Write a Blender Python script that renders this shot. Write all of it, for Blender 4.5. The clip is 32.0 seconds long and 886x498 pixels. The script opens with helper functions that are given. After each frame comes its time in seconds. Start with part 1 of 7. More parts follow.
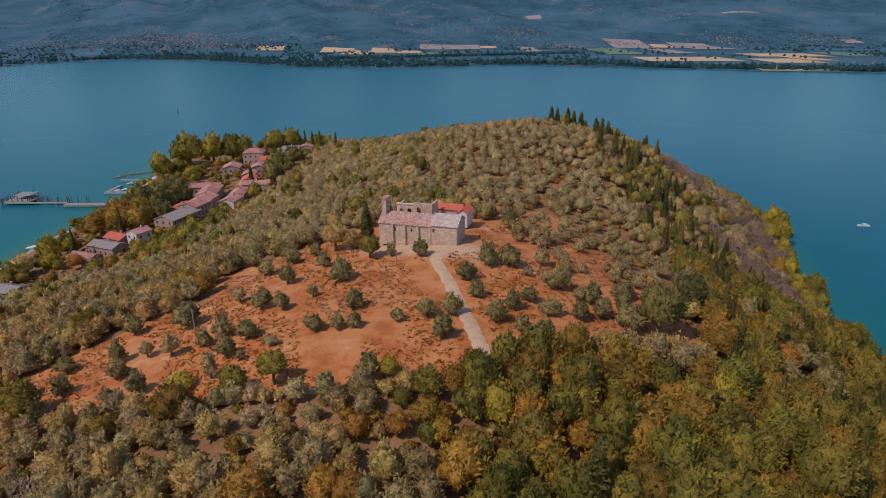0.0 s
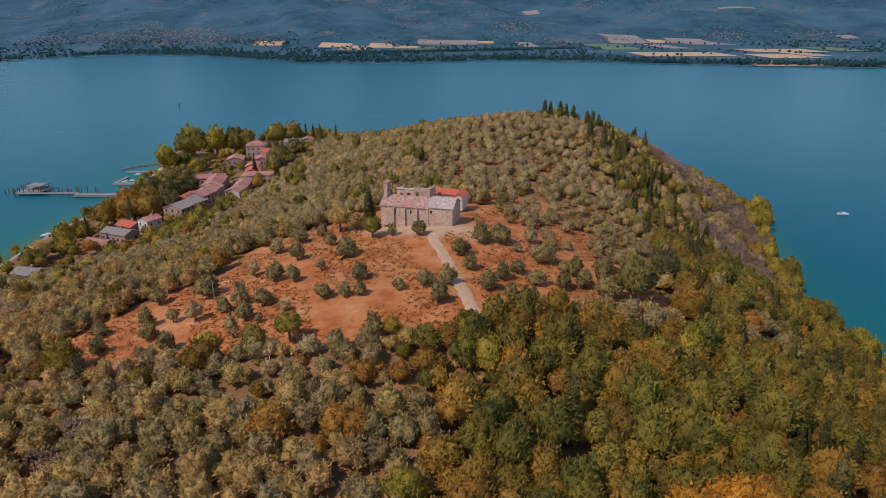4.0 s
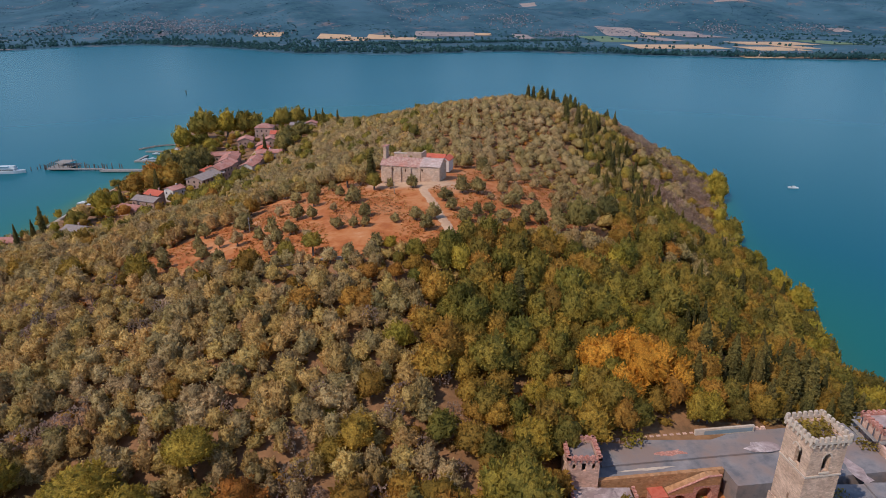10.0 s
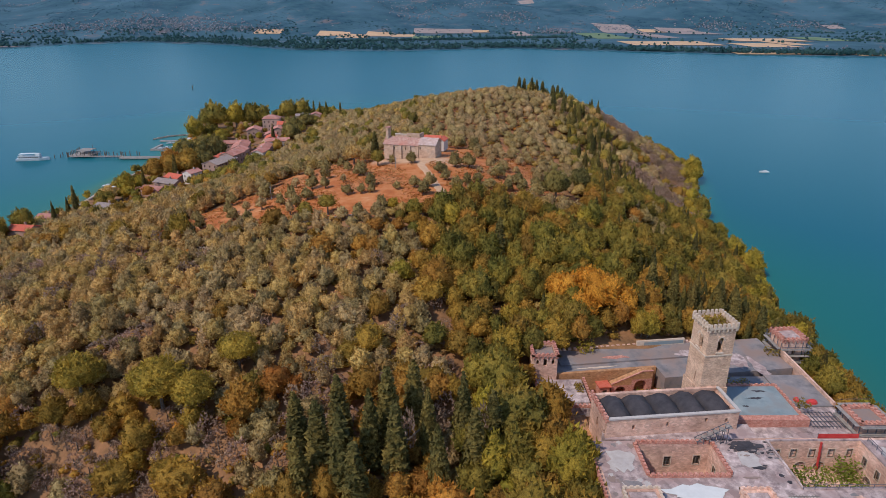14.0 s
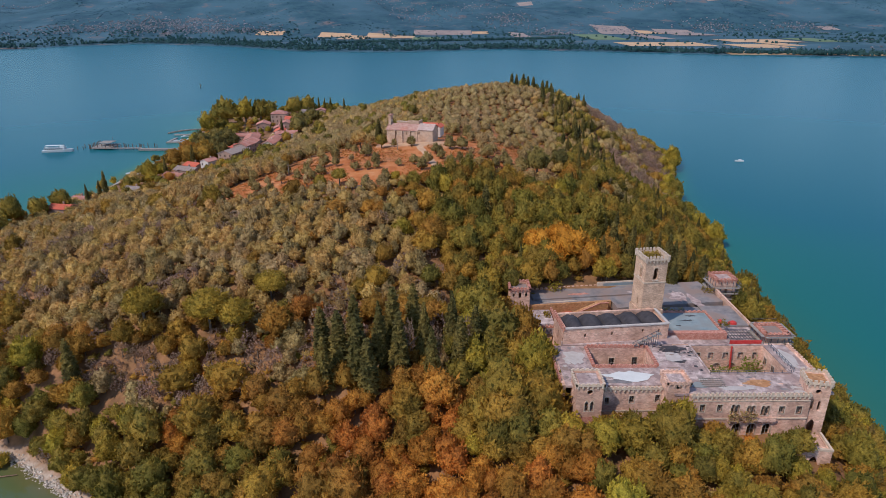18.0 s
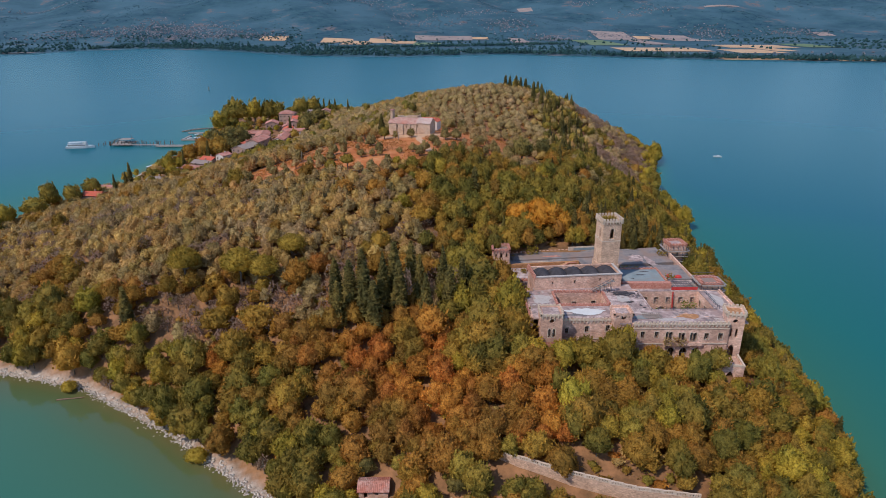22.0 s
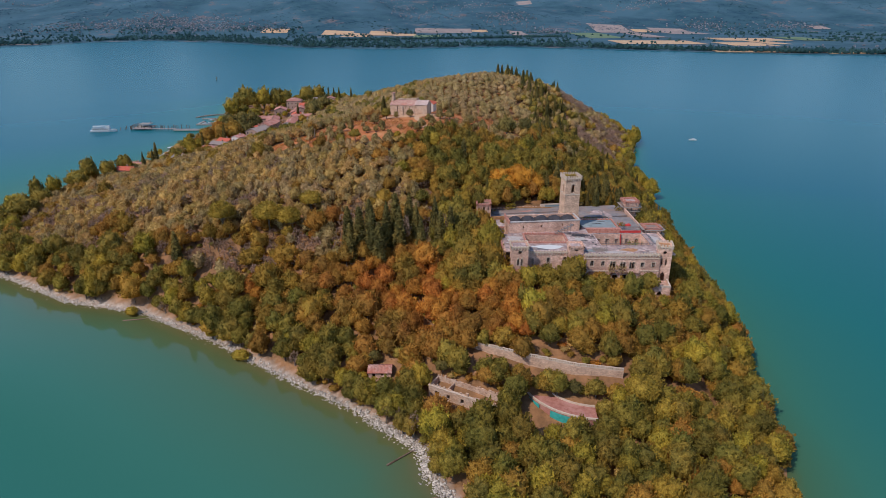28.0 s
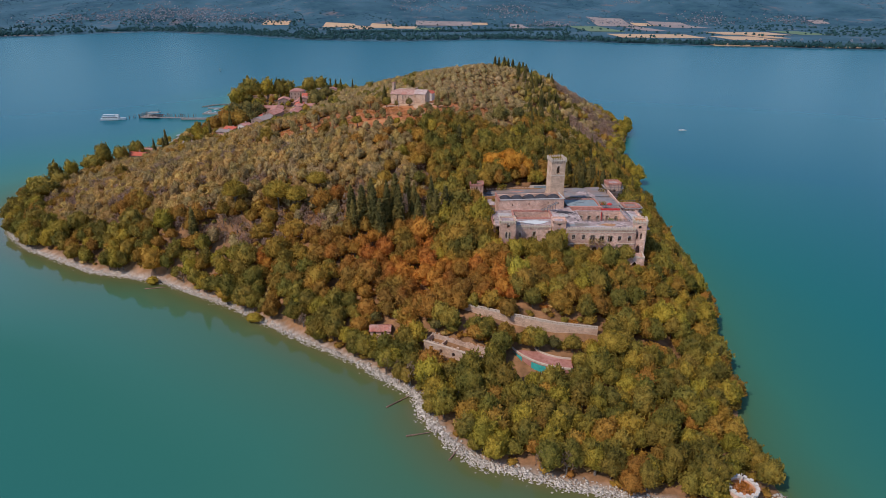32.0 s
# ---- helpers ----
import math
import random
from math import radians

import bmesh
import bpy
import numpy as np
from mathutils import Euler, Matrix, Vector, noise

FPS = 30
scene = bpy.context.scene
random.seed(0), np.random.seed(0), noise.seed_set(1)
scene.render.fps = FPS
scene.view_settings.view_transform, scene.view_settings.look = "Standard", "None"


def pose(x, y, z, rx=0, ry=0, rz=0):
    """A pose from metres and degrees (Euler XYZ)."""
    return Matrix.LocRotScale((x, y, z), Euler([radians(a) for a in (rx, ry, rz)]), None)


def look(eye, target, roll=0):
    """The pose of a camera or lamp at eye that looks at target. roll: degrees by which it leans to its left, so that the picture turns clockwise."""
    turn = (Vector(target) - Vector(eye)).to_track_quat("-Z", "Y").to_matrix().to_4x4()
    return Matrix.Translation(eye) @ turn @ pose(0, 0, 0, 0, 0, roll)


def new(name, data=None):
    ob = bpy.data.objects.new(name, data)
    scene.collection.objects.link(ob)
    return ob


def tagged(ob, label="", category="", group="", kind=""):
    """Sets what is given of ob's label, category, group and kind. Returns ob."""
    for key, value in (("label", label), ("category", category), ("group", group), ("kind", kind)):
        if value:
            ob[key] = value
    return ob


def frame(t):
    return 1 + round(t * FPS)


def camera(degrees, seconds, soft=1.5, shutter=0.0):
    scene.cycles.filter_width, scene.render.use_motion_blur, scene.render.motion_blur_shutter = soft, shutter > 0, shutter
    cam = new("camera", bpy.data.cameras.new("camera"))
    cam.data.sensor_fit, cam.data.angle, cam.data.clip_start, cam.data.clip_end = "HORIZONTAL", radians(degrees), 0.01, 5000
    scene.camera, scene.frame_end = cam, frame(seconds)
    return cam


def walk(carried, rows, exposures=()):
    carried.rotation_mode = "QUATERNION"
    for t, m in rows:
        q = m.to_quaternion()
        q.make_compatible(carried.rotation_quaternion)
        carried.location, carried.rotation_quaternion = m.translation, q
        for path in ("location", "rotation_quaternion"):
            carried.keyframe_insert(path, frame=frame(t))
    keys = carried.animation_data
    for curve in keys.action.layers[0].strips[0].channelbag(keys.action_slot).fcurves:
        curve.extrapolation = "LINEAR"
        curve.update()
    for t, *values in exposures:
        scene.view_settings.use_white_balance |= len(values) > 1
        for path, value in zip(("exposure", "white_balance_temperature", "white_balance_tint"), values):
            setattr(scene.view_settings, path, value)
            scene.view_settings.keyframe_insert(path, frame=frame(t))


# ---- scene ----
cam = camera(71.74, 32.0, soft=0.75)
PATH = [
    (0, (-14.49, 237.78, 109.24), (-15.19, 331.72, 74.98), -0.42),
    (1, (-14.73, 233.47, 109.01), (-15.34, 327.33, 74.53), -0.42),
    (2, (-14.48, 229.57, 109.21), (-15.01, 323.35, 74.52), -0.48),
    (2.5, (-14.44, 227.71, 109.43), (-14.93, 321.48, 74.68), -0.44),
    (4.5, (-13.81, 219.71, 109.85), (-14.13, 313.38, 74.85), -0.37),
    (5, (-13.52, 216.88, 109.72), (-13.77, 310.52, 74.63), -0.34),
    (6, (-13.24, 209.95, 109.84), (-13.48, 303.54, 74.61), -0.28),
    (7, (-13.33, 202.37, 110.03), (-13.53, 295.88, 74.58), -0.35),
    (8, (-12.68, 193.85, 110.09), (-12.76, 287.27, 74.42), -0.30),
    (9, (-11.51, 185.18, 110.04), (-11.59, 278.50, 74.11), -0.28),
    (9.5, (-11.00, 180.82, 109.89), (-11.07, 274.11, 73.86), -0.22),
    (10, (-10.59, 176.41, 109.89), (-10.57, 269.71, 73.88), -0.15),
    (10.5, (-10.29, 171.93, 109.93), (-10.09, 265.23, 73.96), -0.08),
    (11, (-10.21, 167.54, 109.88), (-10.03, 260.84, 73.89), -0.08),
    (12, (-9.69, 158.87, 110.01), (-9.53, 252.15, 73.96), -0.11),
    (13, (-9.45, 150.20, 110.04), (-9.28, 243.44, 73.90), -0.15),
    (14, (-9.13, 141.84, 109.69), (-8.95, 234.99, 73.32), -0.18),
    (14.5, (-9.18, 137.68, 109.63), (-9.02, 230.83, 73.27), -0.25),
    (16.5, (-8.30, 119.49, 109.25), (-8.18, 212.63, 72.83), -0.29),
    (17, (-7.91, 114.66, 109.29), (-7.84, 207.82, 72.94), -0.31),
    (18, (-7.39, 105.51, 109.03), (-7.25, 198.75, 72.92), -0.24),
    (18.5, (-7.00, 100.80, 108.72), (-6.81, 194.07, 72.65), -0.14),
    (19, (-6.82, 96.14, 108.71), (-6.76, 189.51, 72.90), -0.19),
    (20, (-6.24, 86.97, 108.67), (-6.21, 180.44, 73.10), -0.26),
    (20.5, (-5.73, 82.54, 108.70), (-5.68, 176.03, 73.23), -0.26),
    (21, (-5.35, 78.17, 108.79), (-5.38, 171.70, 73.40), -0.27),
    (22, (-4.92, 69.64, 108.93), (-4.93, 163.19, 73.60), -0.19),
    (22.5, (-4.68, 65.67, 108.96), (-4.75, 159.22, 73.62), -0.23),
    (23, (-4.33, 61.81, 108.99), (-4.39, 155.35, 73.62), -0.26),
    (24, (-3.69, 53.81, 109.17), (-3.75, 147.27, 73.58), -0.25),
    (25, (-3.28, 45.60, 109.20), (-3.32, 139.05, 73.59), -0.17),
    (25.5, (-3.18, 41.74, 108.99), (-3.22, 135.19, 73.39), -0.15),
    (27.5, (-2.17, 25.81, 109.28), (-2.22, 119.06, 73.16), -0.13),
    (28, (-1.89, 22.23, 109.36), (-1.90, 115.41, 73.06), -0.09),
    (29, (-1.21, 16.53, 109.73), (-1.24, 109.62, 73.20), -0.05),
    (30, (-0.59, 10.88, 109.89), (-0.62, 103.91, 73.21), 0.01),
    (31, (-0.38, 5.23, 110.11), (-0.36, 98.16, 73.17), 0.15),
    (32, (-0.00, -0.00, 110.00), (-0.00, 92.80, 72.73), 0.18),
]
walk(cam, [(t, look(eye, target, roll)) for t, eye, target, roll in PATH], exposures=[(t, e, 6380, 10) for t, e in ((0, 0.14), (7, 0.26), (14, 0.40), (22, 0.38), (32, 0.34))])

# ---- world, sun ----
SUN_AZ, SUN_EL = radians(-128), radians(50)  # azimuth from +y, clockwise
world = bpy.data.worlds.new("world")
scene.world = world
world.use_nodes = True
sky = world.node_tree.nodes.new("ShaderNodeTexSky")
sky.sky_type, sky.sun_disc = "NISHITA", False
sky.sun_elevation, sky.sun_rotation = SUN_EL, SUN_AZ
sky.air_density, sky.dust_density, sky.ozone_density = 1.0, 0.2, 3.0
world.node_tree.links.new(sky.outputs[0], world.node_tree.nodes["Background"].inputs[0])
world.node_tree.nodes["Background"].inputs[1].default_value = 0.15
sun = new("sun", bpy.data.lights.new("sun", "SUN"))
sun.data.energy, sun.data.angle, sun.data.color = 2.9, radians(0.6), (1.0, 0.91, 0.80)
sun_way = Vector((math.sin(SUN_AZ) * math.cos(SUN_EL), math.cos(SUN_AZ) * math.cos(SUN_EL), math.sin(SUN_EL)))
sun.matrix_world = look(sun_way * 300, (0, 0, 0))


# ---- materials ----
def material(name, low, high, scale=1.0, rough=0.85, metal=0.0, bump=0.0, bump_scale=None, stain=None, stain_scale=0.1, island=0.0, rand=0.0, detail=6.0, cells=0.0):
    """Two-tone noise paint at world size, a broad stain on top, random change per island or per object, bump."""
    m = bpy.data.materials.new(name)
    m.use_nodes = True
    t = m.node_tree
    n, l = t.nodes, t.links
    b = n["Principled BSDF"]
    b.inputs["Roughness"].default_value, b.inputs["Metallic"].default_value = rough, metal
    b.inputs["Specular IOR Level"].default_value = 0.3
    geo = n.new("ShaderNodeNewGeometry")
    tex = n.new("ShaderNodeTexNoise")
    tex.inputs["Scale"].default_value, tex.inputs["Detail"].default_value = scale, detail
    tex.inputs["Roughness"].default_value = 0.65
    l.new(geo.outputs["Position"], tex.inputs["Vector"])
    ramp = n.new("ShaderNodeValToRGB")
    ramp.color_ramp.elements[0].position, ramp.color_ramp.elements[1].position = 0.34, 0.66
    ramp.color_ramp.elements[0].color, ramp.color_ramp.elements[1].color = (*low, 1), (*high, 1)
    l.new(tex.outputs["Fac"], ramp.inputs[0])
    out = ramp.outputs[0]
    if stain:
        t2 = n.new("ShaderNodeTexNoise")
        t2.inputs["Scale"].default_value, t2.inputs["Detail"].default_value = stain_scale, 4
        l.new(geo.outputs["Position"], t2.inputs["Vector"])
        r2 = n.new("ShaderNodeValToRGB")
        r2.color_ramp.elements[0].position, r2.color_ramp.elements[1].position = 0.45, 0.62
        l.new(t2.outputs["Fac"], r2.inputs[0])
        mix = n.new("ShaderNodeMix")
        mix.data_type = "RGBA"
        l.new(r2.outputs[0], mix.inputs[0])
        l.new(out, mix.inputs[6])
        mix.inputs[7].default_value = (*stain, 1)
        out = mix.outputs[2]
    if cells:
        vor = n.new("ShaderNodeTexVoronoi")
        vor.inputs["Scale"].default_value = cells
        squash = n.new("ShaderNodeVectorMath")
        squash.operation = "MULTIPLY"
        squash.inputs[1].default_value = (1.0, 1.0, 1.8)
        l.new(geo.outputs["Position"], squash.inputs[0])
        l.new(squash.outputs[0], vor.inputs["Vector"])
        bw = n.new("ShaderNodeMapRange")
        bw.inputs[3].default_value, bw.inputs[4].default_value = 0.72, 1.25
        l.new(vor.outputs["Color"], bw.inputs[0])
        hv = n.new("ShaderNodeHueSaturation")
        l.new(bw.outputs[0], hv.inputs["Value"])
        l.new(out, hv.inputs["Color"])
        out = hv.outputs[0]
    if island or rand:
        hsv = n.new("ShaderNodeHueSaturation")
        mr = n.new("ShaderNodeMapRange")
        src = geo.outputs["Random Per Island"] if island else n.new("ShaderNodeObjectInfo").outputs["Random"]
        k = island or rand
        mr.inputs[3].default_value, mr.inputs[4].default_value = 1 - k, 1 + k
        l.new(src, mr.inputs[0])
        l.new(mr.outputs[0], hsv.inputs["Value"])
        l.new(out, hsv.inputs["Color"])
        out = hsv.outputs[0]
    l.new(out, b.inputs["Base Color"])
    if bump:
        t3 = n.new("ShaderNodeTexNoise")
        t3.inputs["Scale"].default_value, t3.inputs["Detail"].default_value = bump_scale or scale * 4, 5
        l.new(geo.outputs["Position"], t3.inputs["Vector"])
        bp = n.new("ShaderNodeBump")
        bp.inputs["Strength"].default_value, bp.inputs["Distance"].default_value = bump, 0.3
        l.new(t3.outputs["Fac"], bp.inputs["Height"])
        l.new(bp.outputs[0], b.inputs["Normal"])
    return m


def leaves(name, low, high, stain=None, scale=0.12, island=0.09, spread=0.17, hue=0.010):
    """Foliage: two-tone noise, fine leaf grain, a tint of its own for each tree, light through the leaves."""
    m = material(name, low, high, scale=scale, rough=0.7, stain=stain, stain_scale=0.035, island=island, detail=3)
    b = m.node_tree.nodes["Principled BSDF"]
    b.inputs["Specular IOR Level"].default_value = 0.15
    tone = [q for q in m.node_tree.nodes if q.bl_idname == "ShaderNodeValToRGB"][0].color_ramp.elements
    tone[0].position, tone[1].position = 0.41, 0.59
    n, l = m.node_tree.nodes, m.node_tree.links
    geo = n.new("ShaderNodeNewGeometry")
    own = n.new("ShaderNodeVertexColor")
    own.layer_name = "tint"
    sep = n.new("ShaderNodeSeparateColor")
    l.new(own.outputs[0], sep.inputs[0])
    rand = n.new("ShaderNodeMath")
    rand.operation = "SUBTRACT"
    l.new(n.new("ShaderNodeObjectInfo").outputs["Random"], rand.inputs[0])
    rand.inputs[1].default_value = 0.5
    total = n.new("ShaderNodeMath")
    total.operation = "MULTIPLY_ADD"
    l.new(rand.outputs[0], total.inputs[0])
    l.new(sep.outputs[1], total.inputs[1])
    l.new(sep.outputs[0], total.inputs[2])
    value = n.new("ShaderNodeMapRange")
    value.inputs[3].default_value, value.inputs[4].default_value = 1 - spread, 1 + spread
    l.new(total.outputs[0], value.inputs[0])
    turn = n.new("ShaderNodeMapRange")
    turn.inputs[3].default_value, turn.inputs[4].default_value = 0.5 - hue, 0.5 + hue
    l.new(sep.outputs[2], turn.inputs[0])
    each = n.new("ShaderNodeHueSaturation")
    l.new(turn.outputs[0], each.inputs["Hue"])
    l.new(value.outputs[0], each.inputs["Value"])
    l.new(b.inputs["Base Color"].links[0].from_socket, each.inputs["Color"])
    fine = n.new("ShaderNodeTexNoise")
    fine.inputs["Scale"].default_value, fine.inputs["Detail"].default_value, fine.inputs["Roughness"].default_value = 2.6, 4, 0.75
    l.new(geo.outputs["Position"], fine.inputs["Vector"])
    speck = n.new("ShaderNodeMapRange")
    speck.inputs[1].default_value, speck.inputs[2].default_value = 0.36, 0.64
    speck.inputs[3].default_value, speck.inputs[4].default_value = 0.55, 1.42
    l.new(fine.outputs["Fac"], speck.inputs[0])
    grain = n.new("ShaderNodeHueSaturation")
    l.new(speck.outputs[0], grain.inputs["Value"])
    l.new(each.outputs[0], grain.inputs["Color"])
    l.new(grain.outputs[0], b.inputs["Base Color"])
    lump = n.new("ShaderNodeBump")
    lump.inputs["Strength"].default_value, lump.inputs["Distance"].default_value = 0.7, 0.5
    l.new(fine.outputs["Fac"], lump.inputs["Height"])
    l.new(lump.outputs[0], b.inputs["Normal"])
    thin = n.new("ShaderNodeBsdfTranslucent")
    l.new(grain.outputs[0], thin.inputs[0])
    mix = n.new("ShaderNodeMixShader")
    mix.inputs[0].default_value = 0.42
    l.new(b.outputs[0], mix.inputs[1])
    l.new(thin.outputs[0], mix.inputs[2])
    l.new(mix.outputs[0], n["Material Output"].inputs[0])
    return m


M_OLIVE = leaves("olive_leaf", (0.405, 0.252, 0.086), (0.615, 0.388, 0.136), (0.46, 0.290, 0.094), spread=0.13)
M_OLIVE_GREY = leaves("grey_olive_leaf", (0.325, 0.222, 0.098), (0.49, 0.334, 0.156), (0.36, 0.248, 0.098), spread=0.13)
M_FIELD_OLIVE = leaves("field_olive_leaf", (0.215, 0.160, 0.058), (0.36, 0.255, 0.096))
M_OAK = leaves("oak_leaf", (0.245, 0.150, 0.028), (0.42, 0.232, 0.040), (0.385, 0.190, 0.035), spread=0.22)
M_GREEN = leaves("green_leaf", (0.160, 0.130, 0.026), (0.315, 0.214, 0.038), spread=0.24)
M_DARK = leaves("dark_needle", (0.110, 0.094, 0.030), (0.228, 0.166, 0.046))
M_PINE = leaves("pine_needle", (0.265, 0.180, 0.028), (0.405, 0.262, 0.040))
M_RUST = leaves("rust_leaf", (0.36, 0.130, 0.0246), (0.56, 0.220, 0.0385), (0.289, 0.160, 0.0329), spread=0.12)
M_GOLD = leaves("gold_leaf", (0.496, 0.206, 0.0237), (0.65, 0.3, 0.0396))
M_LIME = leaves("lime_leaf", (0.275, 0.208, 0.030), (0.44, 0.296, 0.040))
M_BARE = leaves("bare_twig", (0.27, 0.175, 0.120), (0.43, 0.280, 0.200))
M_BARK = material("bark", (0.072, 0.056, 0.044), (0.192, 0.144, 0.112), 3.0)
M_EARTH = material("dry_earth", (0.32, 0.092, 0.0224), (0.432, 0.168, 0.06), 0.25, stain=(0.368, 0.2, 0.104), stain_scale=0.05, bump=0.5, bump_scale=2.0)
M_PATH = material("pale_track", (0.40, 0.235, 0.138), (0.50, 0.315, 0.200), 0.6, bump=0.3)
M_ROCK = material("pale_shore_rock", (0.27, 0.218, 0.182), (0.52, 0.447, 0.385), 0.8, bump=0.6, island=0.3)
M_BREAK = material("grey_breakwater_rock", (0.13, 0.115, 0.10), (0.26, 0.23, 0.205), 0.8, bump=0.6, island=0.3)
M_STONE = material("castle_stone", (0.47, 0.265, 0.195), (0.66, 0.43, 0.335), 0.6, stain=(0.40, 0.235, 0.175), stain_scale=0.14, bump=0.3, cells=1.6)
M_TOWER = material("tower_rubble", (0.398, 0.25, 0.173), (0.548, 0.362, 0.258), 0.5, bump=0.5, bump_scale=3.0, cells=2.2)
M_CHURCH = material("church_rubble", (0.33, 0.195, 0.130), (0.52, 0.345, 0.245), 0.7, stain=(0.42, 0.30, 0.23), stain_scale=0.3, bump=0.4, cells=2.0)
M_TRIM = material("pale_stone_trim", (0.43, 0.318, 0.24), (0.541, 0.418, 0.332), 1.2, bump=0.2)
M_SLAB = material("weathered_roof_slab", (0.165, 0.114, 0.110), (0.54, 0.42, 0.39), 0.6, stain=(0.29, 0.20, 0.185), stain_scale=0.22, bump=0.3, detail=12, cells=0.7)
M_GREYSLAB = material("grey_roof_felt", (0.125, 0.115, 0.120), (0.27, 0.230, 0.220), 0.3, stain=(0.229, 0.16, 0.135), stain_scale=0.15, bump=0.2, detail=10)
M_BLUESLAB = material("blue_grey_roof_felt", (0.152, 0.192, 0.208), (0.24, 0.272, 0.28), 0.3, stain=(0.2, 0.208, 0.208), stain_scale=0.2)
M_MEMBRANE = material("black_membrane", (0.026, 0.023, 0.027), (0.055, 0.047, 0.052), 0.5, rough=0.8)
M_PALE = material("pale_screed", (0.349, 0.302, 0.282), (0.431, 0.381, 0.356), 0.8)
M_WHITE = material("white_sheet", (0.493, 0.48, 0.468), (0.554, 0.542, 0.53), 0.5)
M_BRICK = material("red_brick", (0.36, 0.125, 0.09), (0.50, 0.25, 0.19), 1.5, bump=0.3, cells=4.0)
M_ORANGE = material("ochre_wall", (0.329, 0.148, 0.0633), (0.414, 0.215, 0.107), 0.6, bump=0.3, cells=1.8)
M_TILE = material("clay_roof_tile", (0.27, 0.10, 0.075), (0.40, 0.18, 0.14), 0.8, stain=(0.385, 0.187, 0.155), stain_scale=0.2, bump=0.3, rand=0.12)
M_OLDTILE = material("old_clay_roof_tile", (0.28, 0.105, 0.075), (0.46, 0.31, 0.26), 1.5, stain=(0.368, 0.128, 0.088), stain_scale=0.12, bump=0.4, cells=1.7)
M_PALETILE = material("lichened_roof_tile", (0.336, 0.192, 0.16), (0.48, 0.368, 0.328), 1.5, stain=(0.416, 0.32, 0.288), stain_scale=0.2, bump=0.4, cells=1.7)
M_GREYTILE = material("greyed_roof_tile", (0.214, 0.162, 0.146), (0.314, 0.242, 0.215), 0.9, bump=0.3, rand=0.1)
M_NEWTILE = material("new_red_roof", (0.42, 0.075, 0.042), (0.50, 0.13, 0.08), 0.9, bump=0.2)
M_PLASTER = material("pink_plaster", (0.30, 0.175, 0.135), (0.40, 0.25, 0.195), 0.5, stain=(0.314, 0.209, 0.165), stain_scale=0.3, rand=0.14)
M_WHITEWALL = material("white_plaster", (0.439, 0.371, 0.328), (0.519, 0.448, 0.402), 0.5, rand=0.06)
M_VOID = material("dark_glass", (0.016, 0.016, 0.0176), (0.028, 0.028, 0.032), 1.0, rough=0.25)
M_IRON = material("rusty_scaffold_steel", (0.08, 0.08, 0.096), (0.16, 0.152, 0.168), 2.0, rough=0.5, metal=0.4)
M_RED = material("red_plastic_mesh", (0.4, 0.024, 0.024), (0.496, 0.056, 0.048), 1.0, rough=0.5)
M_NET = material("turquoise_debris_net", (0.024, 0.256, 0.24), (0.056, 0.352, 0.32), 1.0)
M_WOOD = material("grey_timber", (0.16, 0.136, 0.12), (0.288, 0.248, 0.224), 1.2)
M_CONCRETE = material("pier_concrete", (0.19, 0.172, 0.158), (0.30, 0.268, 0.245), 0.6)
M_BOAT = material("white_boat_hull", (0.503, 0.503, 0.503), (0.571, 0.571, 0.571), 0.6, rough=0.35)
M_GRASS = leaves("court_weeds", (0.118, 0.157, 0.0227), (0.235, 0.269, 0.0412))
M_WEED = leaves("roof_weeds", (0.223, 0.149, 0.0294), (0.38, 0.255, 0.0489))


# ---- small builders ----
def mesh_of(name, verts, faces, mat):
    me = bpy.data.meshes.new(name)
    me.from_pydata([tuple(v) for v in verts], [], faces)
    me.materials.append(mat)
    return me


def part(name, bm, mat, parent=None, label=""):
    me = bpy.data.meshes.new(name)
    if len(bm.verts) < 4000:
        bmesh.ops.remove_doubles(bm, verts=bm.verts, dist=0.0005)
    bmesh.ops.recalc_face_normals(bm, faces=bm.faces)
    bm.to_mesh(me)
    bm.free()
    me.materials.append(mat)
    ob = new(name, me)
    if parent:
        ob.parent = parent
    return tagged(ob, label)


def base(name, x=0, y=0, z=0, rz=0, label="", category="", group="", kind=""):
    ob = new(name)
    ob.matrix_world = pose(x, y, z, 0, 0, rz)
    return tagged(ob, label, category, group, kind)


def box(bm, x0, x1, y0, y1, z0, z1):
    v = [bm.verts.new((x, y, z)) for z in (z0, z1) for x, y in ((x0, y0), (x1, y0), (x1, y1), (x0, y1))]
    for q in ((3, 2, 1, 0), (4, 5, 6, 7), (0, 1, 5, 4), (1, 2, 6, 5), (2, 3, 7, 6), (3, 0, 4, 7)):
        bm.faces.new([v[k] for k in q])
    return bm


def boxes(*many):
    bm = bmesh.new()
    for b in many:
        box(bm, *b)
    return bm


# ---- terrain ----
SHORE = np.array([(-8, 155), (-6, 146), (3, 132), (10, 125), (20, 122), (30, 118), (42, 115), (58, 110), (74, 107), (82, 114), (80, 133),
    (88, 154), (91, 174), (99, 197), (106, 226), (108, 263), (112, 303), (118, 345), (127, 395), (132, 435), (139, 475), (161, 538), (170, 590),
    (168, 660), (150, 740), (90, 800), (-40, 835), (-150, 850), (-235, 830), (-262, 785), (-248, 730), (-232, 640), (-230, 600), (-234, 550),
    (-229, 480), (-236, 440), (-248, 390), (-253, 360), (-238, 315), (-219, 290), (-201, 273), (-154, 245), (-119, 235), (-82, 212), (-53, 190), (-26, 171)], float)
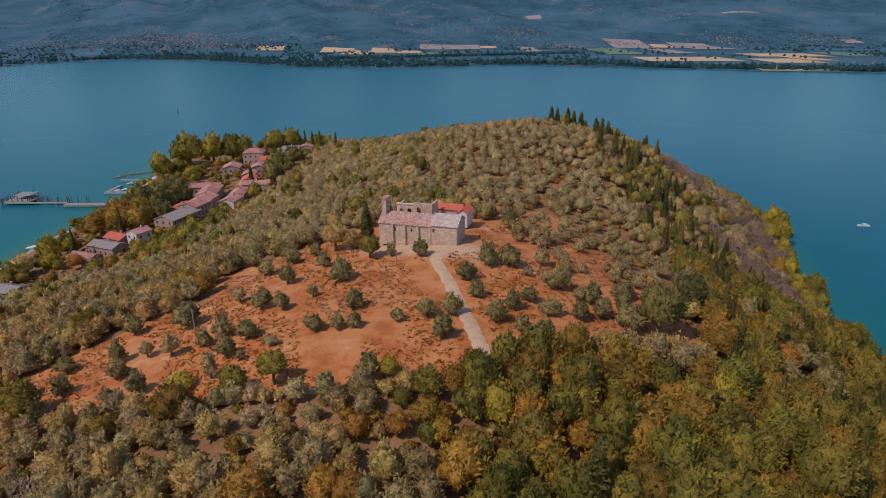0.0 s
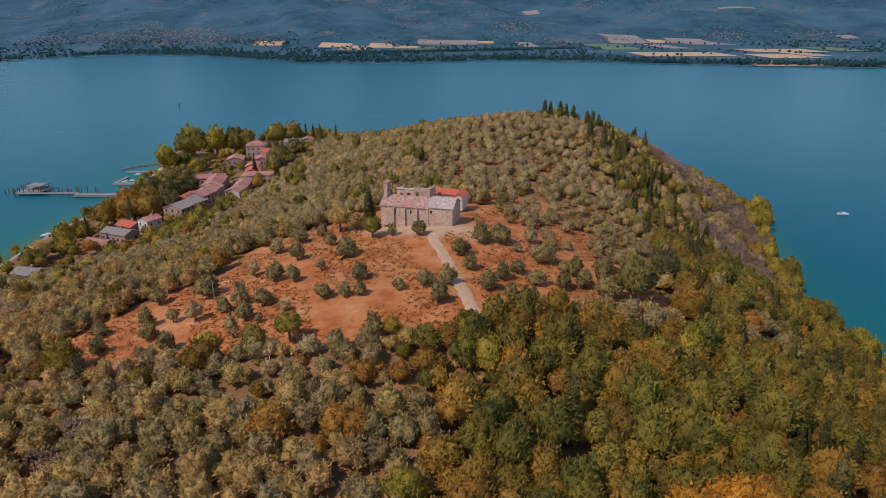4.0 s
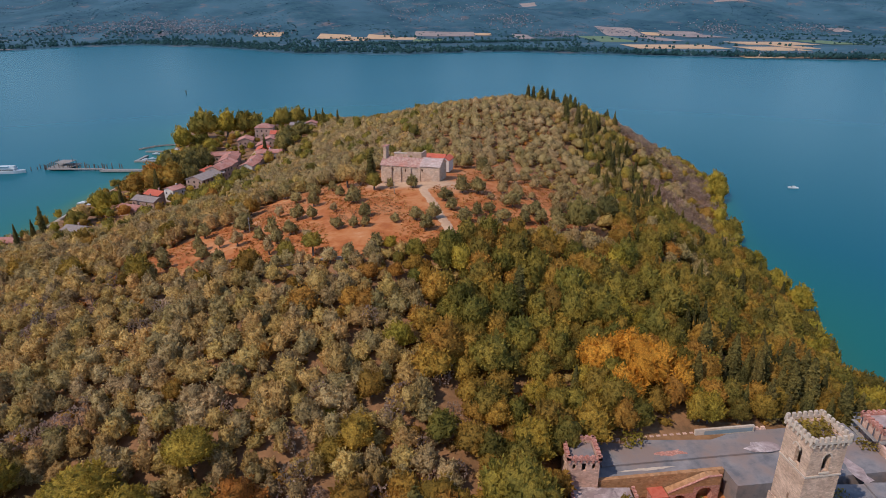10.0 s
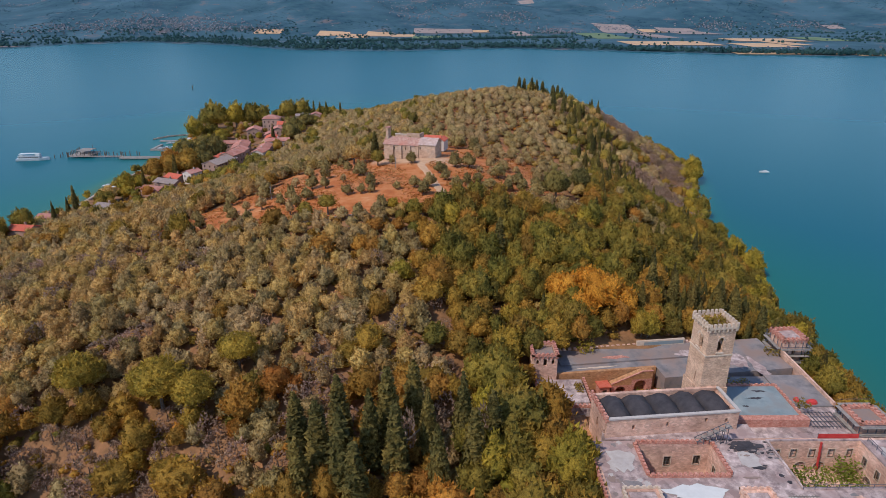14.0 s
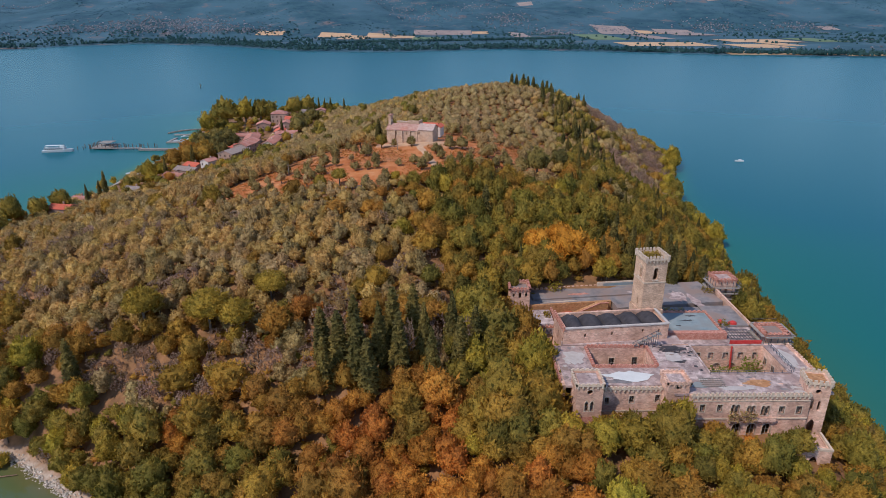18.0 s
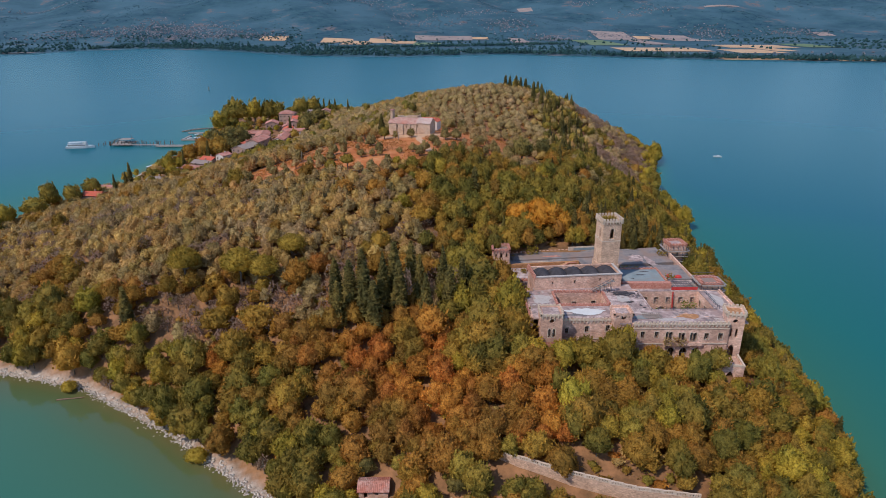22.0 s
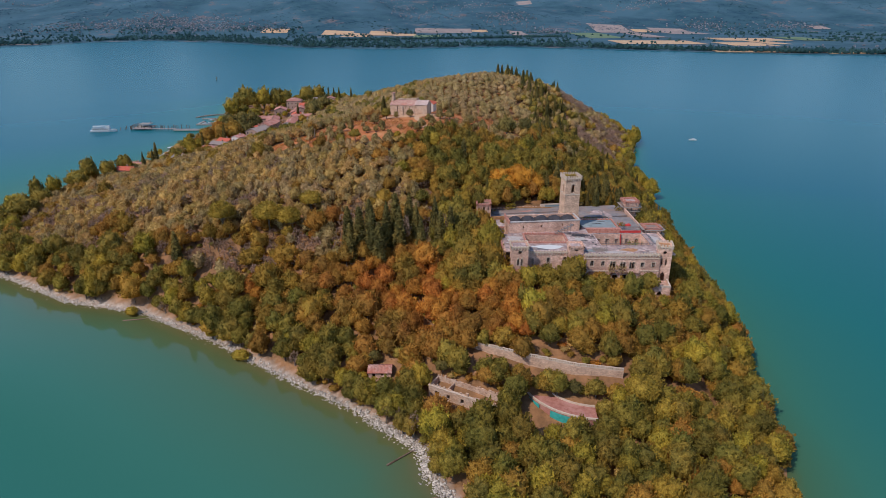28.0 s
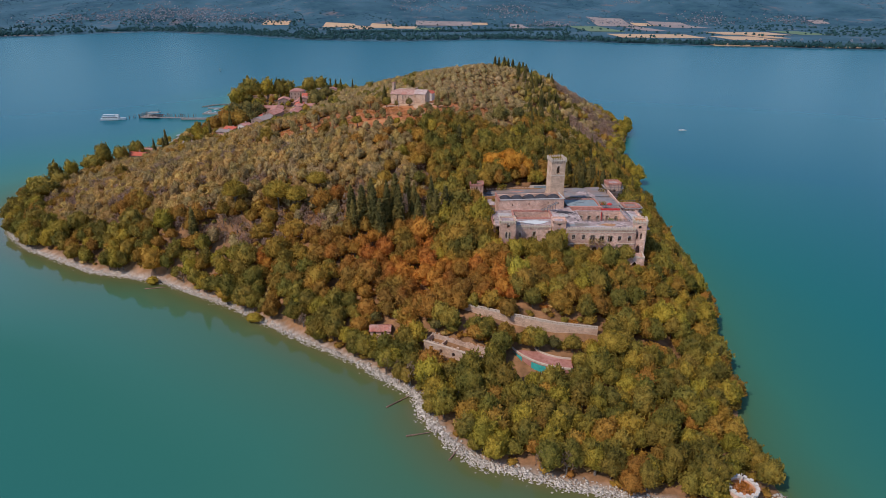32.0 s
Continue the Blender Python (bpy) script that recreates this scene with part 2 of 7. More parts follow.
HILLS = np.array([(28, 173, 9.5), (43, 168.5, 8.5), (-11, 403, 49.7), (-45, 342, 46.5), (-6, 341, 48.6), (-20, 372, 48.6), (50, 624, 50), (30, 560, 50), (12, 311, 37), (33, 294, 32), (15, 268, 26), (50, 270, 27),
    (80, 268, 24), (20, 222, 22), (50, 214, 19), (75, 213, 18), (12, 185, 14), (45, 176, 12.5), (-25, 186, 4.5), (20, 160, 4), (-5, 173, 5), (-175, 500, 4), (-162, 560, 4),
    (-150, 620, 5.5), (-160, 700, 3.5), (-112, 650, 15), (-60, 640, 32), (-120, 405, 30), (-71, 313, 39), (-119, 250, 15), (-66, 288, 35), (-140, 299, 25), (-40, 218, 15), (-29, 240, 25),
    (64, 378, 36), (95, 560, 41), (112, 602, 33), (133, 612, 20), (0, 720, 30)], float)


def signed_shore(x, y):
    """Metres inside the shoreline (negative: outside)."""
    x, y = np.asarray(x, float), np.asarray(y, float)
    a, b = SHORE, np.roll(SHORE, -1, 0)
    best, inside = np.full(x.shape, 1e9), np.zeros(x.shape, bool)
    for (ax, ay), (bx, by) in zip(a, b):
        dx, dy = bx - ax, by - ay
        k = np.clip(((x - ax) * dx + (y - ay) * dy) / (dx * dx + dy * dy), 0, 1)
        best = np.minimum(best, np.hypot(x - ax - k * dx, y - ay - k * dy))
        cross = ((ay > y) != (by > y)) & (x < ax + (y - ay) * dx / (dy if dy else 1e-9))
        inside ^= cross
    return np.where(inside, best, -best)


def hill_solve():
    s = np.r_[np.c_[SHORE, np.full(len(SHORE), 0.6)], HILLS]
    d = np.hypot(s[:, None, 0] - s[None, :, 0], s[:, None, 1] - s[None, :, 1])
    n = len(s)
    m = np.zeros((n + 1, n + 1))
    m[:n, :n] = np.sqrt(d**2 + 40.0)
    m[:n, n] = m[n, :n] = 1
    return s, np.linalg.solve(m, np.r_[s[:, 2], 0])


HS, HW = hill_solve()


def ground_z(x, y):
    x, y = np.asarray(x, float), np.asarray(y, float)
    z = np.full(x.shape, HW[-1])
    for (sx, sy, _), w in zip(HS, HW):
        z = z + w * np.sqrt((x - sx) ** 2 + (y - sy) ** 2 + 40.0)
    z = np.where((x > 25) & (x < 76) & (y > 223) & (y < 279), np.minimum(z, 20.0), z)  # dug out under the castle
    d = signed_shore(x, y)
    edge = np.clip(d / 9.0, -1, 1)
    return np.where(d > 0, np.minimum(np.maximum(z, 0.5), 0.35 + d * 1.3) * np.clip(edge, 0, 1) ** 0.6 + 0.05, d * 0.25)


def gz(x, y):
    return float(ground_z(np.array([x]), np.array([y]))[0])


def sheet(name, xs, ys, zfun, mat):
    gx, gy = np.meshgrid(xs, ys)
    z = zfun(gx.ravel(), gy.ravel())
    nx, ny = len(xs), len(ys)
    k = np.arange(nx * ny).reshape(ny, nx)
    quads = np.stack([k[:-1, :-1], k[:-1, 1:], k[1:, 1:], k[1:, :-1]], -1).reshape(-1, 4)
    return raw_mesh(name, np.c_[gx.ravel(), gy.ravel(), z], quads, mat, True)


def raw_mesh(name, verts, quads, mat, smooth=False):
    me = bpy.data.meshes.new(name)
    nq, w = quads.shape
    me.vertices.add(len(verts))
    me.vertices.foreach_set("co", np.asarray(verts, np.float32).ravel())
    me.loops.add(nq * w)
    me.loops.foreach_set("vertex_index", quads.astype(np.int32).ravel())
    me.polygons.add(nq)
    me.polygons.foreach_set("loop_start", np.arange(0, nq * w, w, dtype=np.int32))
    if smooth:
        me.polygons.foreach_set("use_smooth", np.ones(nq, bool))
    me.update(calc_edges=True)
    me.materials.append(mat)
    return new(name, me)


# ---- ground, water, far shore ----
def band(d, a, b):
    return np.clip((d - a) / (b - a), 0, 1)


TRACK = [(-16, 402), (-18, 393), (-15, 382), (-12, 367), (-9, 354), (-8, 346), (-7, 339)]


def track_gap(x, y):
    best = np.full(np.shape(x), 1e9)
    for (ax, ay), (bx, by) in zip(TRACK[:-1], TRACK[1:]):
        dx, dy = bx - ax, by - ay
        k = np.clip(((x - ax) * dx + (y - ay) * dy) / (dx * dx + dy * dy), 0, 1)
        best = np.minimum(best, np.hypot(x - ax - k * dx, y - ay - k * dy))
    return best


FIELD = np.array([(-104, 340), (-90, 337), (-67, 335), (-47, 334), (-30, 333), (-20, 336), (-7, 337), (9, 348), (22, 353), (41, 358), (44, 368), (34, 374), (40, 393), (36, 404), (31, 427), (30, 452), (11, 462), (-4, 458), (-30, 446), (-47, 436), (-57, 422), (-77, 412), (-81, 402), (-77, 384),
    (-87, 383), (-96, 373), (-107, 364), (-114, 354)], float)


def in_field(x, y):
    x, y = np.asarray(x, float), np.asarray(y, float)
    inside = np.zeros(x.shape, bool)
    for (ax, ay), (bx, by) in zip(FIELD, np.roll(FIELD, -1, 0)):
        inside ^= ((ay > y) != (by > y)) & (x < ax + (y - ay) * (bx - ax) / ((by - ay) or 1e-9))
    return inside


def wave_mix(x, y):
    return np.sin(x * 0.31 + 0.2 * y) * np.cos(y * 0.13) + 0.6 * np.sin(x * 1.01 - (y - 420) * 0.03)


def ground_material():
    m = material("island_ground", (0.13, 0.066, 0.028), (0.29, 0.138, 0.062), 0.25, bump=0.5, bump_scale=1.2)
    t = m.node_tree
    n, l = t.nodes, t.links
    b = n["Principled BSDF"]
    out = b.inputs["Base Color"].links[0].from_socket
    cov = n.new("ShaderNodeVertexColor")
    cov.layer_name = "cover"
    sep = n.new("ShaderNodeSeparateColor")
    l.new(cov.outputs[0], sep.inputs[0])
    for k, (src) in enumerate((M_EARTH, M_PATH, M_ROCK)):
        rgb = src.node_tree.nodes["Principled BSDF"].inputs["Base Color"].links[0].from_node
        ramp = n.new("ShaderNodeValToRGB")
        other = [q for q in src.node_tree.nodes if q.bl_idname == "ShaderNodeValToRGB"][0]
        ramp.color_ramp.elements[0].color, ramp.color_ramp.elements[1].color = other.color_ramp.elements[0].color, other.color_ramp.elements[1].color
        ramp.color_ramp.elements[0].position, ramp.color_ramp.elements[1].position = (0.36, 0.64) if src is not M_EARTH else (0.37, 0.60)
        if src is M_EARTH:
            for p, q in ((0.30, (0.21, 0.05, 0.011, 1)), (0.43, (0.35, 0.098, 0.022, 1)), (0.52, (0.42, 0.150, 0.049, 1)), (0.66, (0.49, 0.24, 0.115, 1))):
                ramp.color_ramp.elements.new(p).color = q
        tex = n.new("ShaderNodeTexNoise")
        tex.inputs["Scale"].default_value, tex.inputs["Detail"].default_value = (0.16, 0.5, 0.7)[k], 10
        tex.inputs["Roughness"].default_value = 0.7
        geo = n.new("ShaderNodeNewGeometry")
        l.new(geo.outputs["Position"], tex.inputs["Vector"])
        l.new(tex.outputs["Fac"], ramp.inputs[0])
        mix = n.new("ShaderNodeMix")
        mix.data_type = "RGBA"
        l.new(sep.outputs[k], mix.inputs[0])
        l.new(out, mix.inputs[6])
        l.new(ramp.outputs[0], mix.inputs[7])
        out = mix.outputs[2]
    l.new(out, b.inputs["Base Color"])
    return m


xs = np.arange(-275, 186, 2.0)
ys = np.r_[np.arange(95, 440, 2.0), np.arange(440, 872, 5.0)]
island = tagged(sheet("ground", xs, ys, ground_z, ground_material()), "dry reddish island earth with woodland floor and pale stony shore", "ground", kind="structure")
gx, gy = [v.ravel() for v in np.meshgrid(xs, ys)]
attr = island.data.color_attributes.new("cover", "FLOAT_COLOR", "POINT")
dsh = signed_shore(gx, gy)
rock = np.clip(1 - np.abs(dsh - 0.6) / 2.2, 0, 1) * ((gx < 70) & ((gy < 300) | (gx < -150)))
fieldm = in_field(gx, gy).astype(float)
fieldm = np.maximum(fieldm, 0.8 * ((gy > 395) & (gy < 620) & (gx > -52) & (gx < 58)) * np.clip(0.30 + 0.4 * wave_mix(gx, gy), 0, 1))
near = np.zeros(len(gx))
near = np.maximum(near, np.clip(1.8 - np.hypot((gx + 21 + (gy - 404) * 0.3) / 15, (gy - 404 + (gx + 21) * 0.3) / 5.5), 0, 1))
attr.data.foreach_set("color", np.c_[fieldm, near, rock, np.ones(len(gx))].astype(np.float32).ravel())


def track():
    """The pale foot track down the field."""
    bm = bmesh.new()
    rnd = random.Random(5)
    pts = np.array([(-16, 402), (-17.4, 397), (-17.6, 392), (-16.4, 387), (-14.8, 382), (-13.6, 376), (-12.6, 370), (-11.2, 362), (-9.6, 355), (-8.4, 348), (-7.2, 341), (-6.8, 336)], float)
    cum = np.r_[0, np.cumsum(np.hypot(*np.diff(pts, axis=0).T))]
    rows = []
    for q in np.arange(0, cum[-1], 0.8):
        x, y = np.interp(q, cum, pts[:, 0]), np.interp(q, cum, pts[:, 1])
        w = 1.35 + 1.6 * max(0, 1 - q / 9)
        rows.append([bm.verts.new((x + o, y, gz(x + o, y) + (0.16 if abs(o) < w - 0.3 else 0.02))) for o in (-w - rnd.uniform(0, 0.5), -w * 0.4, w * 0.4, w + rnd.uniform(0, 0.5))])
    for r0, r1 in zip(rows[:-1], rows[1:]):
        for k in range(3):
            bm.faces.new((r0[k], r0[k + 1], r1[k + 1], r1[k]))
    tagged(part("path", bm, M_PATH), "pale trodden foot track down the dry field", "path", kind="structure")


track()


def water_material():
    m = bpy.data.materials.new("lake_water")
    m.use_nodes = True
    n, l = m.node_tree.nodes, m.node_tree.links
    b = n["Principled BSDF"]
    b.inputs["Roughness"].default_value, b.inputs["IOR"].default_value, b.inputs["Specular IOR Level"].default_value = 0.24, 1.33, 0.045
    geo = n.new("ShaderNodeNewGeometry")
    cov = n.new("ShaderNodeVertexColor")
    cov.layer_name = "depth"
    ramp = n.new("ShaderNodeValToRGB")
    # Brown shallows through green to an offshore blue that includes reflected sky.
    e = ramp.color_ramp.elements
    e[0].position, e[0].color = 0.0, (0.120, 0.092, 0.034, 1)
    e[1].position, e[1].color = 1.0, (0.0040, 0.086, 0.122, 1)
    for p, c in ((0.04, (0.074, 0.092, 0.036, 1)), (0.12, (0.044, 0.110, 0.062, 1)), (0.26, (0.030, 0.122, 0.088, 1)), (0.55, (0.012, 0.110, 0.108, 1))):
        k = e.new(p)
        k.color = c
    part_of = n.new("ShaderNodeSeparateColor")
    l.new(cov.outputs[0], part_of.inputs[0])
    l.new(part_of.outputs[0], ramp.inputs[0])
    for socket, far_out, close in (("Roughness", 0.25, 0.03), ("Specular IOR Level", 0.045, 0.5)):  # calm close to the sheltered shore, ruffled farther out
        calm = n.new("ShaderNodeMapRange")
        calm.inputs[3].default_value, calm.inputs[4].default_value = far_out, close
        l.new(part_of.outputs[1], calm.inputs[0])
        l.new(calm.outputs[0], b.inputs[socket])
    l.new(ramp.outputs[0], b.inputs["Base Color"])
    tex = n.new("ShaderNodeTexNoise")
    tex.inputs["Scale"].default_value, tex.inputs["Detail"].default_value = 0.12, 4
    l.new(geo.outputs["Position"], tex.inputs["Vector"])
    bp = n.new("ShaderNodeBump")
    bp.inputs["Strength"].default_value, bp.inputs["Distance"].default_value = 0.05, 0.5
    l.new(tex.outputs["Fac"], bp.inputs["Height"])
    l.new(bp.outputs[0], b.inputs["Normal"])
    return m


wx = np.r_[np.arange(-6000, -400, 400), np.arange(-400, 300, 5.0), np.arange(300, 6001, 400)]
wy = np.r_[np.arange(-3000, 0, 300), np.arange(0, 900, 5.0), np.arange(900, 3300, 150)]
water = tagged(sheet("water", wx, wy, lambda x, y: 0 * x, water_material()), "calm teal lake water, brownish in the shallows", "water", kind="structure")
gx, gy = [v.ravel() for v in np.meshgrid(wx, wy)]
off = -signed_shore(gx, gy)
# The offshore rise adds grazing sky-reflection blue to the depth colour.
deep = 0.5 * (1 - np.exp(-np.maximum(off, 0) / 60.0)) + 0.5 * np.clip((off - 90) / 500.0, 0, 1)
# Raised beyond real depth to the east, and northward for reflected-sky blue.
deep = np.clip(deep + band(gx, 50, 120) * band(off, -3, 3) * (0.15 + 0.35 * band(gy, 120, 420)) + 0.55 * band(gy, 380, 560) * band(off, 0, 14), 0, 1)
attr = water.data.color_attributes.new("depth", "FLOAT_COLOR", "POINT")
attr.data.foreach_set("color", np.c_[deep, band(off, 60, 25) * band(gy, 340, 300) * band(gx, 70, 50), deep * 0, deep * 0 + 1].astype(np.float32).ravel())

COAST_X = [-6000, -1700, -1380, -1332, -1120, -735, -442, -143, 185, 480, 732, 1037, 1500, 6000]
COAST_Y = [1500, 2000, 2180, 2387, 2556, 2335, 2043, 1970, 2102, 1947, 1816, 1696, 1560, 1300]


def coast(x):
    return np.interp(x, COAST_X, COAST_Y)


def wave(x, y, s, k):
    return np.sin(x * s + k) * np.cos(y * s * 0.8 + 1.7 * k) + 0.5 * np.sin(x * s * 2.3 + y * s * 1.1 + 3 * k)


def main_z(x, y):
    d = y - coast(x)
    plain = np.where(d < 0, d * 0.02, np.minimum(d * 0.05, 2) + np.maximum(d - 100, 0) * 0.008)
    rise = np.maximum(y - 3000 - 150 * np.sin(x / 700.0), 0)
    up = 190 * (rise / 1000) ** 1.15 * (1 + 0.20 * wave(x, y, 1 / 420, 1) + 0.10 * wave(x, y, 1 / 150, 2))
    return plain + up


# Distance haze is mixed into this colour, turning hills and plain blue.
M_HAZY_LAND = material("hazy_far_hills", (0.009, 0.042, 0.070), (0.030, 0.080, 0.104), 0.016, rough=1.0, stain=(0.0379, 0.0907, 0.124), stain_scale=0.0035, detail=9)
mn, ml = M_HAZY_LAND.node_tree.nodes, M_HAZY_LAND.node_tree.links
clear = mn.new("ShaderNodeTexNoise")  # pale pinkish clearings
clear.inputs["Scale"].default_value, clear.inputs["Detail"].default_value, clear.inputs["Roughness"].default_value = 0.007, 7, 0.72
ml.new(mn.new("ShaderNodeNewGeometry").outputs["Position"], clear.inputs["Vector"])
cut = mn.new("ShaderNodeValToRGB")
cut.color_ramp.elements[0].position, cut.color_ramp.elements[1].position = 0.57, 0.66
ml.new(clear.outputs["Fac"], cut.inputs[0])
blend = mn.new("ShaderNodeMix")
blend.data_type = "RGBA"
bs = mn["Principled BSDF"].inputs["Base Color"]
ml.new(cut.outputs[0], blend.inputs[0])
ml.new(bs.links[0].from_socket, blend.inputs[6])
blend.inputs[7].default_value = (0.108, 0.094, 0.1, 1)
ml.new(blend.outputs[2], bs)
far = sheet("backdrop", np.arange(-4200, 4201, 60.0), np.arange(1300, 4861, 30.0), main_z, M_HAZY_LAND)
tagged(far, "far lakeshore plain and wooded hills, tinted blue for haze", "hills", kind="structure")


# ---- trees ----
rng = np.random.default_rng(7)


def ico(level):
    bm = bmesh.new()
    bmesh.ops.create_icosphere(bm, subdivisions=level, radius=1.0)
    v, f = np.array([q.co[:] for q in bm.verts]), np.array([[w.index for w in q.verts] for q in bm.faces])
    bm.free()
    return v, f


ICO = {level: ico(level) for level in (1, 2, 3)}


def crown_round(n, lobes=10, flat=0.75, size=0.08, level=3, depth=0.40, wide=0.46):
    """A domed crown of rounded boughs, 1 m across, from z 0 to about 1: a lumpy body with leaf tufts all over it."""
    c = []
    while len(c) < lobes:
        tries = rng.normal(size=(12, 3)) + (0, 0, 0.35)
        tries /= np.linalg.norm(tries, axis=1)[:, None]
        tries = tries[tries[:, 2] > -0.25]
        if len(tries):
            c.append(tries[0] if not c else max(tries, key=lambda q: -max(float(q @ w) for w in c)))
    c, amp = np.array(c), rng.uniform(0.55, 1.05, lobes)
    squash = rng.uniform(0.85, 1.12, 2)

    def skin(d):
        bough = (amp * np.exp(-((np.arccos(np.clip(d @ c.T, -1, 1)) / wide) ** 2))).max(1)
        p = d * (0.5 * (1 - depth + depth * bough))[:, None]
        p[:, 2] = 0.38 + p[:, 2] * np.where(p[:, 2] > 0, 1.25 * flat, 0.76)
        p[:, :2] *= squash
        return p

    v, f = ICO[level]
    keep = v[f].mean(1)[:, 2] > -0.55
    core = skin(v) * rng.uniform(0.93, 1.0, (len(v), 1))
    d = rng.normal(size=(n * 2, 3))
    d /= np.linalg.norm(d, axis=1)[:, None]
    d = d[d[:, 2] > -0.4][:n]
    p = skin(d)
    p = p + (p - (0, 0, 0.38)) * rng.uniform(-0.05, 0.13, (len(p), 1))
    leaf = leaf_tufts(p, d, size * rng.uniform(0.6, 1.35, len(p)))
    return np.concatenate([core, leaf]), np.concatenate([f[keep], quads_of(leaf) + len(core)])


def leaf_tufts(p, d, s):
    """A slender three-cornered leaf tuft at each place p, growing out along d and upwards, s long."""
    n = len(p)
    a = d * 0.75 + (0, 0, 0.3) + rng.normal(size=(n, 3)) * 0.45
    a /= np.linalg.norm(a, axis=1)[:, None]
    w = np.cross(a, rng.normal(size=(n, 3)))
    w /= np.linalg.norm(w, axis=1)[:, None]
    s = s[:, None]
    return np.stack([p - a * s * 0.35 - w * s * 0.42, p - a * s * 0.35 + w * s * 0.42, p + a * s * 0.75], 1).reshape(-1, 3)


def soup(v):
    return v, quads_of(v)


def crown_cone(n, width=0.5, size=0.10, power=0.8):
    """A spire 1 m high; width is its greatest breadth."""
    h = 1 - rng.uniform(0, 1, n) ** 0.62
    a = rng.uniform(0, 2 * np.pi, n)
    r = width / 2 * np.clip(1 - h, 0.02, 1) ** power * np.clip(h / 0.1, 0.3, 1) * rng.uniform(0.75, 1.12, n)
    d = np.c_[np.cos(a), np.sin(a), np.full(n, 0.35)]
    leaf = clumps(np.c_[np.cos(a) * r, np.sin(a) * r, h], d, size * rng.uniform(0.6, 1.2, n))
    rings, sides = 6, 7
    core = []
    for k in range(rings):
        u = k / (rings - 1) * 0.97
        q = width / 2 * (0.03 + 0.8 * max(1 - u, 0.0) ** power * min(1.0, 0.4 + u * 6)) * rng.uniform(0.75, 1.1, sides)
        t = np.arange(sides) * math.tau / sides + 0.4 * k
        core.append(np.c_[np.cos(t) * q, np.sin(t) * q, np.full(sides, u)])
    f = [(k * sides + p, k * sides + (p + 1) % sides, (k + 1) * sides + (p + e) % sides) if e == 1 else (k * sides + p, (k + 1) * sides + (p + 1) % sides, (k + 1) * sides + p) for k in range(rings - 1) for p in range(sides) for e in (1, 0)]
    return np.concatenate(core + [leaf]), np.concatenate([np.array(f), quads_of(leaf) + rings * sides])


def crown_umbrella(n, size=0.06):
    """A broad shallow dome of needles on a high stem, 1 m across, from z 0.55 to 1."""
    v, f = crown_round(n, lobes=12, flat=0.62, size=size, depth=0.2, wide=0.40)
    return np.c_[v[:, :2], 0.58 + np.where(v[:, 2] > 0.3, (v[:, 2] - 0.3) * 0.95, (v[:, 2] - 0.3) * 0.25)], f


def clumps(p, d, s):
    """A three-cornered leaf clump at each place p, facing about d, s across."""
    n = len(p)
    d = d + rng.normal(size=(n, 3)) * 0.55
    d /= np.linalg.norm(d, axis=1)[:, None]
    u = np.cross(d, rng.normal(size=(n, 3)))
    u /= np.linalg.norm(u, axis=1)[:, None]
    w = np.cross(d, u)
    s = s[:, None] / 2
    q = [p + u * s * rng.uniform(0.7, 1.5, (n, 1)), p + (w * 0.9 - u * 0.55) * s * rng.uniform(0.7, 1.4, (n, 1)) - d * s * 0.3, p - (w * 0.9 + u * 0.55) * s * rng.uniform(0.7, 1.4, (n, 1))]
    return np.stack(q, 1).reshape(-1, 3)


def quads_of(v):
    return np.arange(len(v)).reshape(-1, 3)


PROTO = {
    "round": [crown_round(340, lobes=10) for _ in range(8)],
    "round_far": [crown_round(60, lobes=8, size=0.12, level=2) for _ in range(5)],
    "olive": [crown_round(250, lobes=8, flat=0.95, size=0.10, depth=0.46) for _ in range(8)],
    "olive_far": [crown_round(60, lobes=6, flat=0.9, size=0.13, level=2, depth=0.4) for _ in range(5)],
    "scrub": [crown_round(26, lobes=5, flat=0.7, size=0.16, level=1, depth=0.4) for _ in range(5)],
    "cone": [crown_cone(900, 0.36, 0.055) for _ in range(4)],
    "spire": [crown_cone(640, 0.17, 0.045, 0.55) for _ in range(4)],
    "umbrella": [crown_umbrella(700) for _ in range(4)],
    "bare": [soup(crown_round(230, lobes=9, flat=0.9, size=0.08)[0][162:]) for _ in range(3)],
}
# species: proto, material, width, height of crown, lift of the crown
KINDS = {
    "olive": ("olive", M_OLIVE, 5.9, 5.8, -0.2), "grey": ("olive", M_OLIVE_GREY, 5.8, 5.8, -0.2), "oak": ("round", M_OAK, 7.0, 7.8, -0.2), "green": ("round", M_GREEN, 6.8, 8.8, 0.0), "dark": ("cone", M_DARK, 9.0, 9.0, 0.4),
    "rust": ("round", M_RUST, 6.4, 7.6, 0.0), "lime": ("round", M_LIME, 6.4, 8.2, -0.2), "bare": ("bare", M_BARE, 5.0, 5.0, 0.2), "pine": ("umbrella", M_PINE, 10.0, 9.5, 0.0),
    "spire": ("spire", M_DARK, 11.0, 11.0, 0.3),
}


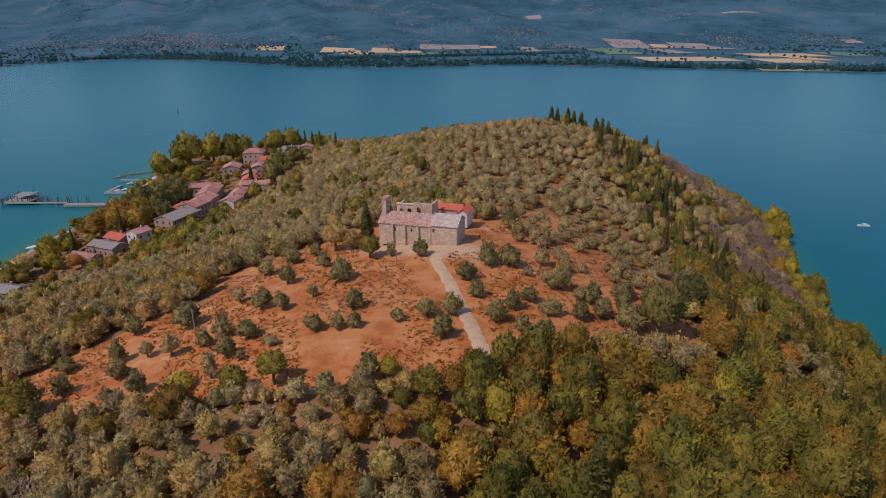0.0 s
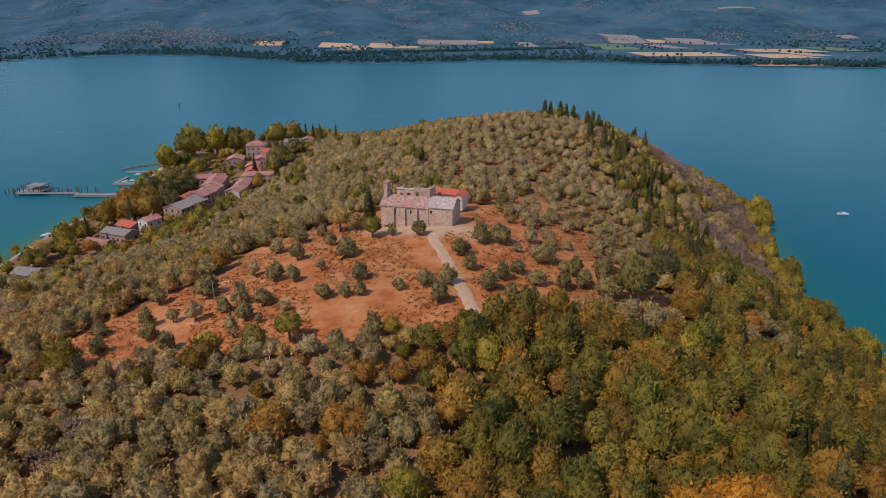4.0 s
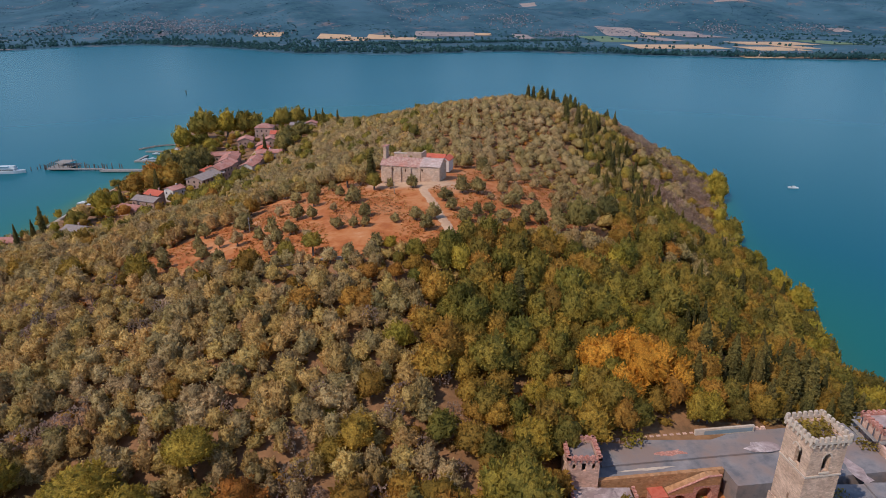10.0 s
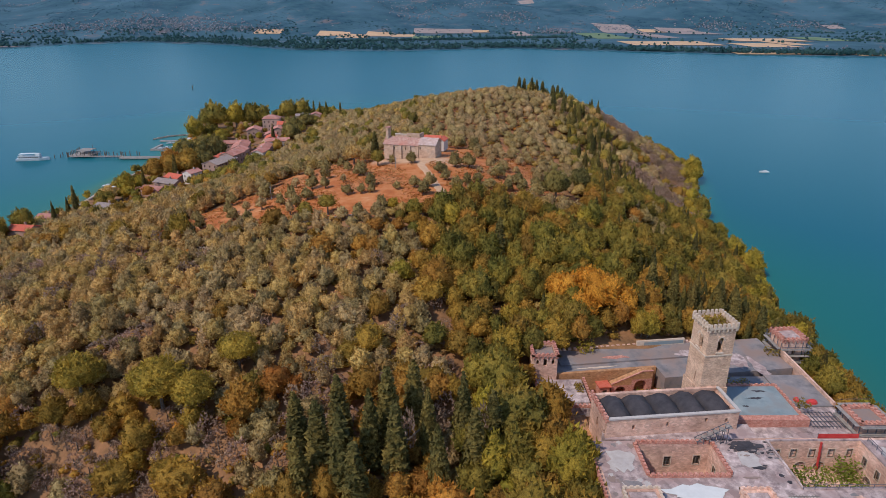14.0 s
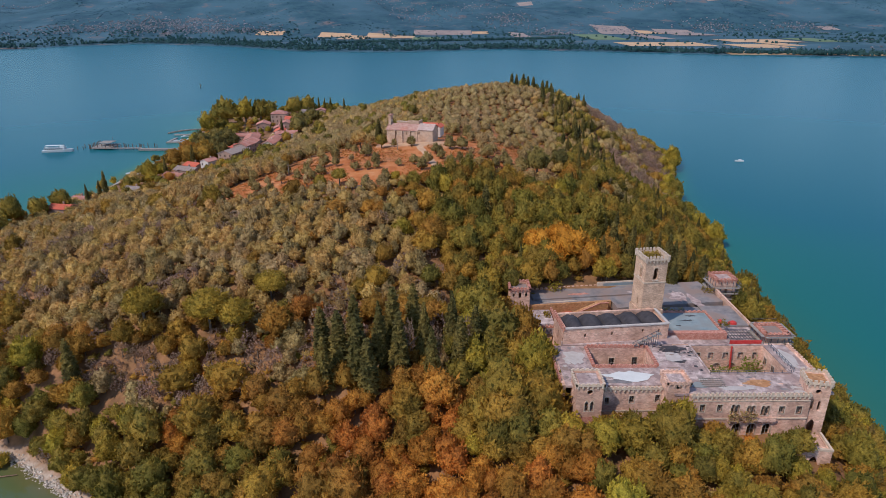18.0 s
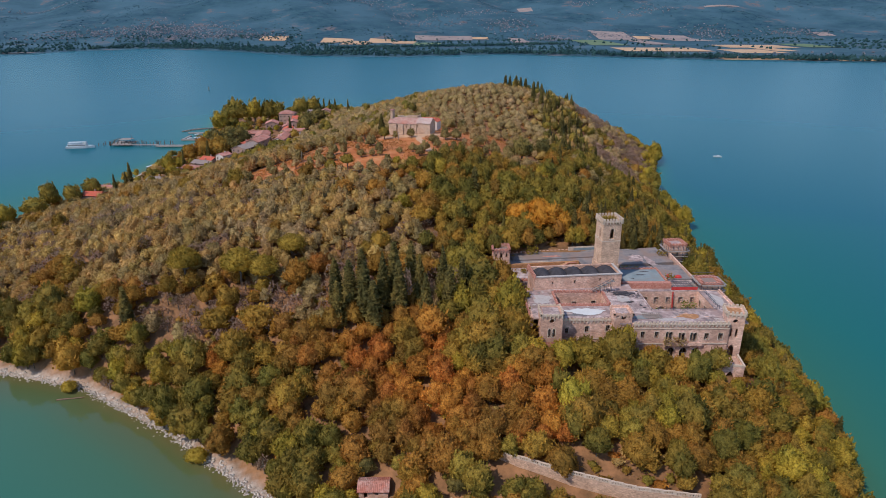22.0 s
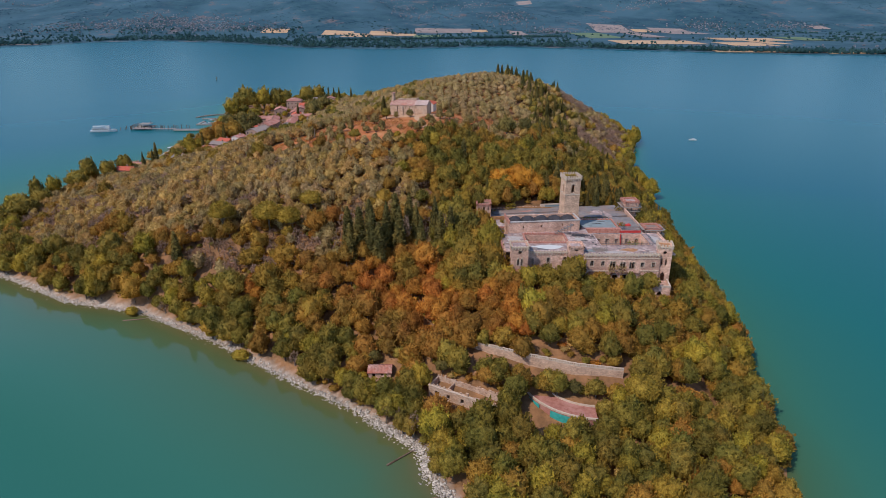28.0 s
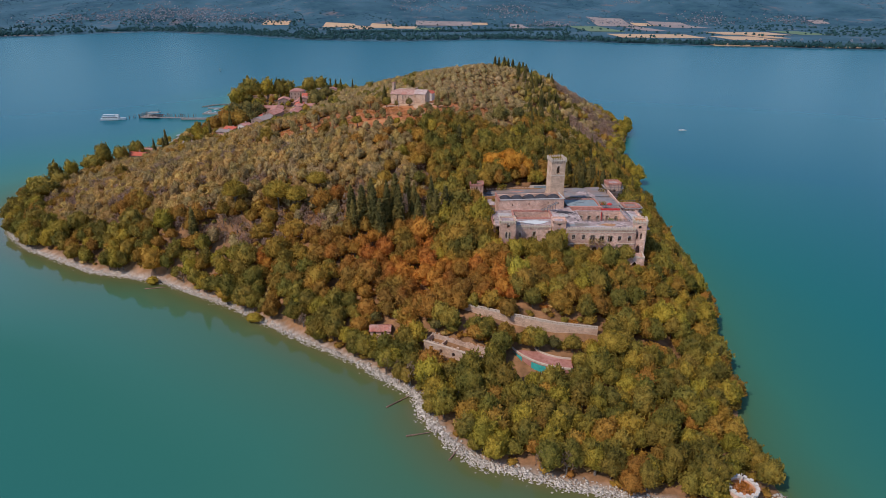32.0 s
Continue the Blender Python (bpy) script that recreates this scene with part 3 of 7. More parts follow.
PINK, RED = "pink-plastered village house with a clay tile roof", "village house with a red tile roof"
HOUSES = ((-163, 561, 11, 20, 7.6, -18, M_PLASTER, M_GREYTILE, "long pinkish three-storey house with a greyed tile roof", 3), (-159.5, 577, 10, 13, 8.4, -14, M_PLASTER, M_TILE, PINK, 3), (-160, 591, 10, 14, 7.6, -4, M_PLASTER, M_TILE, PINK, 2),
        (-171, 583, 8, 12, 6.5, -8, M_PLASTER, M_NEWTILE, RED, 2), (-163, 606, 10, 14, 7.8, 6, M_PLASTER, M_TILE, PINK, 2), (-166, 620, 10, 13, 7.6, 6, M_PLASTER, M_TILE, PINK, 2), (-174, 632, 18, 9, 7.0, 4, M_PLASTER, M_TILE, RED, 2),
        (-143, 590, 8, 12, 4.6, -6, M_WHITEWALL, M_TILE, RED, 1), (-143.5, 606, 8, 13, 5.2, 4, M_PLASTER, M_TILE, PINK, 2), (-139, 627, 16, 8, 5.0, 8, M_WHITEWALL, M_TILE, RED, 1), (-149, 645, 8, 13, 5.6, 8, M_PLASTER, M_NEWTILE, RED, 2),
        (-154, 662, 8, 12, 6.0, 8, M_PLASTER, M_TILE, PINK, 2), (-153, 684, 11, 12, 6.4, 8, M_PLASTER, M_TILE, PINK, 2), (-178, 697, 11, 13, 6.6, 10, M_PLASTER, M_TILE, PINK, 2), (-150, 712, 18, 10, 6.4, 6, M_WHITEWALL, M_NEWTILE, RED, 2),
        (-145, 750, 12, 9, 7.0, 4, M_WHITEWALL, M_GREYTILE, "village house with a pale grey roof", 2), (-134, 758, 9, 9, 6.4, 4, M_PLASTER, M_TILE, RED, 2), (-174, 538, 8, 9, 6.4, -28, M_WHITEWALL, M_TILE, "white house with a red tile roof", 2),
        (-186, 540, 12, 9, 4.4, -26, M_PLASTER, M_NEWTILE, RED, 1), (-186, 528, 17, 9, 4.0, -22, M_PLASTER, M_GREYTILE, "low house with a dark grey roof", 1), (-189, 513, 14, 8, 3.8, -20, M_PLASTER, M_TILE, RED, 1), (-194, 467, 12, 8, 3.6, -16, M_PLASTER, M_GREYTILE, "low house with a grey roof", 1),
        (-217, 430, 12, 8, 4.6, -10, M_PLASTER, M_NEWTILE, "house among shore trees with a bright red roof", 1), (-224, 460, 9, 7, 3.6, -10, M_PLASTER, M_TILE, RED, 1))


def near_house(x, y, m):
    b = np.zeros(np.shape(x), bool)
    for row in HOUSES:
        c, s = math.cos(radians(row[5])), math.sin(radians(row[5]))
        u, v = (x - row[0]) * c + (y - row[1]) * s, (y - row[1]) * c - (x - row[0]) * s
        b |= (np.abs(u) < row[2] / 2 + m) & (np.abs(v) < row[3] / 2 + m)
    b |= np.hypot(x + 169, y - 725) < 8 + m
    return b | ((np.abs(x - np.interp(y, [555, 585, 640, 705], [-151.5, -151.8, -157.5, -167])) < 2.2 + m) & (y > 555) & (y < 716))


def blocked(x, y, m=1.6):
    """Where no tree (or, with a small margin m, no scrub) stands."""
    b = (x > 19.0 - m) & (x < 79.5 + m) & (y > 217.9 - m) & (y < 242)
    b |= (x > 21.5) & (x < 82 + m) & (y >= 242) & (y < 282 + (x - 48) * 0.12)
    b |= (x > 12.2 - m) & (x < 22) & (y > 254.5 - m) & (y < 273.5)
    b |= (x > -38 - m) & (x < -6 + m) & (y > 400 - m) & (y < 434 + m)
    b |= (x > 14) & (x < 24) & (y >= 240) & (y < 256)
    if m > 1:
        b |= (x > 54) & (x < 68) & (y > 211) & (y < 219)
        b |= (x > 65) & (x < 83) & (y > 204) & (y < 219)
    b |= np.hypot(x - 71.5, y - 112.5) < 5 + m
    b |= near_house(x, y, m * 1.5)
    b |= track_gap(x, y) < 1.5 + m
    u, v = (x - 4.8) * 0.866 - (y - 170) * 0.5, (x - 4.8) * 0.5 + (y - 170) * 0.866
    b |= (np.abs(u) < 11.3 + m * 1.0) & (v > -3.1 - m * 1.8) & (v < 3.0 + m * 0.9)
    b |= (x > 21.5 - m * 1.5) & (x < 39 + m * 1.5) & (y > 157.5 - m * 2) & (y < 167 + m)
    b |= (np.abs(x + 21) < 3.8 + m * 1.6) & (y > 181.5 - m * 2.6) & (y < 186.4 + m)
    w = y - np.interp(x, [6, 12, 23, 36, 50], [186, 182.6, 178.2, 174.2, 172.6])
    return b | ((w > -1.0 - m * 3.0) & (w < 0.6 + m * 1.0) & (x > 6) & (x < 50))


def species(x, y, d, r):
    w = 0.5 + 0.22 * wave(x, y, 1 / 16, 1.3) + 0.3 * (r - 0.5)
    if x < -126 and y > 470:
        return "green" if r < 0.6 else ("oak" if r < 0.85 else "lime")
    if y > 430:
        if x > 58 + (y - 430) * 0.10 and x < 98:
            return "dark" if r < 0.12 else ("grey" if r < 0.42 else ("green" if r < 0.6 else ("bare" if r < 0.72 else "olive")))
        if x >= 90:
            return "lime" if d < 11 and r < 0.5 else ("bare" if w > 0.46 else ("grey" if r < 0.55 else ("oak" if r < 0.72 else "green")))
        return "olive" if r < 0.22 else ("grey" if r < 0.95 else "green")
    if x > 84 + (y > 330) * 8:
        return "lime" if r < 0.14 else ("oak" if r < 0.44 else ("green" if r < 0.9 else "dark"))
    if x > 52 and y > 284 and y < 320:
        return "dark" if r < 0.55 else "oak"
    if y > 345:
        return ("olive" if r < 0.5 else "grey") if x < 45 and r < 0.92 else ("green" if r < 0.42 else ("oak" if r < 0.66 or (x < 45 and r < 0.96) else ("grey" if r < 0.88 or x < 45 else "dark")))
    if y > 286 and x > -14 + 10 * math.sin(y / 9):
        return "green" if r < 0.48 else ("oak" if r < 0.90 else ("dark" if r < 0.95 else "lime"))
    if d < 17:
        return "green" if r < 0.55 else ("lime" if r < 0.78 else "oak")
    if x < -15 and y > 262:
        if x < -88 + 12 * math.sin(y / 11):
            return ("bare", "grey", "olive", "bare", "oak")[int(w * 5) % 5]
        return "grey" if r < 0.45 else ("olive" if r < 0.88 else ("bare" if r < 0.94 else "oak"))
    if x > -4 and y > 208:
        return "green" if r < 0.55 else ("oak" if r < 0.94 else "lime")
    if y > 234:
        return "oak" if w < 0.42 else ("bare" if w < 0.58 else ("grey" if w < 0.72 else ("green" if r < 0.6 else "rust")))
    if y > 186 and x > -80 and x < 24:
        return "rust" if w > 0.42 else ("oak" if r < 0.75 else "green")
    if y > 180:
        return "oak" if r < 0.6 else ("lime" if r < 0.75 else "green")
    return "oak" if r < 0.24 else ("green" if r < 0.91 else "lime")


def tint(ob, rgba):
    """Per-tree tint: r lightness, g share of the object's own random number, b hue."""
    ob.data.color_attributes.new("tint", "FLOAT_COLOR", "POINT").data.foreach_set("color", np.asarray(rgba, np.float32).ravel())
    return ob


def planted(x, y):
    """The planted part of the hilltop."""
    return (428 if x < 6 else 372) < y < 616 and (6 if y < 440 else -12 + 6 * math.sin(y / 17)) < x < 57 - max(0, 400 - y) * 0.6 and not (x < 6 and y < 440)


def wood():
    spots = {}
    step = 4.0
    gx, gy = np.meshgrid(np.arange(-270, 180, step), np.arange(100, 850, step))
    gx = (gx + rng.uniform(-0.48, 0.48, gx.shape) * step).ravel()
    gy = (gy + rng.uniform(-0.48, 0.48, gy.shape) * step).ravel()
    d = signed_shore(gx, gy)
    u = rng.uniform(size=len(gx))
    keep = ((d > 1.8) | ((gx > 70) & (d > 0.8)) | ((gx < -8) & (d > 1.4))) & ~blocked(gx, gy)
    keep &= ~in_field(gx, gy)
    keep &= (gy < 430) | (u < 0.80)
    keep &= (gx > -150) | (gy < 470) | (u < 0.13)
    keep &= (np.abs(gx + 134) > 18) | (np.abs(gy - 635) > 90) | (u < 0.25)
    keep &= (gx > -55) | (gy < 345) | (gy > 470) | (u < 0.78)
    keep &= (gy < 640) | (gx < -20) | (u < 0.6)
    gx, gy, d = gx[keep], gy[keep], d[keep]
    gzs = ground_z(gx, gy)
    for x, y, z, q in zip(gx, gy, gzs, d):
        k = species(x, y, q, rng.uniform())
        if planted(x, y):
            continue
        if k in ("oak", "green", "rust", "lime", "dark") and rng.uniform() < 0.14:
            continue
        spots.setdefault(k, []).append((x, y, z))
    for col in range(20):  # planted olive rows over the crest, with bare strips between them
        for q in range(52):
            x, y = -56 + col * 6.2 + rng.normal() * 1.25, 346 + q * 5.0 + rng.normal() * 1.7
            x += (y - 420) * 0.03
            if planted(x, y) and not blocked(np.array([x]), np.array([y]))[0] and rng.uniform() < (0.70 if y < 462 else 0.9):
                spots["grey"].append((x, y, gz(x, y)))
    names = {"olive": "olive_grove", "grey": "grey_olive_grove", "oak": "oak_wood", "green": "evergreen_wood", "dark": "conifer_wood", "rust": "autumn_wood", "lime": "shore_wood", "bare": "leafless_scrub"}
    says = {"olive": "dense olive-brown olive trees on the hillside", "grey": "dense greyish olive trees on the hillside", "oak": "brown-green oak wood on the island slope", "green": "dark green evergreen oaks", "dark": "dark pointed conifers",
            "rust": "rust-brown autumn trees on the slope", "lime": "yellow-green trees along the shore", "bare": "greyish leafless scrub"}
    stems = []
    for k, some in spots.items():
        proto, mat, wide, high, lift = KINDS[k]
        out, faces, tints, total = [], [], [], 0
        for x, y, z in some:
            far_off = y > 430 and proto in ("round", "olive")
            ps = PROTO[proto + "_far" if far_off else proto]
            v, f = ps[rng.integers(len(ps))]
            faces.append(f + total)
            total += len(v)
            tints.append(np.repeat([(rng.uniform(), 0, rng.uniform(), 1)], len(v), 0))
            a, s = rng.uniform(0, 6.283), rng.uniform(0.72, 1.28) * (1.3 if 0 < x < 19 and 214 < y < 262 else (0.78 if y < 462 else 1.08) if planted(x, y) else 0.8 if 318 < y < 346 and -118 < x < -4 else 1.0)
            s *= 1.32 if proto == "round" and y < 430 and rng.uniform() < 0.16 else 1.0
            ca, sa, sw, sh = math.cos(a), math.sin(a), wide * s, high * s * rng.uniform(0.85, 1.15)
            out.append(np.c_[(v[:, 0] * ca - v[:, 1] * sa) * sw + x, (v[:, 0] * sa + v[:, 1] * ca) * sw + y, v[:, 2] * sh + z + lift * s])
        stems += [(x, y, z, high * 0.5) for x, y, z in some if y < 430]
        out = np.concatenate(out)
        tagged(tint(raw_mesh(names[k], out, np.concatenate(faces), mat, True), np.concatenate(tints)), says[k], "trees", kind="stuff")

    # one tapered trunk under each crown
    stems = np.array(stems)
    ring4 = np.array([(1, 0), (0, 1), (-1, 0), (0, -1)], float)
    v = np.zeros((len(stems), 8, 3))
    v[:, :4, :2], v[:, 4:, :2] = stems[:, None, :2] + ring4 * 0.24, stems[:, None, :2] + ring4 * 0.10
    v[:, :4, 2], v[:, 4:, 2] = stems[:, None, 2] - 0.5, stems[:, None, 2] + stems[:, None, 3]
    side = np.array([(k, (k + 1) % 4, 4 + (k + 1) % 4, 4 + k) for k in range(4)])
    f = (side[None] + 8 * np.arange(len(stems))[:, None, None]).reshape(-1, 4)
    tagged(raw_mesh("wood_trunks", v.reshape(-1, 3), f, M_BARK), "tapered trunks of the woodland trees", "trunks", kind="stuff")


def undergrowth():
    """Low brown-green scrub that fills the gaps between the trees."""
    n = 12000
    x, y = rng.uniform(-262, 175, n), 100 + 560 * rng.uniform(0, 1, n) ** 1.6
    d = signed_shore(x, y)
    keep = (d > 2.4) & ~blocked(x, y, 0.7) & ~in_field(x, y) & ((y < 430) | (x < -120) | (rng.uniform(size=n) < 0.45))
    x, y = x[keep], y[keep]
    z = ground_z(x, y)
    pick = rng.uniform(size=len(x))
    for lo, hi, mat, name, label in ((0, 0.45, M_OAK, "brown_scrub", "brown-green scrub under the trees"), (0.45, 0.72, M_OLIVE, "grey_scrub", "greyish scrub between the olives"), (0.72, 0.9, M_GREEN, "green_scrub", "dark green scrub under the trees"), (0.9, 1, M_RUST, "rust_scrub", "rusty scrub under the trees")):
        out, faces, tints, total = [], [], [], 0
        for px, py, pz in zip(*(q[(pick >= lo) & (pick < hi)] for q in (x, y, z))):
            v, f = PROTO["scrub"][rng.integers(5)]
            tints.append(np.repeat([(rng.uniform(), 0, rng.uniform(), 1)], len(v), 0))
            faces.append(f + total)
            total += len(v)
            s = rng.uniform(2.6, 5.0)
            out.append(v * (s, s, s * 0.7) + (px, py, pz - 0.3))
        out = np.concatenate(out)
        tagged(tint(raw_mesh(name, out, np.concatenate(faces), mat, True), np.concatenate(tints)), label, "scrub", kind="stuff")


def tufts():
    """Dry grass on the field."""
    n = 11000
    x, y = rng.uniform(-117, 42, n), rng.uniform(334, 432, n)
    keep = in_field(x, y) & (track_gap(x, y) > 2.4) & ~blocked(x, y) & (wave(x, y, 1 / 7, 0.4) > -0.35)
    x, y = x[keep], y[keep]
    p = np.c_[x, y, ground_z(x, y) + 0.15]
    v = clumps(np.repeat(p, 3, 0) + rng.normal(size=(3 * len(p), 3)) * (0.35, 0.35, 0.05), np.tile((0.0, 0.0, 1.0), (3 * len(p), 1)), rng.uniform(0.35, 0.9, 3 * len(p)))
    tagged(tint(raw_mesh("dry_grass", v, quads_of(v), M_DRYGRASS), np.tile((0.5, 0, 0.5, 1), (len(v), 1))), "orange-brown dry grass tufts on the field", "grass", kind="stuff")


M_DRYGRASS = leaves("dry_grass", (0.34, 0.111, 0.0255), (0.493, 0.23, 0.068), (0.391, 0.204, 0.0935), scale=0.3)

wood()
undergrowth()
tufts()


def tree_trunk(h, r, lean=0.0, limbs=4):
    """A tapered trunk with limbs, h high."""
    bm = bmesh.new()
    rnd = random.Random(int(h * 100) + limbs)

    def limb(p0, p1, r0, r1):
        axis = (Vector(p1) - Vector(p0)).normalized()
        side = axis.orthogonal().normalized()
        up = axis.cross(side)
        rings = []
        for p, q in ((p0, r0), (p1, r1)):
            rings.append([bm.verts.new(Vector(p) + (side * math.cos(a) + up * math.sin(a)) * q) for a in [k * math.tau / 6 for k in range(6)]])
        for k in range(6):
            bm.faces.new((rings[0][k], rings[0][(k + 1) % 6], rings[1][(k + 1) % 6], rings[1][k]))
        bm.faces.new(rings[1])

    top = (lean, 0, h * 0.55)
    limb((0, 0, -0.5), top, r, r * 0.7)
    for k in range(limbs):
        a = k * math.tau / limbs + rnd.uniform(-0.4, 0.4)
        limb(top, (lean + math.cos(a) * h * 0.28, math.sin(a) * h * 0.28, h * rnd.uniform(0.8, 1.0)), r * 0.5, r * 0.18)
    return bm


CROWN_MESH = {}
for key in ("round", "olive", "cone", "spire", "umbrella", "bare"):
    for k, (v, f) in enumerate(PROTO[key]):
        me = bpy.data.meshes.new("crown")
        me.from_pydata(v.tolist(), [], f.tolist())
        me.polygons.foreach_set("use_smooth", np.ones(len(f), bool))
        me.color_attributes.new("tint", "FLOAT_COLOR", "POINT").data.foreach_set("color", np.tile(np.array((0.5, 0.8, 0.5, 1), np.float32), len(v)))
        CROWN_MESH[key, k] = me
TRUNK_MESH = {}


def tree(name, proto, mat, x, y, wide, high, label, category="tree", group="", lift=0.25, z=None):
    """One tree on the ground: an empty at its foot with a trunk and a crown."""
    z = gz(x, y) if z is None else z
    ob = base(name, x, y, z, rng.uniform(0, 360), label, category, group)
    key = (proto, mat.name, int(rng.integers(len(PROTO[proto]))))
    if key not in CROWN_MESH:
        me = CROWN_MESH[proto, key[2]].copy()
        me.materials.append(mat)
        CROWN_MESH[key] = me
    crown = new("crown", CROWN_MESH[key])
    crown.parent = ob
    crown.location = (0, 0, high * lift)
    zs = (high * (1 - lift)) / (1.0 if proto in ("cone", "spire", "umbrella") else 0.85)
    crown.scale = (wide, wide, zs)
    kind = "tall" if proto in ("umbrella",) else ("straight" if proto in ("cone", "spire") else "low")
    if kind not in TRUNK_MESH:
        bm = tree_trunk(1.0, 0.055 if kind == "low" else 0.045, 0.02 if kind != "straight" else 0.0, limbs=4 if kind != "straight" else 0)
        me = bpy.data.meshes.new("trunk")
        bm.to_mesh(me)
        bm.free()
        me.materials.append(M_BARK)
        TRUNK_MESH[kind] = me
    trunk = new("trunk", TRUNK_MESH[kind])
    trunk.parent = ob
    trunk.scale = (high * (1.2 if high < 6 else 0.9),) * 2 + (high * (0.75 if proto != "umbrella" else 0.72),)
    return ob


OLIVES = ((-56.9, 387.5, 4.8, 7), (-42.3, 384.6, 7.4, 7.1), (-36.1, 366.5, 5.2, 5.4), (-43.4, 356.5, 4.2, 5.0), (-38.3, 356.1, 3.4, 4.5), (-34.6, 356.3, 3.7, 4.2), (-25.6, 358.2, 3.5, 3.7), (-19.1, 359.8, 5.0, 5.4), (-13.6, 360.2, 5.0, 6.3), (-15.6, 349.7, 5.6, 6.0), (-29.1, 337.5, 4.9, 6.4),
    (-58.1, 357.0, 5.0, 5.6), (-64.7, 359.6, 4.8, 7.0), (-67.9, 356.6, 4.2, 4.8), (-60.9, 350.3, 4.3, 5.6), (-87.1, 356.2, 4.5, 6.2), (-83.4, 349.1, 5.5, 5.1), (-75.6, 341.4, 4.5, 5.5), (-94.2, 345.9, 4.9, 5.3), (-104.6, 344.9, 5.1, 6.3), (-94.5, 337.3, 5.5, 5.9),
    (-90.9, 371.1, 5.5, 6.5), (-76.5, 369.3, 7.4, 7.8), (-59.5, 372.8, 5.5, 6.5), (-53.9, 370.2, 4.1, 5.8), (-79, 411.8, 6.3, 6.4), (-73.5, 412.4, 6.6, 7.4), (-59.9, 406.4, 5.7, 5.4), (-54.1, 411.1, 4.4, 4.8), (-21.8, 397.2, 5.0, 5.6), (-30.4, 399.6, 3.6, 4.6),
    (-107.8, 363.4, 5.3, 5.7), (-9.8, 380.2, 5.7, 5.5), (-7.8, 370.1, 5.1, 4.9), (-3.7, 357.4, 5.2, 5.5), (1.3, 352.7, 4.3, 5.1), (5.8, 351.0, 4.9, 6.1), (8.9, 362.9, 5.6, 4.7), (0.4, 364.2, 4.6, 5.3), (4.8, 368.5, 4.0, 5.1), (-3.5, 389.3, 6.0, 7.4), (2.2, 390.1, 6.6, 7.4),
    (-1.0, 442.2, 8.6, 8.2), (6.7, 430.0, 7.3, 8.0), (13.3, 377.6, 6.4, 8.0), (21.1, 365.3, 5.7, 5.6), (26.2, 361.3, 6.6, 7.4), (15.5, 362.6, 5.2, 5.4), (27, 370, 5.0, 6.0), (20, 372.5, 5.4, 6.0), (-66, 399, 5.0, 5.2), (-49, 398, 4.6, 4.8), (-63, 414, 5.4, 5.6), (-99, 356, 4.6, 5.0))
for x, y, w, h in OLIVES:
    tree("olive_tree", "olive", M_FIELD_OLIVE, x, y, w * 1.08, h * 0.8, "small grey-green olive tree on dry orange earth", group="olive trees in the dry field", lift=-0.10)
for x, y, w, h in ((-67.4, 379.6, 3.7, 5.6), (-61.1, 342.5, 3.8, 6.6), (-74.4, 354.7, 4.9, 6.2), (-80.6, 356.2, 3.5, 4.6), (-102.8, 347.7, 3.6, 5.5), (-51.8, 352.2, 3.6, 3.1), (-57.0, 347.7, 2.5, 3.0), (-47.6, 375.8, 3.1, 4.2), (-81.3, 340.1, 3.3, 3.6)):
    tree("olive_tree", "olive", M_OLIVE_GREY, x, y, w, h * 0.8, "thin pale grey olive tree on dry orange earth", group="olive trees in the dry field", lift=0.0)
tree("field_bush", "round", M_LIME, -66.5, 340.3, 6.6, 3.4, "low yellow-green bush at the foot of the field", "bush", lift=0.0)
tree("field_bush", "round", M_LIME, -25.4, 337.3, 4.2, 4.6, "yellow-green bush at the foot of the field", "bush", lift=0.0)
tree("holm_oak", "round", M_GREEN, -47.3, 337.5, 7.0, 7.4, "round dark green oak standing alone in the field", lift=0.24)
tree("holm_oak", "round", M_GREEN, -54.6, 336.5, 5.7, 6.2, "dark green oak bush in the field", lift=0.02)
tree("holm_oak", "round", M_DARK, 33.4, 362.3, 11.8, 12.6, "large dark oak at the edge of the olive rows", lift=0.04)
tree("holm_oak", "round", M_DARK, 45.5, 376.5, 10, 11, "large dark oak at the edge of the olive rows", lift=0.04)
tree("holm_oak", "round", M_GREEN, -36.5, 400.1, 7.0, 7.2, "round dark green bush beside the church", lift=0.04)
tree("holm_oak", "round", M_OLIVE, -43, 411.5, 6.4, 6.2, "grey-green bush beside the church", lift=0.04)
tree("holm_oak", "round", M_OLIVE, -48.5, 413, 10, 9.4, "broad brown-green oak beside the church", lift=0.12)
tree("cypress", "spire", M_DARK, -39.5, 418.5, 27, 13, "tall dark cypress at the church front", "cypress", lift=0.03)
tree("cypress", "spire", M_DARK, -33.0, 425, 26, 11, "tall dark cypress behind the belfry", "cypress", lift=0.03)
for x, y, h in ((50, 620, 12.5), (54, 622, 12), (58, 610, 13.5), (62, 611, 12.5), (66, 609, 13), (70, 588, 12.5), (73, 586, 13), (76, 584, 12)):
    tree("cypress", "spire", M_DARK, x, y, h * 2.0, h, "dark cypress on the hill crest", "cypress", "cypresses on the crest", lift=0.03)
for x, y, h in ((66, 560, 11), (70, 545, 12), (74, 530, 11), (69, 520, 10), (78, 500, 12), (75, 480, 11), (82, 470, 11), (86, 455, 10), (72, 455, 9), (90, 490, 9)):
    tree("conifer", "cone", M_DARK, x, y, h * 1.25, h * 1.35, "dark pointed conifer on the eastern slope", "conifer", "conifers on the slope", lift=0.03)
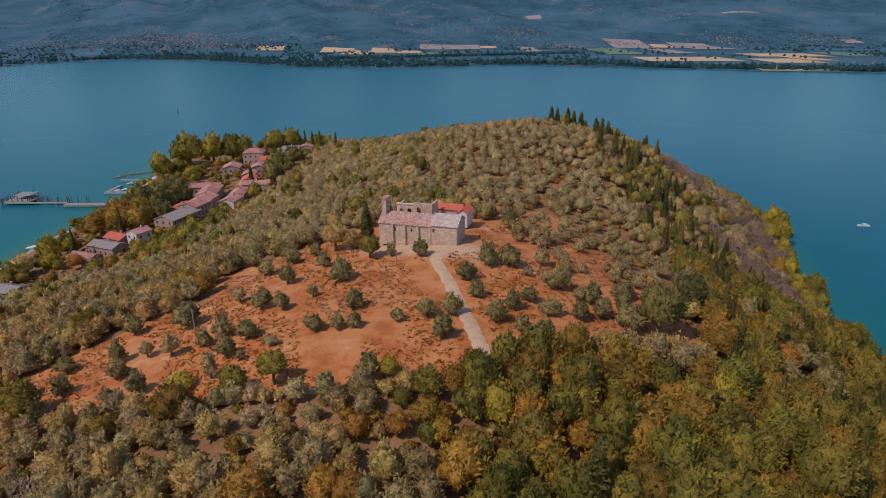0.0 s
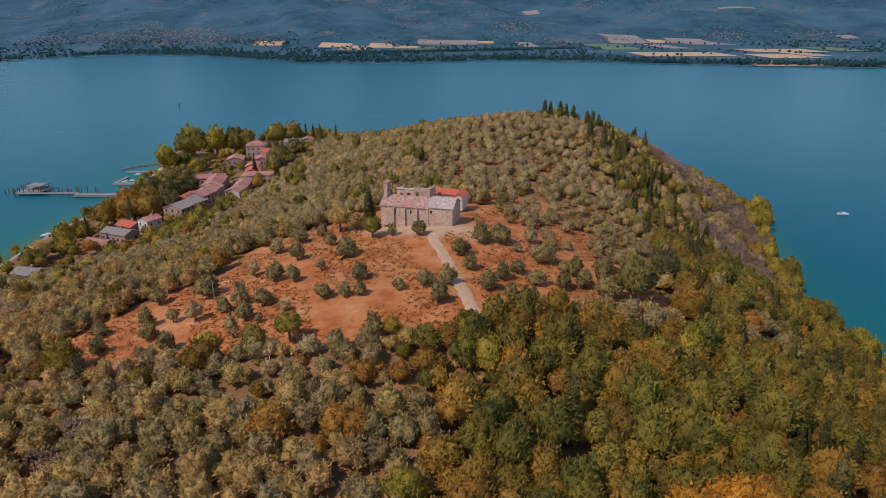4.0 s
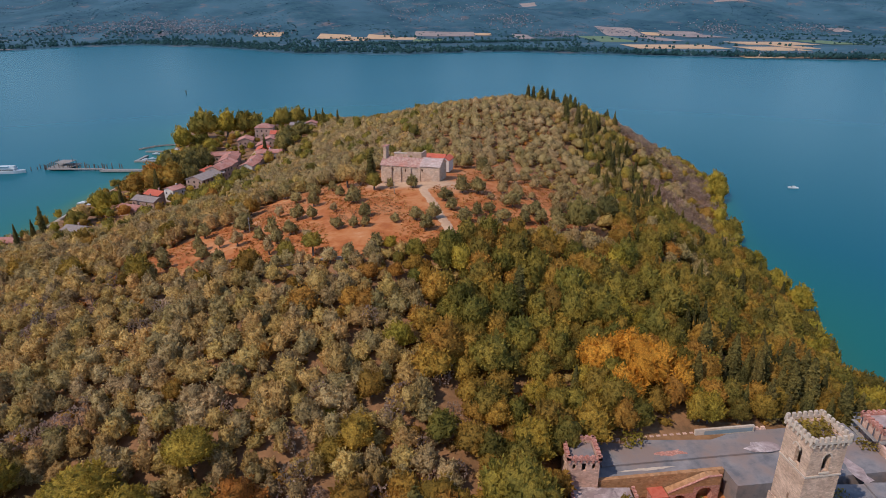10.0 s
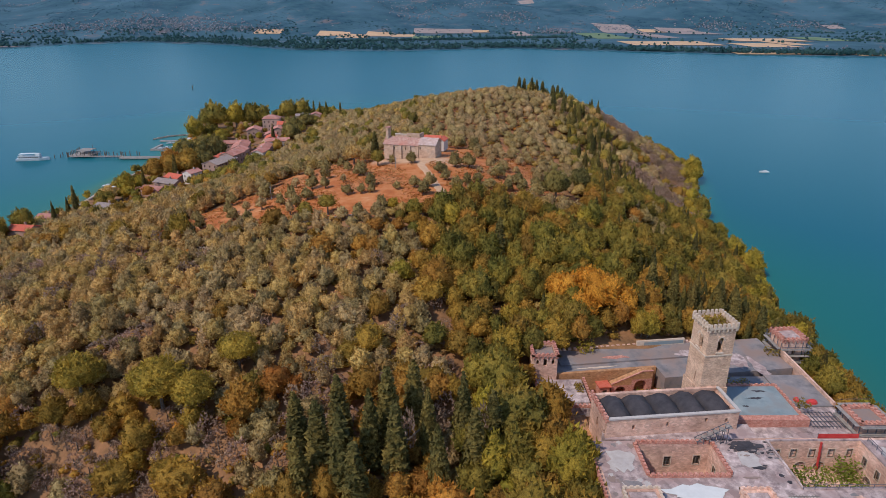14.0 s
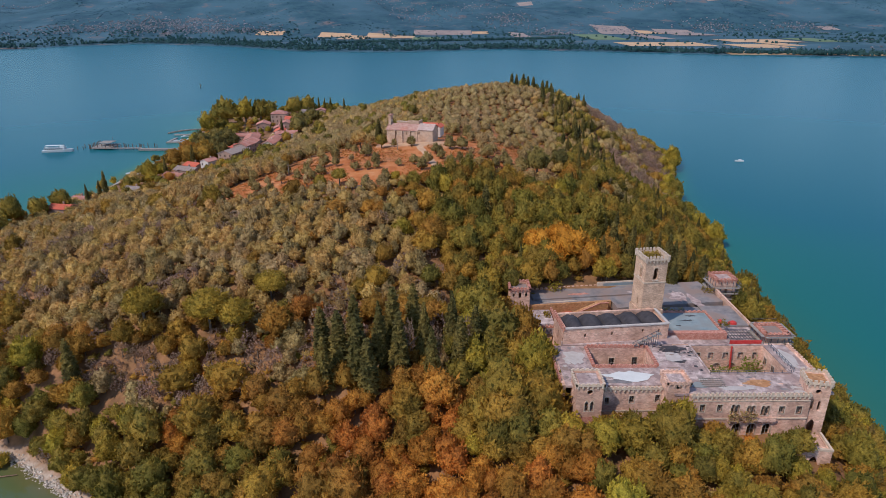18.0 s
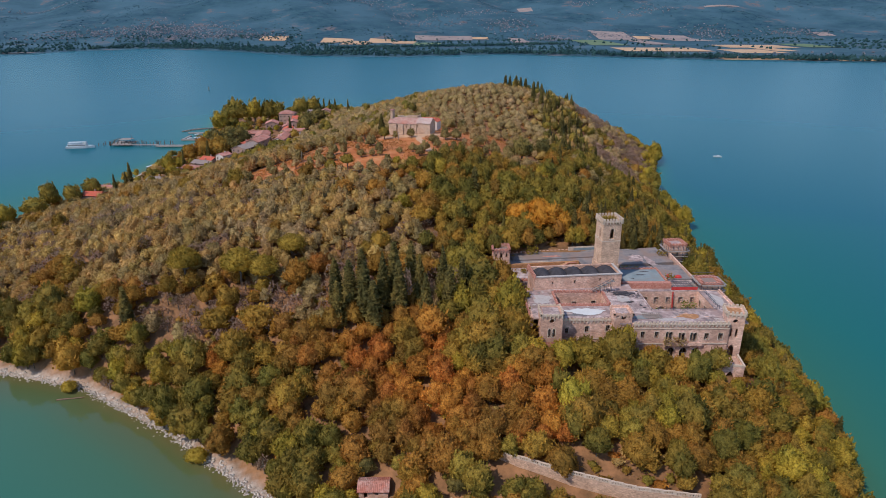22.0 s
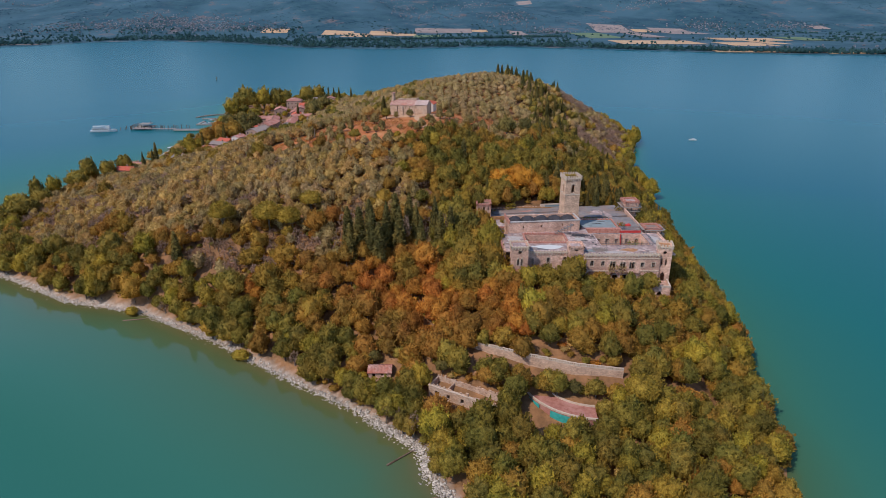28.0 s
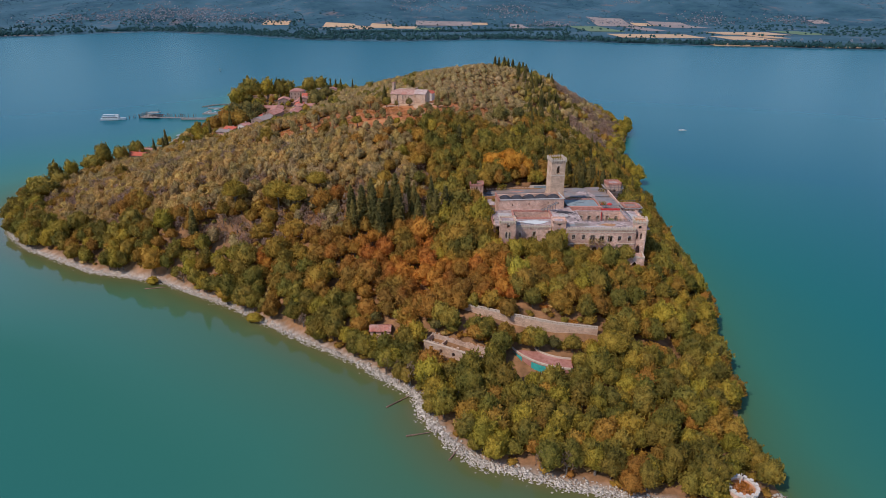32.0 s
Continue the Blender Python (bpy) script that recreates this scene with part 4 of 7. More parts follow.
for x, y, w, h in ((34, 292.5, 15, 13), (25, 296, 12, 10), (28, 287, 10, 10), (40, 290, 10, 10), (31, 298, 11, 11)):
    tree("golden_tree", "round", M_GOLD, x, y, w, h, "golden orange autumn tree behind the castle", lift=0.05)
for x, y, w, h in ((-93, 263, 12, 13), (-73, 259, 14.5, 13), (-64, 256, 11, 11.5), (52, 162.5, 9, 11), (-57, 267, 9, 10.5)):
    tree("stone_pine", "umbrella", M_PINE, x, y, w, h, "umbrella-shaped stone pine with yellow-green needles", "pine", "stone pines", lift=0.0)
for x, y, h in ((-33, 238, 14), (-28, 234, 15), (-23, 239, 14.5), (-18, 236, 14), (-38, 242, 13), (-12, 241, 13.5), (-5, 244, 14.5), (1, 243, 12), (-30, 245, 13), (-15, 249, 13), (-36, 233, 12), (-25, 230, 13), (-20, 244, 15), (-10, 234, 12.5), (-3, 237, 13), (-107, 247, 12)):
    tree("conifer", "cone" if int(h * 2) % 2 else "spire", M_DARK, x, y, h * (1.2 if int(h * 2) % 2 else 2.4), h * 1.32, "tall dark conifer in the wood", "conifer", "tall conifers in the wood", lift=0.03)
for x, y, h in ((-16, 241, 12), (-1, 243, 12)):
    tree("leafless_tree", "bare", M_BARE, x, y, 4.5, h, "tall greyish leafless tree in the wood", lift=0.1)
tree("bright_oak", "round", M_LIME, -20.5, 298, 7.5, 8, "bright yellow-green oak among grey olives", lift=0.05)
tree("holm_oak", "round", M_GREEN, -11, 275, 8, 7.5, "round dark green oak beside a clearing", lift=0.08)
tree("conifer", "spire", M_DARK, 8, 313, 26, 15, "dark conifer among the oaks", "conifer", lift=0.03)
tree("young_oak", "round", M_LIME, 44.6, 216.2, 6.0, 12.5, "yellow-green young tree before the castle front", lift=0.1)
tree("pale_oak", "round", M_PINE, 33, 213, 9.5, 8.5, "pale yellow-green oak below the castle", lift=0.08)
tree("holm_oak", "round", M_GREEN, 52.5, 212.5, 7, 7.5, "dark green oak below the castle front", lift=0.08)
tree("holm_oak", "round", M_GREEN, 68, 212, 7.5, 8, "dark green oak below the castle front", lift=0.08)
tree("pale_oak", "round", M_PINE, 53, 196, 11, 9, "broad yellow oak on the slope", lift=0.08)
for x, y, w, h in ((122, 398, 11, 13), (126, 388, 11, 14), (127, 408, 9, 11), (130, 432, 10, 10), (136, 470, 11, 13), (164, 552, 13, 16), (168, 566, 12, 15), (160, 540, 11, 13), (104, 283, 10, 11), (103, 262, 9, 10), (102, 240, 9, 10), (107, 318, 9, 11), (109, 345, 10, 11), (98, 215, 10, 11), (92, 192, 10, 11), (88, 170, 10, 11), (82, 148, 9, 10)):
    tree("shore_oak", "round", M_LIME if (x + y) % 3 else M_GREEN, x, y, w, h, "tall yellow-green tree on the eastern shore", group="east shore trees", lift=0.04)
for x, y, h in ((66, 291, 14), (72, 294, 15), (78, 290, 14), (84, 293, 12), (62, 297, 14), (70, 300, 15), (90, 288, 12), (57, 300, 13), (76, 303, 14), (52, 305, 13)):
    tree("conifer", "cone", M_DARK, x, y, h * 1.15, h, "dark conifer behind the castle", "conifer", "conifers behind the castle", lift=0.03)
for k, (x, y, h) in enumerate(((11, 175.5, 6), (15.5, 174, 6.5), (20, 172, 7), (25, 170.7, 6.5), (30, 169.6, 6), (35, 168.8, 6.5), (41, 167.5, 8), (46, 166, 8), (17.5, 168, 6), (42, 161, 8), (40, 154.5, 8), (33, 153, 7.5), (27, 153.5, 7.5), (20, 155.5, 7), (15, 160, 6.5),
        (9, 161.5, 5.5), (3, 164.5, 4.5), (-3, 168, 4.5), (-9, 172, 6), (-8, 178.5, 6.5), (-2, 180, 7), (3, 177.5, 6), (-14, 180, 6), (-27, 182, 6), (-15, 187.5, 7), (-24, 189, 7), (18, 163, 5))):
    tree("holm_oak", "round", (M_GREEN, M_OAK, M_LIME)[k % 3] if k % 5 else M_DARK, x, y, h * 0.85, h * 0.72, "oak growing close round the old ruins", group="oaks round the ruins", lift=0.05)
for k, (x, y, h) in enumerate(((16, 222, 8), (20, 214.5, 7.5), (25, 213.5, 6.5), (30, 216, 7), (36, 215.5, 7), (40, 216.5, 6.5), (48, 213.5, 6.5), (53, 212.5, 5.5), (57, 208.5, 5), (62, 208, 5), (67, 208, 4.5), (64, 213, 3), (58.5, 213.5, 2.6), (71, 205, 5), (77, 204.5, 5), (82, 210, 6), (83, 217, 7))):
    tree("holm_oak", "round", (M_GREEN, M_LIME, M_GREEN, M_OAK)[k % 4], x, y, h * 1.15, h, "rounded oak close below the castle front", group="oaks below the castle", lift=0.03)
# ---- masonry builders ----
def prism(bm, outline, a, along, inward, t):
    """A plate of thickness t over an outline of (u, z) points on the vertical plane through a."""
    front = [bm.verts.new((a[0] + along[0] * u, a[1] + along[1] * u, z)) for u, z in outline]
    back = [bm.verts.new((v.co.x + inward[0] * t, v.co.y + inward[1] * t, v.co.z)) for v in front]
    n = len(front)
    bm.faces.new(front)
    bm.faces.new(back[::-1])
    for k in range(n):
        bm.faces.new((front[k], back[k], back[(k + 1) % n], front[(k + 1) % n]))


def arch_points(u0, u1, z1, kind, n=6):
    """The curve of an opening's head from (u0, spring) to (u1, spring)."""
    r, m = (u1 - u0) / 2, (u0 + u1) / 2
    if kind == "o":
        return [(m + r * math.cos(a), z1 - r + r * math.sin(a)) for a in [math.pi - k * math.pi / 8 for k in range(9)]]
    h = r if kind == "a" else r * 1.6
    pts = []
    for k in range(2 * n + 1):
        c = -1 + k / n
        lift = math.sqrt(max(0, 1 - c * c)) if kind == "a" else 1 - abs(c) ** 1.6
        pts.append((m + r * c, z1 - h + h * lift))
    return pts


def wall_panel(bm, a, b, z0, z1, t, holes=()):
    """An upright wall from a to b (seen from outside, left to right), with openings right through it: (u, width, sill, head, kind)."""
    length = math.hypot(b[0] - a[0], b[1] - a[1])
    along = ((b[0] - a[0]) / length, (b[1] - a[1]) / length)
    inward = (-along[1], along[0])
    cuts = sorted({0.0, length, *[h[0] - h[1] / 2 for h in holes], *[h[0] + h[1] / 2 for h in holes]})
    for u0, u1 in zip(cuts[:-1], cuts[1:]):
        here = sorted([(h[2], h[3]) for h in holes if h[0] - h[1] / 2 < (u0 + u1) / 2 < h[0] + h[1] / 2])
        z = z0
        for lo, hi in [*here, (z1, z1)]:
            if lo - z > 1e-4:
                prism(bm, [(u0, z), (u1, z), (u1, lo), (u0, lo)], a, along, inward, t)
            z = hi
    for u, w, lo, hi, kind in holes:
        if kind == "r":
            continue
        pts = arch_points(u - w / 2, u + w / 2, hi, "a" if kind == "o" else kind)
        k = len(pts) // 2
        prism(bm, [(u - w / 2, hi), *pts[: k + 1]][::-1], a, along, inward, t)
        prism(bm, [*pts[k:], (u + w / 2, hi)][::-1], a, along, inward, t)
        if kind == "o":
            r = w / 2
            low = [(u + r * math.cos(q), lo + r + r * math.sin(q)) for q in [math.pi + j * math.pi / 8 for j in range(9)]]
            prism(bm, [(u - r, lo), *low[:5]], a, along, inward, t)
            prism(bm, [*low[4:], (u + r, lo)], a, along, inward, t)


def adopt(ob, top):
    ob.parent = top
    ob.matrix_parent_inverse = top.matrix_world.inverted()
    return ob


def window_set(top, a, b, holes, trim=M_TRIM, bars=True, thick=0.18):
    """For each opening a stone surround, standing 6 cm proud, with its bars."""
    length = math.hypot(b[0] - a[0], b[1] - a[1])
    al = ((b[0] - a[0]) / length, (b[1] - a[1]) / length)
    inw = (-al[1], al[0])
    out = (a[0] - inw[0] * 0.06, a[1] - inw[1] * 0.06)
    deep = (a[0] + inw[0] * 0.3, a[1] + inw[1] * 0.3)
    for u, w, lo, hi, kind in holes:
        bm = bmesh.new()
        k = thick
        u0, u1 = u - w / 2, u + w / 2
        if kind == "r":
            for o in ([(u0 - k, lo - k), (u1 + k, lo - k), (u1 + k, lo), (u0 - k, lo)], [(u0 - k, hi), (u1 + k, hi), (u1 + k, hi + k), (u0 - k, hi + k)],
                      [(u0 - k, lo), (u0, lo), (u0, hi), (u0 - k, hi)], [(u1, lo), (u1 + k, lo), (u1 + k, hi), (u1, hi)]):
                prism(bm, o, out, al, inw, 0.25)
        else:
            inner = arch_points(u0, u1, hi, "a" if kind == "o" else kind)
            m = sum(p[0] for p in inner) / len(inner)
            outer = [(p[0] + (k if p[0] > m + 0.01 else (-k if p[0] < m - 0.01 else 0)) * (abs(p[0] - m) / (w / 2)) ** 0.5, p[1] + k * max(0, 1 - abs(p[0] - m) / (w / 2)) ** 0.5) for p in inner]
            for j in range(len(inner) - 1):
                prism(bm, [inner[j], inner[j + 1], outer[j + 1], outer[j]], out, al, inw, 0.25)
            if kind != "o":
                spring = inner[0][1]
                prism(bm, [(u0 - k, lo), (u0, lo), (u0, spring), (u0 - k, spring)], out, al, inw, 0.25)
                prism(bm, [(u1, lo), (u1 + k, lo), (u1 + k, spring), (u1, spring)], out, al, inw, 0.25)
                prism(bm, [(u0 - k, lo - k), (u1 + k, lo - k), (u1 + k, lo), (u0 - k, lo)], out, al, inw, 0.25)
        win = adopt(part("window", bm, trim), top)
        if bars and kind in ("r", "a", "p"):
            bm = bmesh.new()
            top_z = hi - (0.3 if kind != "r" else 0)
            prism(bm, [(u - 0.05, lo), (u + 0.05, lo), (u + 0.05, top_z), (u - 0.05, top_z)], deep, al, inw, 0.06)
            for f in (0.36, 0.68):
                z = lo + (hi - lo) * f
                prism(bm, [(u0, z - 0.04), (u1, z - 0.04), (u1, z + 0.04), (u0, z + 0.04)], deep, al, inw, 0.05)
            adopt(part("bars", bm, M_WOOD), win)


def battlement(bm, a, b, z, h=0.55, tooth=0.55, gap=0.45, t=0.35, corbels=True, proud=0.3):
    """Corbels, a plain band and merlons along the top of a wall from a to b (outside seen left to right)."""
    length = math.hypot(b[0] - a[0], b[1] - a[1])
    al = ((b[0] - a[0]) / length, (b[1] - a[1]) / length)
    inw = (-al[1], al[0])
    o = (a[0] - inw[0] * proud, a[1] - inw[1] * proud)
    prism(bm, [(-proud, z - 0.15), (length + proud, z - 0.15), (length + proud, z + 0.3), (-proud, z + 0.3)], o, al, inw, t)
    n = max(1, int((length + 2 * proud) / (tooth + gap)))
    step = (length + 2 * proud) / n
    for k in range(n):
        u = -proud + k * step + gap / 2
        prism(bm, [(u, z + 0.3), (u + tooth, z + 0.3), (u + tooth, z + 0.3 + h), (u, z + 0.3 + h)], o, al, inw, t)
        if corbels:
            prism(bm, [(u + 0.08, z - 0.75), (u + 0.40, z - 0.75), (u + 0.40, z - 0.15), (u + 0.08, z - 0.15)], o, al, inw, proud + 0.05)


def tower_walls(x0, x1, y0, y1, z0, z1, t, south=(), west=(), east=(), north=()):
    bm = bmesh.new()
    wall_panel(bm, (x0, y0), (x1, y0), z0, z1, t, south)
    wall_panel(bm, (x1, y0 + t), (x1, y1 - t), z0, z1, t, east)
    wall_panel(bm, (x1, y1), (x0, y1), z0, z1, t, north)
    wall_panel(bm, (x0, y1 - t), (x0, y0 + t), z0, z1, t, west)
    return bm


def ring(x0, x1, y0, y1, z, **kw):
    bm = bmesh.new()
    for a, b in (((x0, y0), (x1, y0)), ((x1, y0), (x1, y1)), ((x1, y1), (x0, y1)), ((x0, y1), (x0, y0))):
        battlement(bm, a, b, z, **kw)
    return bm


def patch(name, mat, top, x, y, z, w, d, seed, label="", thick=0.04, rough=0.25):
    """A thin sheet with a ragged outline, lying at z."""
    rnd = random.Random(seed)
    bm = bmesh.new()
    n = 18
    pts = [(x + math.cos(k * math.tau / n) * w / 2 * rnd.uniform(1 - rough, 1 + rough), y + math.sin(k * math.tau / n) * d / 2 * rnd.uniform(1 - rough, 1 + rough)) for k in range(n)]
    lo = [bm.verts.new((px, py, z)) for px, py in pts]
    hi = [bm.verts.new((px, py, z + thick)) for px, py in pts]
    bm.faces.new(hi)
    for k in range(n):
        bm.faces.new((lo[k], lo[(k + 1) % n], hi[(k + 1) % n], hi[k]))
    return adopt(part(name, bm, mat, label=label), top)


def scaffold(name, x0, x1, y0, y1, z0, z1, label, bay=2.0, lift=1.9):
    """Poles, ledgers and plank decks round a block, as a thing of its own."""
    top = base(name, (x0 + x1) / 2, (y0 + y1) / 2, z0, 0, label, "scaffold")
    r = 0.07
    nx, ny = max(1, round((x1 - x0) / bay)), max(1, round((y1 - y0) / bay))
    spots = [(x0 + (x1 - x0) * k / nx, y) for k in range(nx + 1) for y in (y0, y1)] + [(x, y0 + (y1 - y0) * k / ny) for k in range(1, ny) for x in (x0, x1)]
    for x, y in spots:
        adopt(part("pole", boxes((x - r, x + r, y - r, y + r, z0, z1)), M_IRON), top)
    z = z0 + lift
    while z < z1:
        bm = boxes((x0, x1, y0 - 0.9, y0, z, z + 0.08), (x0, x1, y1, y1 + 0.9, z, z + 0.08), (x0 - 0.9, x0, y0, y1, z, z + 0.08), (x1, x1 + 0.9, y0, y1, z, z + 0.08))
        adopt(part("deck", bm, M_WOOD), top)
        bm = boxes((x0, x1, y0 - 0.95, y0 - 0.88, z + 0.9, z + 1.0), (x0, x1, y1 + 0.88, y1 + 0.95, z + 0.9, z + 1.0), (x1 + 0.88, x1 + 0.95, y0, y1, z + 0.9, z + 1.0))
        adopt(part("rail", bm, M_IRON), top)
        z += lift
    return top


# ---- castle ----
castle = base("castle", 50, 240, 20, label="ruined pinkish stone castle with flat weathered roofs and battlements", category="castle")


def cpart(name, bm, mat, label=""):
    return adopt(part(name, bm, mat, label=label), castle)


Z = 30.5
W = 0.8
# south front, east range
holes = [(49.8 - 46.8, 1.1, 26.4, 28.3, "r"), (53.6 - 46.8, 1.1, 26.4, 28.2, "r"), (56.6 - 46.8, 0.8, 25.6, 28.2, "a"), (57.6 - 46.8, 0.8, 25.6, 28.2, "a"), (60.1 - 46.8, 0.8, 25.5, 27.9, "a"), (61.1 - 46.8, 0.8, 25.5, 27.9, "a"),
         (63.3 - 46.8, 0.8, 25.4, 27.9, "a"), (64.3 - 46.8, 0.8, 25.4, 27.9, "a"), (67.4 - 46.8, 1.2, 25.8, 27.7, "r"), (71.2 - 46.8, 1.2, 25.7, 27.7, "r"),
         (58.1 - 46.8, 1.9, 18.5, 23.2, "a"), (61.5 - 46.8, 1.9, 17.8, 23.2, "a"), (64.9 - 46.8, 1.9, 18.5, 23.1, "a"), (71.4 - 46.8, 1.0, 19.8, 21.4, "r")]
bm = bmesh.new()
wall_panel(bm, (46.8, 218.6), (73.4, 218.6), 12, Z, W, holes)
cpart("south_wall", bm, M_STONE)
window_set(castle, (46.8, 218.6), (73.4, 218.6), holes)
bm = bmesh.new()
battlement(bm, (47.2, 218.6), (73.0, 218.6), Z)
cpart("battlement", bm, M_TRIM)
cpart("string_course", boxes((46.9, 73.3, 218.42, 218.598, 24.4, 24.75), (46.9, 73.3, 218.45, 218.598, 29.1, 29.3)), M_TRIM)
cpart("balcony", boxes((55.6, 66.2, 217.85, 218.595, 24.15, 24.4), (55.6, 66.2, 217.85, 218.0, 24.4, 25.2), *[(x, x + 0.3, 217.95, 218.595, 23.7, 24.147) for x in (56, 58.4, 60.8, 63.2, 65.4)]), M_STONE, "stone balcony on brackets with a weathered parapet")
# south front, west range
holes = [(29.6 - 27.6, 0.9, 26.0, 27.8, "r"), (35.2 - 27.6, 1.1, 26.3, 28.2, "r"), (41.0 - 27.6, 1.1, 26.6, 28.5, "r"), (35.2 - 27.6, 0.9, 20.6, 22.2, "r"), (40.4 - 27.6, 0.9, 20.6, 22.2, "r")]
bm = bmesh.new()
wall_panel(bm, (27.6, 222), (42.0, 222), 14, Z - 0.3, W, holes)
cpart("south_wall", bm, M_STONE)
window_set(castle, (27.6, 222), (42.0, 222), holes)
bm = bmesh.new()
battlement(bm, (28.0, 222), (41.6, 222), Z - 0.3, h=0.4)
cpart("battlement", bm, M_TRIM)
cpart("string_course", boxes((27.7, 41.9, 221.85, 221.998, 24.2, 24.5)), M_TRIM)
# west and east flanks
holes = [(3, 0.9, 26.2, 27.8, "r"), (9, 0.9, 26.2, 27.8, "r"), (14, 0.9, 26.2, 27.8, "r")]
bm = bmesh.new()
wall_panel(bm, (19.5, 241), (19.5, 223), 14, Z, W, holes)
cpart("west_wall", bm, M_STONE)
window_set(castle, (19.5, 241), (19.5, 223), holes)
bm = bmesh.new()
battlement(bm, (19.5, 240.6), (19.5, 225), Z, h=0.4)
cpart("battlement", bm, M_BRICK)
bm = bmesh.new()
wall_panel(bm, (79.5, 224.5), (79.5, 241), 12, Z, W, holes)
cpart("east_wall", bm, M_STONE)
bm = bmesh.new()
battlement(bm, (79.5, 225), (79.5, 240.6), Z, h=0.3, corbels=False, proud=0.05)
cpart("battlement", bm, M_STONE)
bm = bmesh.new()
wall_panel(bm, (79.5, 241.0), (50.6, 241.0), 14, Z, 0.6)
cpart("north_wall", bm, M_STONE)
# roofs, round the light well and the court
for b in ((20.3, 28.2, 222.8, 240.4, Z - 0.5, Z), (28.2, 43.6, 222.8, 230.3, Z - 0.5, Z), (28.2, 43.6, 239.8, 240.9, Z - 0.5, Z), (43.6, 54.4, 219.4, 240.4, Z - 0.5, Z),):
    cpart("roof_slab", boxes(b), M_SLAB)
for b in ((54.4, 73.3, 219.4, 227.0, Z - 0.5, Z), (73.3, 78.7, 219.4, 240.4, Z - 0.5, Z),):
    cpart("roof_slab", boxes(b), M_SLAB)


def well(x0, x1, y0, y1, floor, north, east, parapet, floor_mat):
    """A sunken court: four walls that face inwards, a floor, a kerb on the roof."""
    bm = bmesh.new()
    wall_panel(bm, (x0, y1), (x1, y1), floor, Z, 0.4, north)
    cpart("court_wall", bm, M_STONE)
    window_set(castle, (x0, y1), (x1, y1), north)
    bm = bmesh.new()
    wall_panel(bm, (x1, y1), (x1, y0), floor, Z, 0.4, east)
    cpart("court_wall", bm, M_STONE)
    window_set(castle, (x1, y1), (x1, y0), east)
    bm = bmesh.new()
    wall_panel(bm, (x0, y0), (x0, y1), floor, Z, 0.4)
    cpart("court_wall", bm, M_STONE)
    bm = bmesh.new()
    wall_panel(bm, (x1, y0), (x0, y0), floor, Z, 0.4)
    cpart("court_wall", bm, M_STONE)
    cpart("court_floor", boxes((x0, x1, y0, y1, floor - 0.3, floor)), floor_mat)
    if parapet:
        bm = bmesh.new()
        for a, b in (((x0, y1), (x1, y1)), ((x1, y1), (x1, y0)), ((x1, y0), (x0, y0)), ((x0, y0), (x0, y1))):
            battlement(bm, a, b, Z + 0.1, h=0.3, tooth=0.6, gap=0.35, t=0.6, corbels=False, proud=0.02)
        cpart("brick_parapet", bm, M_BRICK, "red brick parapet round the light well")
    else:
        cpart("kerb", boxes((x0 - 0.4, x0 - 0.003, y0, y1, Z + 0.003, Z + 0.3), (x1 + 0.003, x1 + 0.4, y0, y1, Z + 0.003, Z + 0.3), (x0 - 0.4, x1 + 0.4, y1 + 0.003, y1 + 0.4, Z + 0.003, Z + 0.3), (x0 - 0.4, x1 + 0.4, y0 - 0.4, y0 - 0.003, Z + 0.003, Z + 0.3)), M_SLAB)


well(28.6, 43.2, 230.7, 239.4, 23.0, [(35.2 - 28.6, 1.3, 25.2, 27.5, "r"), (41.0 - 28.6, 1.3, 25.5, 27.7, "r")], [(3, 1.1, 25.2, 27.5, "r"), (6.2, 1.1, 25.2, 27.5, "r")], True, M_SLAB)
well(54.8, 72.9, 227.4, 240.0, 23.8, [(60.3 - 54.8, 1.25, 26.7, 28.6, "r"), (64.0 - 54.8, 1.25, 26.7, 28.6, "r"), (67.8 - 54.8, 1.25, 26.7, 28.6, "r"), (71.4 - 54.8, 1.1, 26.7, 28.6, "r"), (57.0 - 54.8, 1.1, 26.7, 28.6, "r"),
     (62.2 - 54.8, 2.2, 23.9, 25.5, "a"), (66.0 - 54.8, 2.2, 23.9, 25.5, "a")], [(2.5, 1.2, 26.4, 28.4, "r"), (6.2, 1.2, 26.4, 28.4, "r"), (9.9, 1.2, 26.4, 28.4, "r"), (4.4, 2.0, 23.9, 25.3, "a"), (8.4, 2.0, 23.9, 25.3, "a")], False, M_STONE)
# south-west and middle turrets
hs = [(2.35, 0.75, 26.7, 29.3, "p"), (3.55, 0.75, 26.7, 29.3, "p"), (2.95, 1.3, 30.9, 32.2, "o")]
cpart("turret", tower_walls(21.8, 27.6, 218.6, 224.4, 14, 33.3, 0.6, south=hs, west=hs), M_STONE)
window_set(castle, (21.8, 218.6), (27.6, 218.6), hs)
cpart("battlement", ring(21.8, 27.6, 218.6, 224.4, 33.3, h=0.25), M_TRIM)
cpart("turret_roof", boxes((22.4, 27.0, 219.2, 223.8, 32.9, 33.2)), M_SLAB)
cpart("brick_patch", boxes((22.6, 26.4, 218.54, 218.598, 21.5, 25.2)), M_BRICK)
hs = [(2.4, 1.2, 31.4, 32.6, "o")]
cpart("turret", tower_walls(42.0, 46.8, 219.6, 224.4, 14, 33.0, 0.6, south=hs), M_STONE)
window_set(castle, (42.0, 219.6), (46.8, 219.6), hs)
cpart("battlement", ring(42.0, 46.8, 219.6, 224.4, 33.0, h=0.25), M_STONE)
cpart("turret_roof", boxes((42.6, 46.2, 220.2, 223.8, 32.6, 32.9)), M_SLAB)
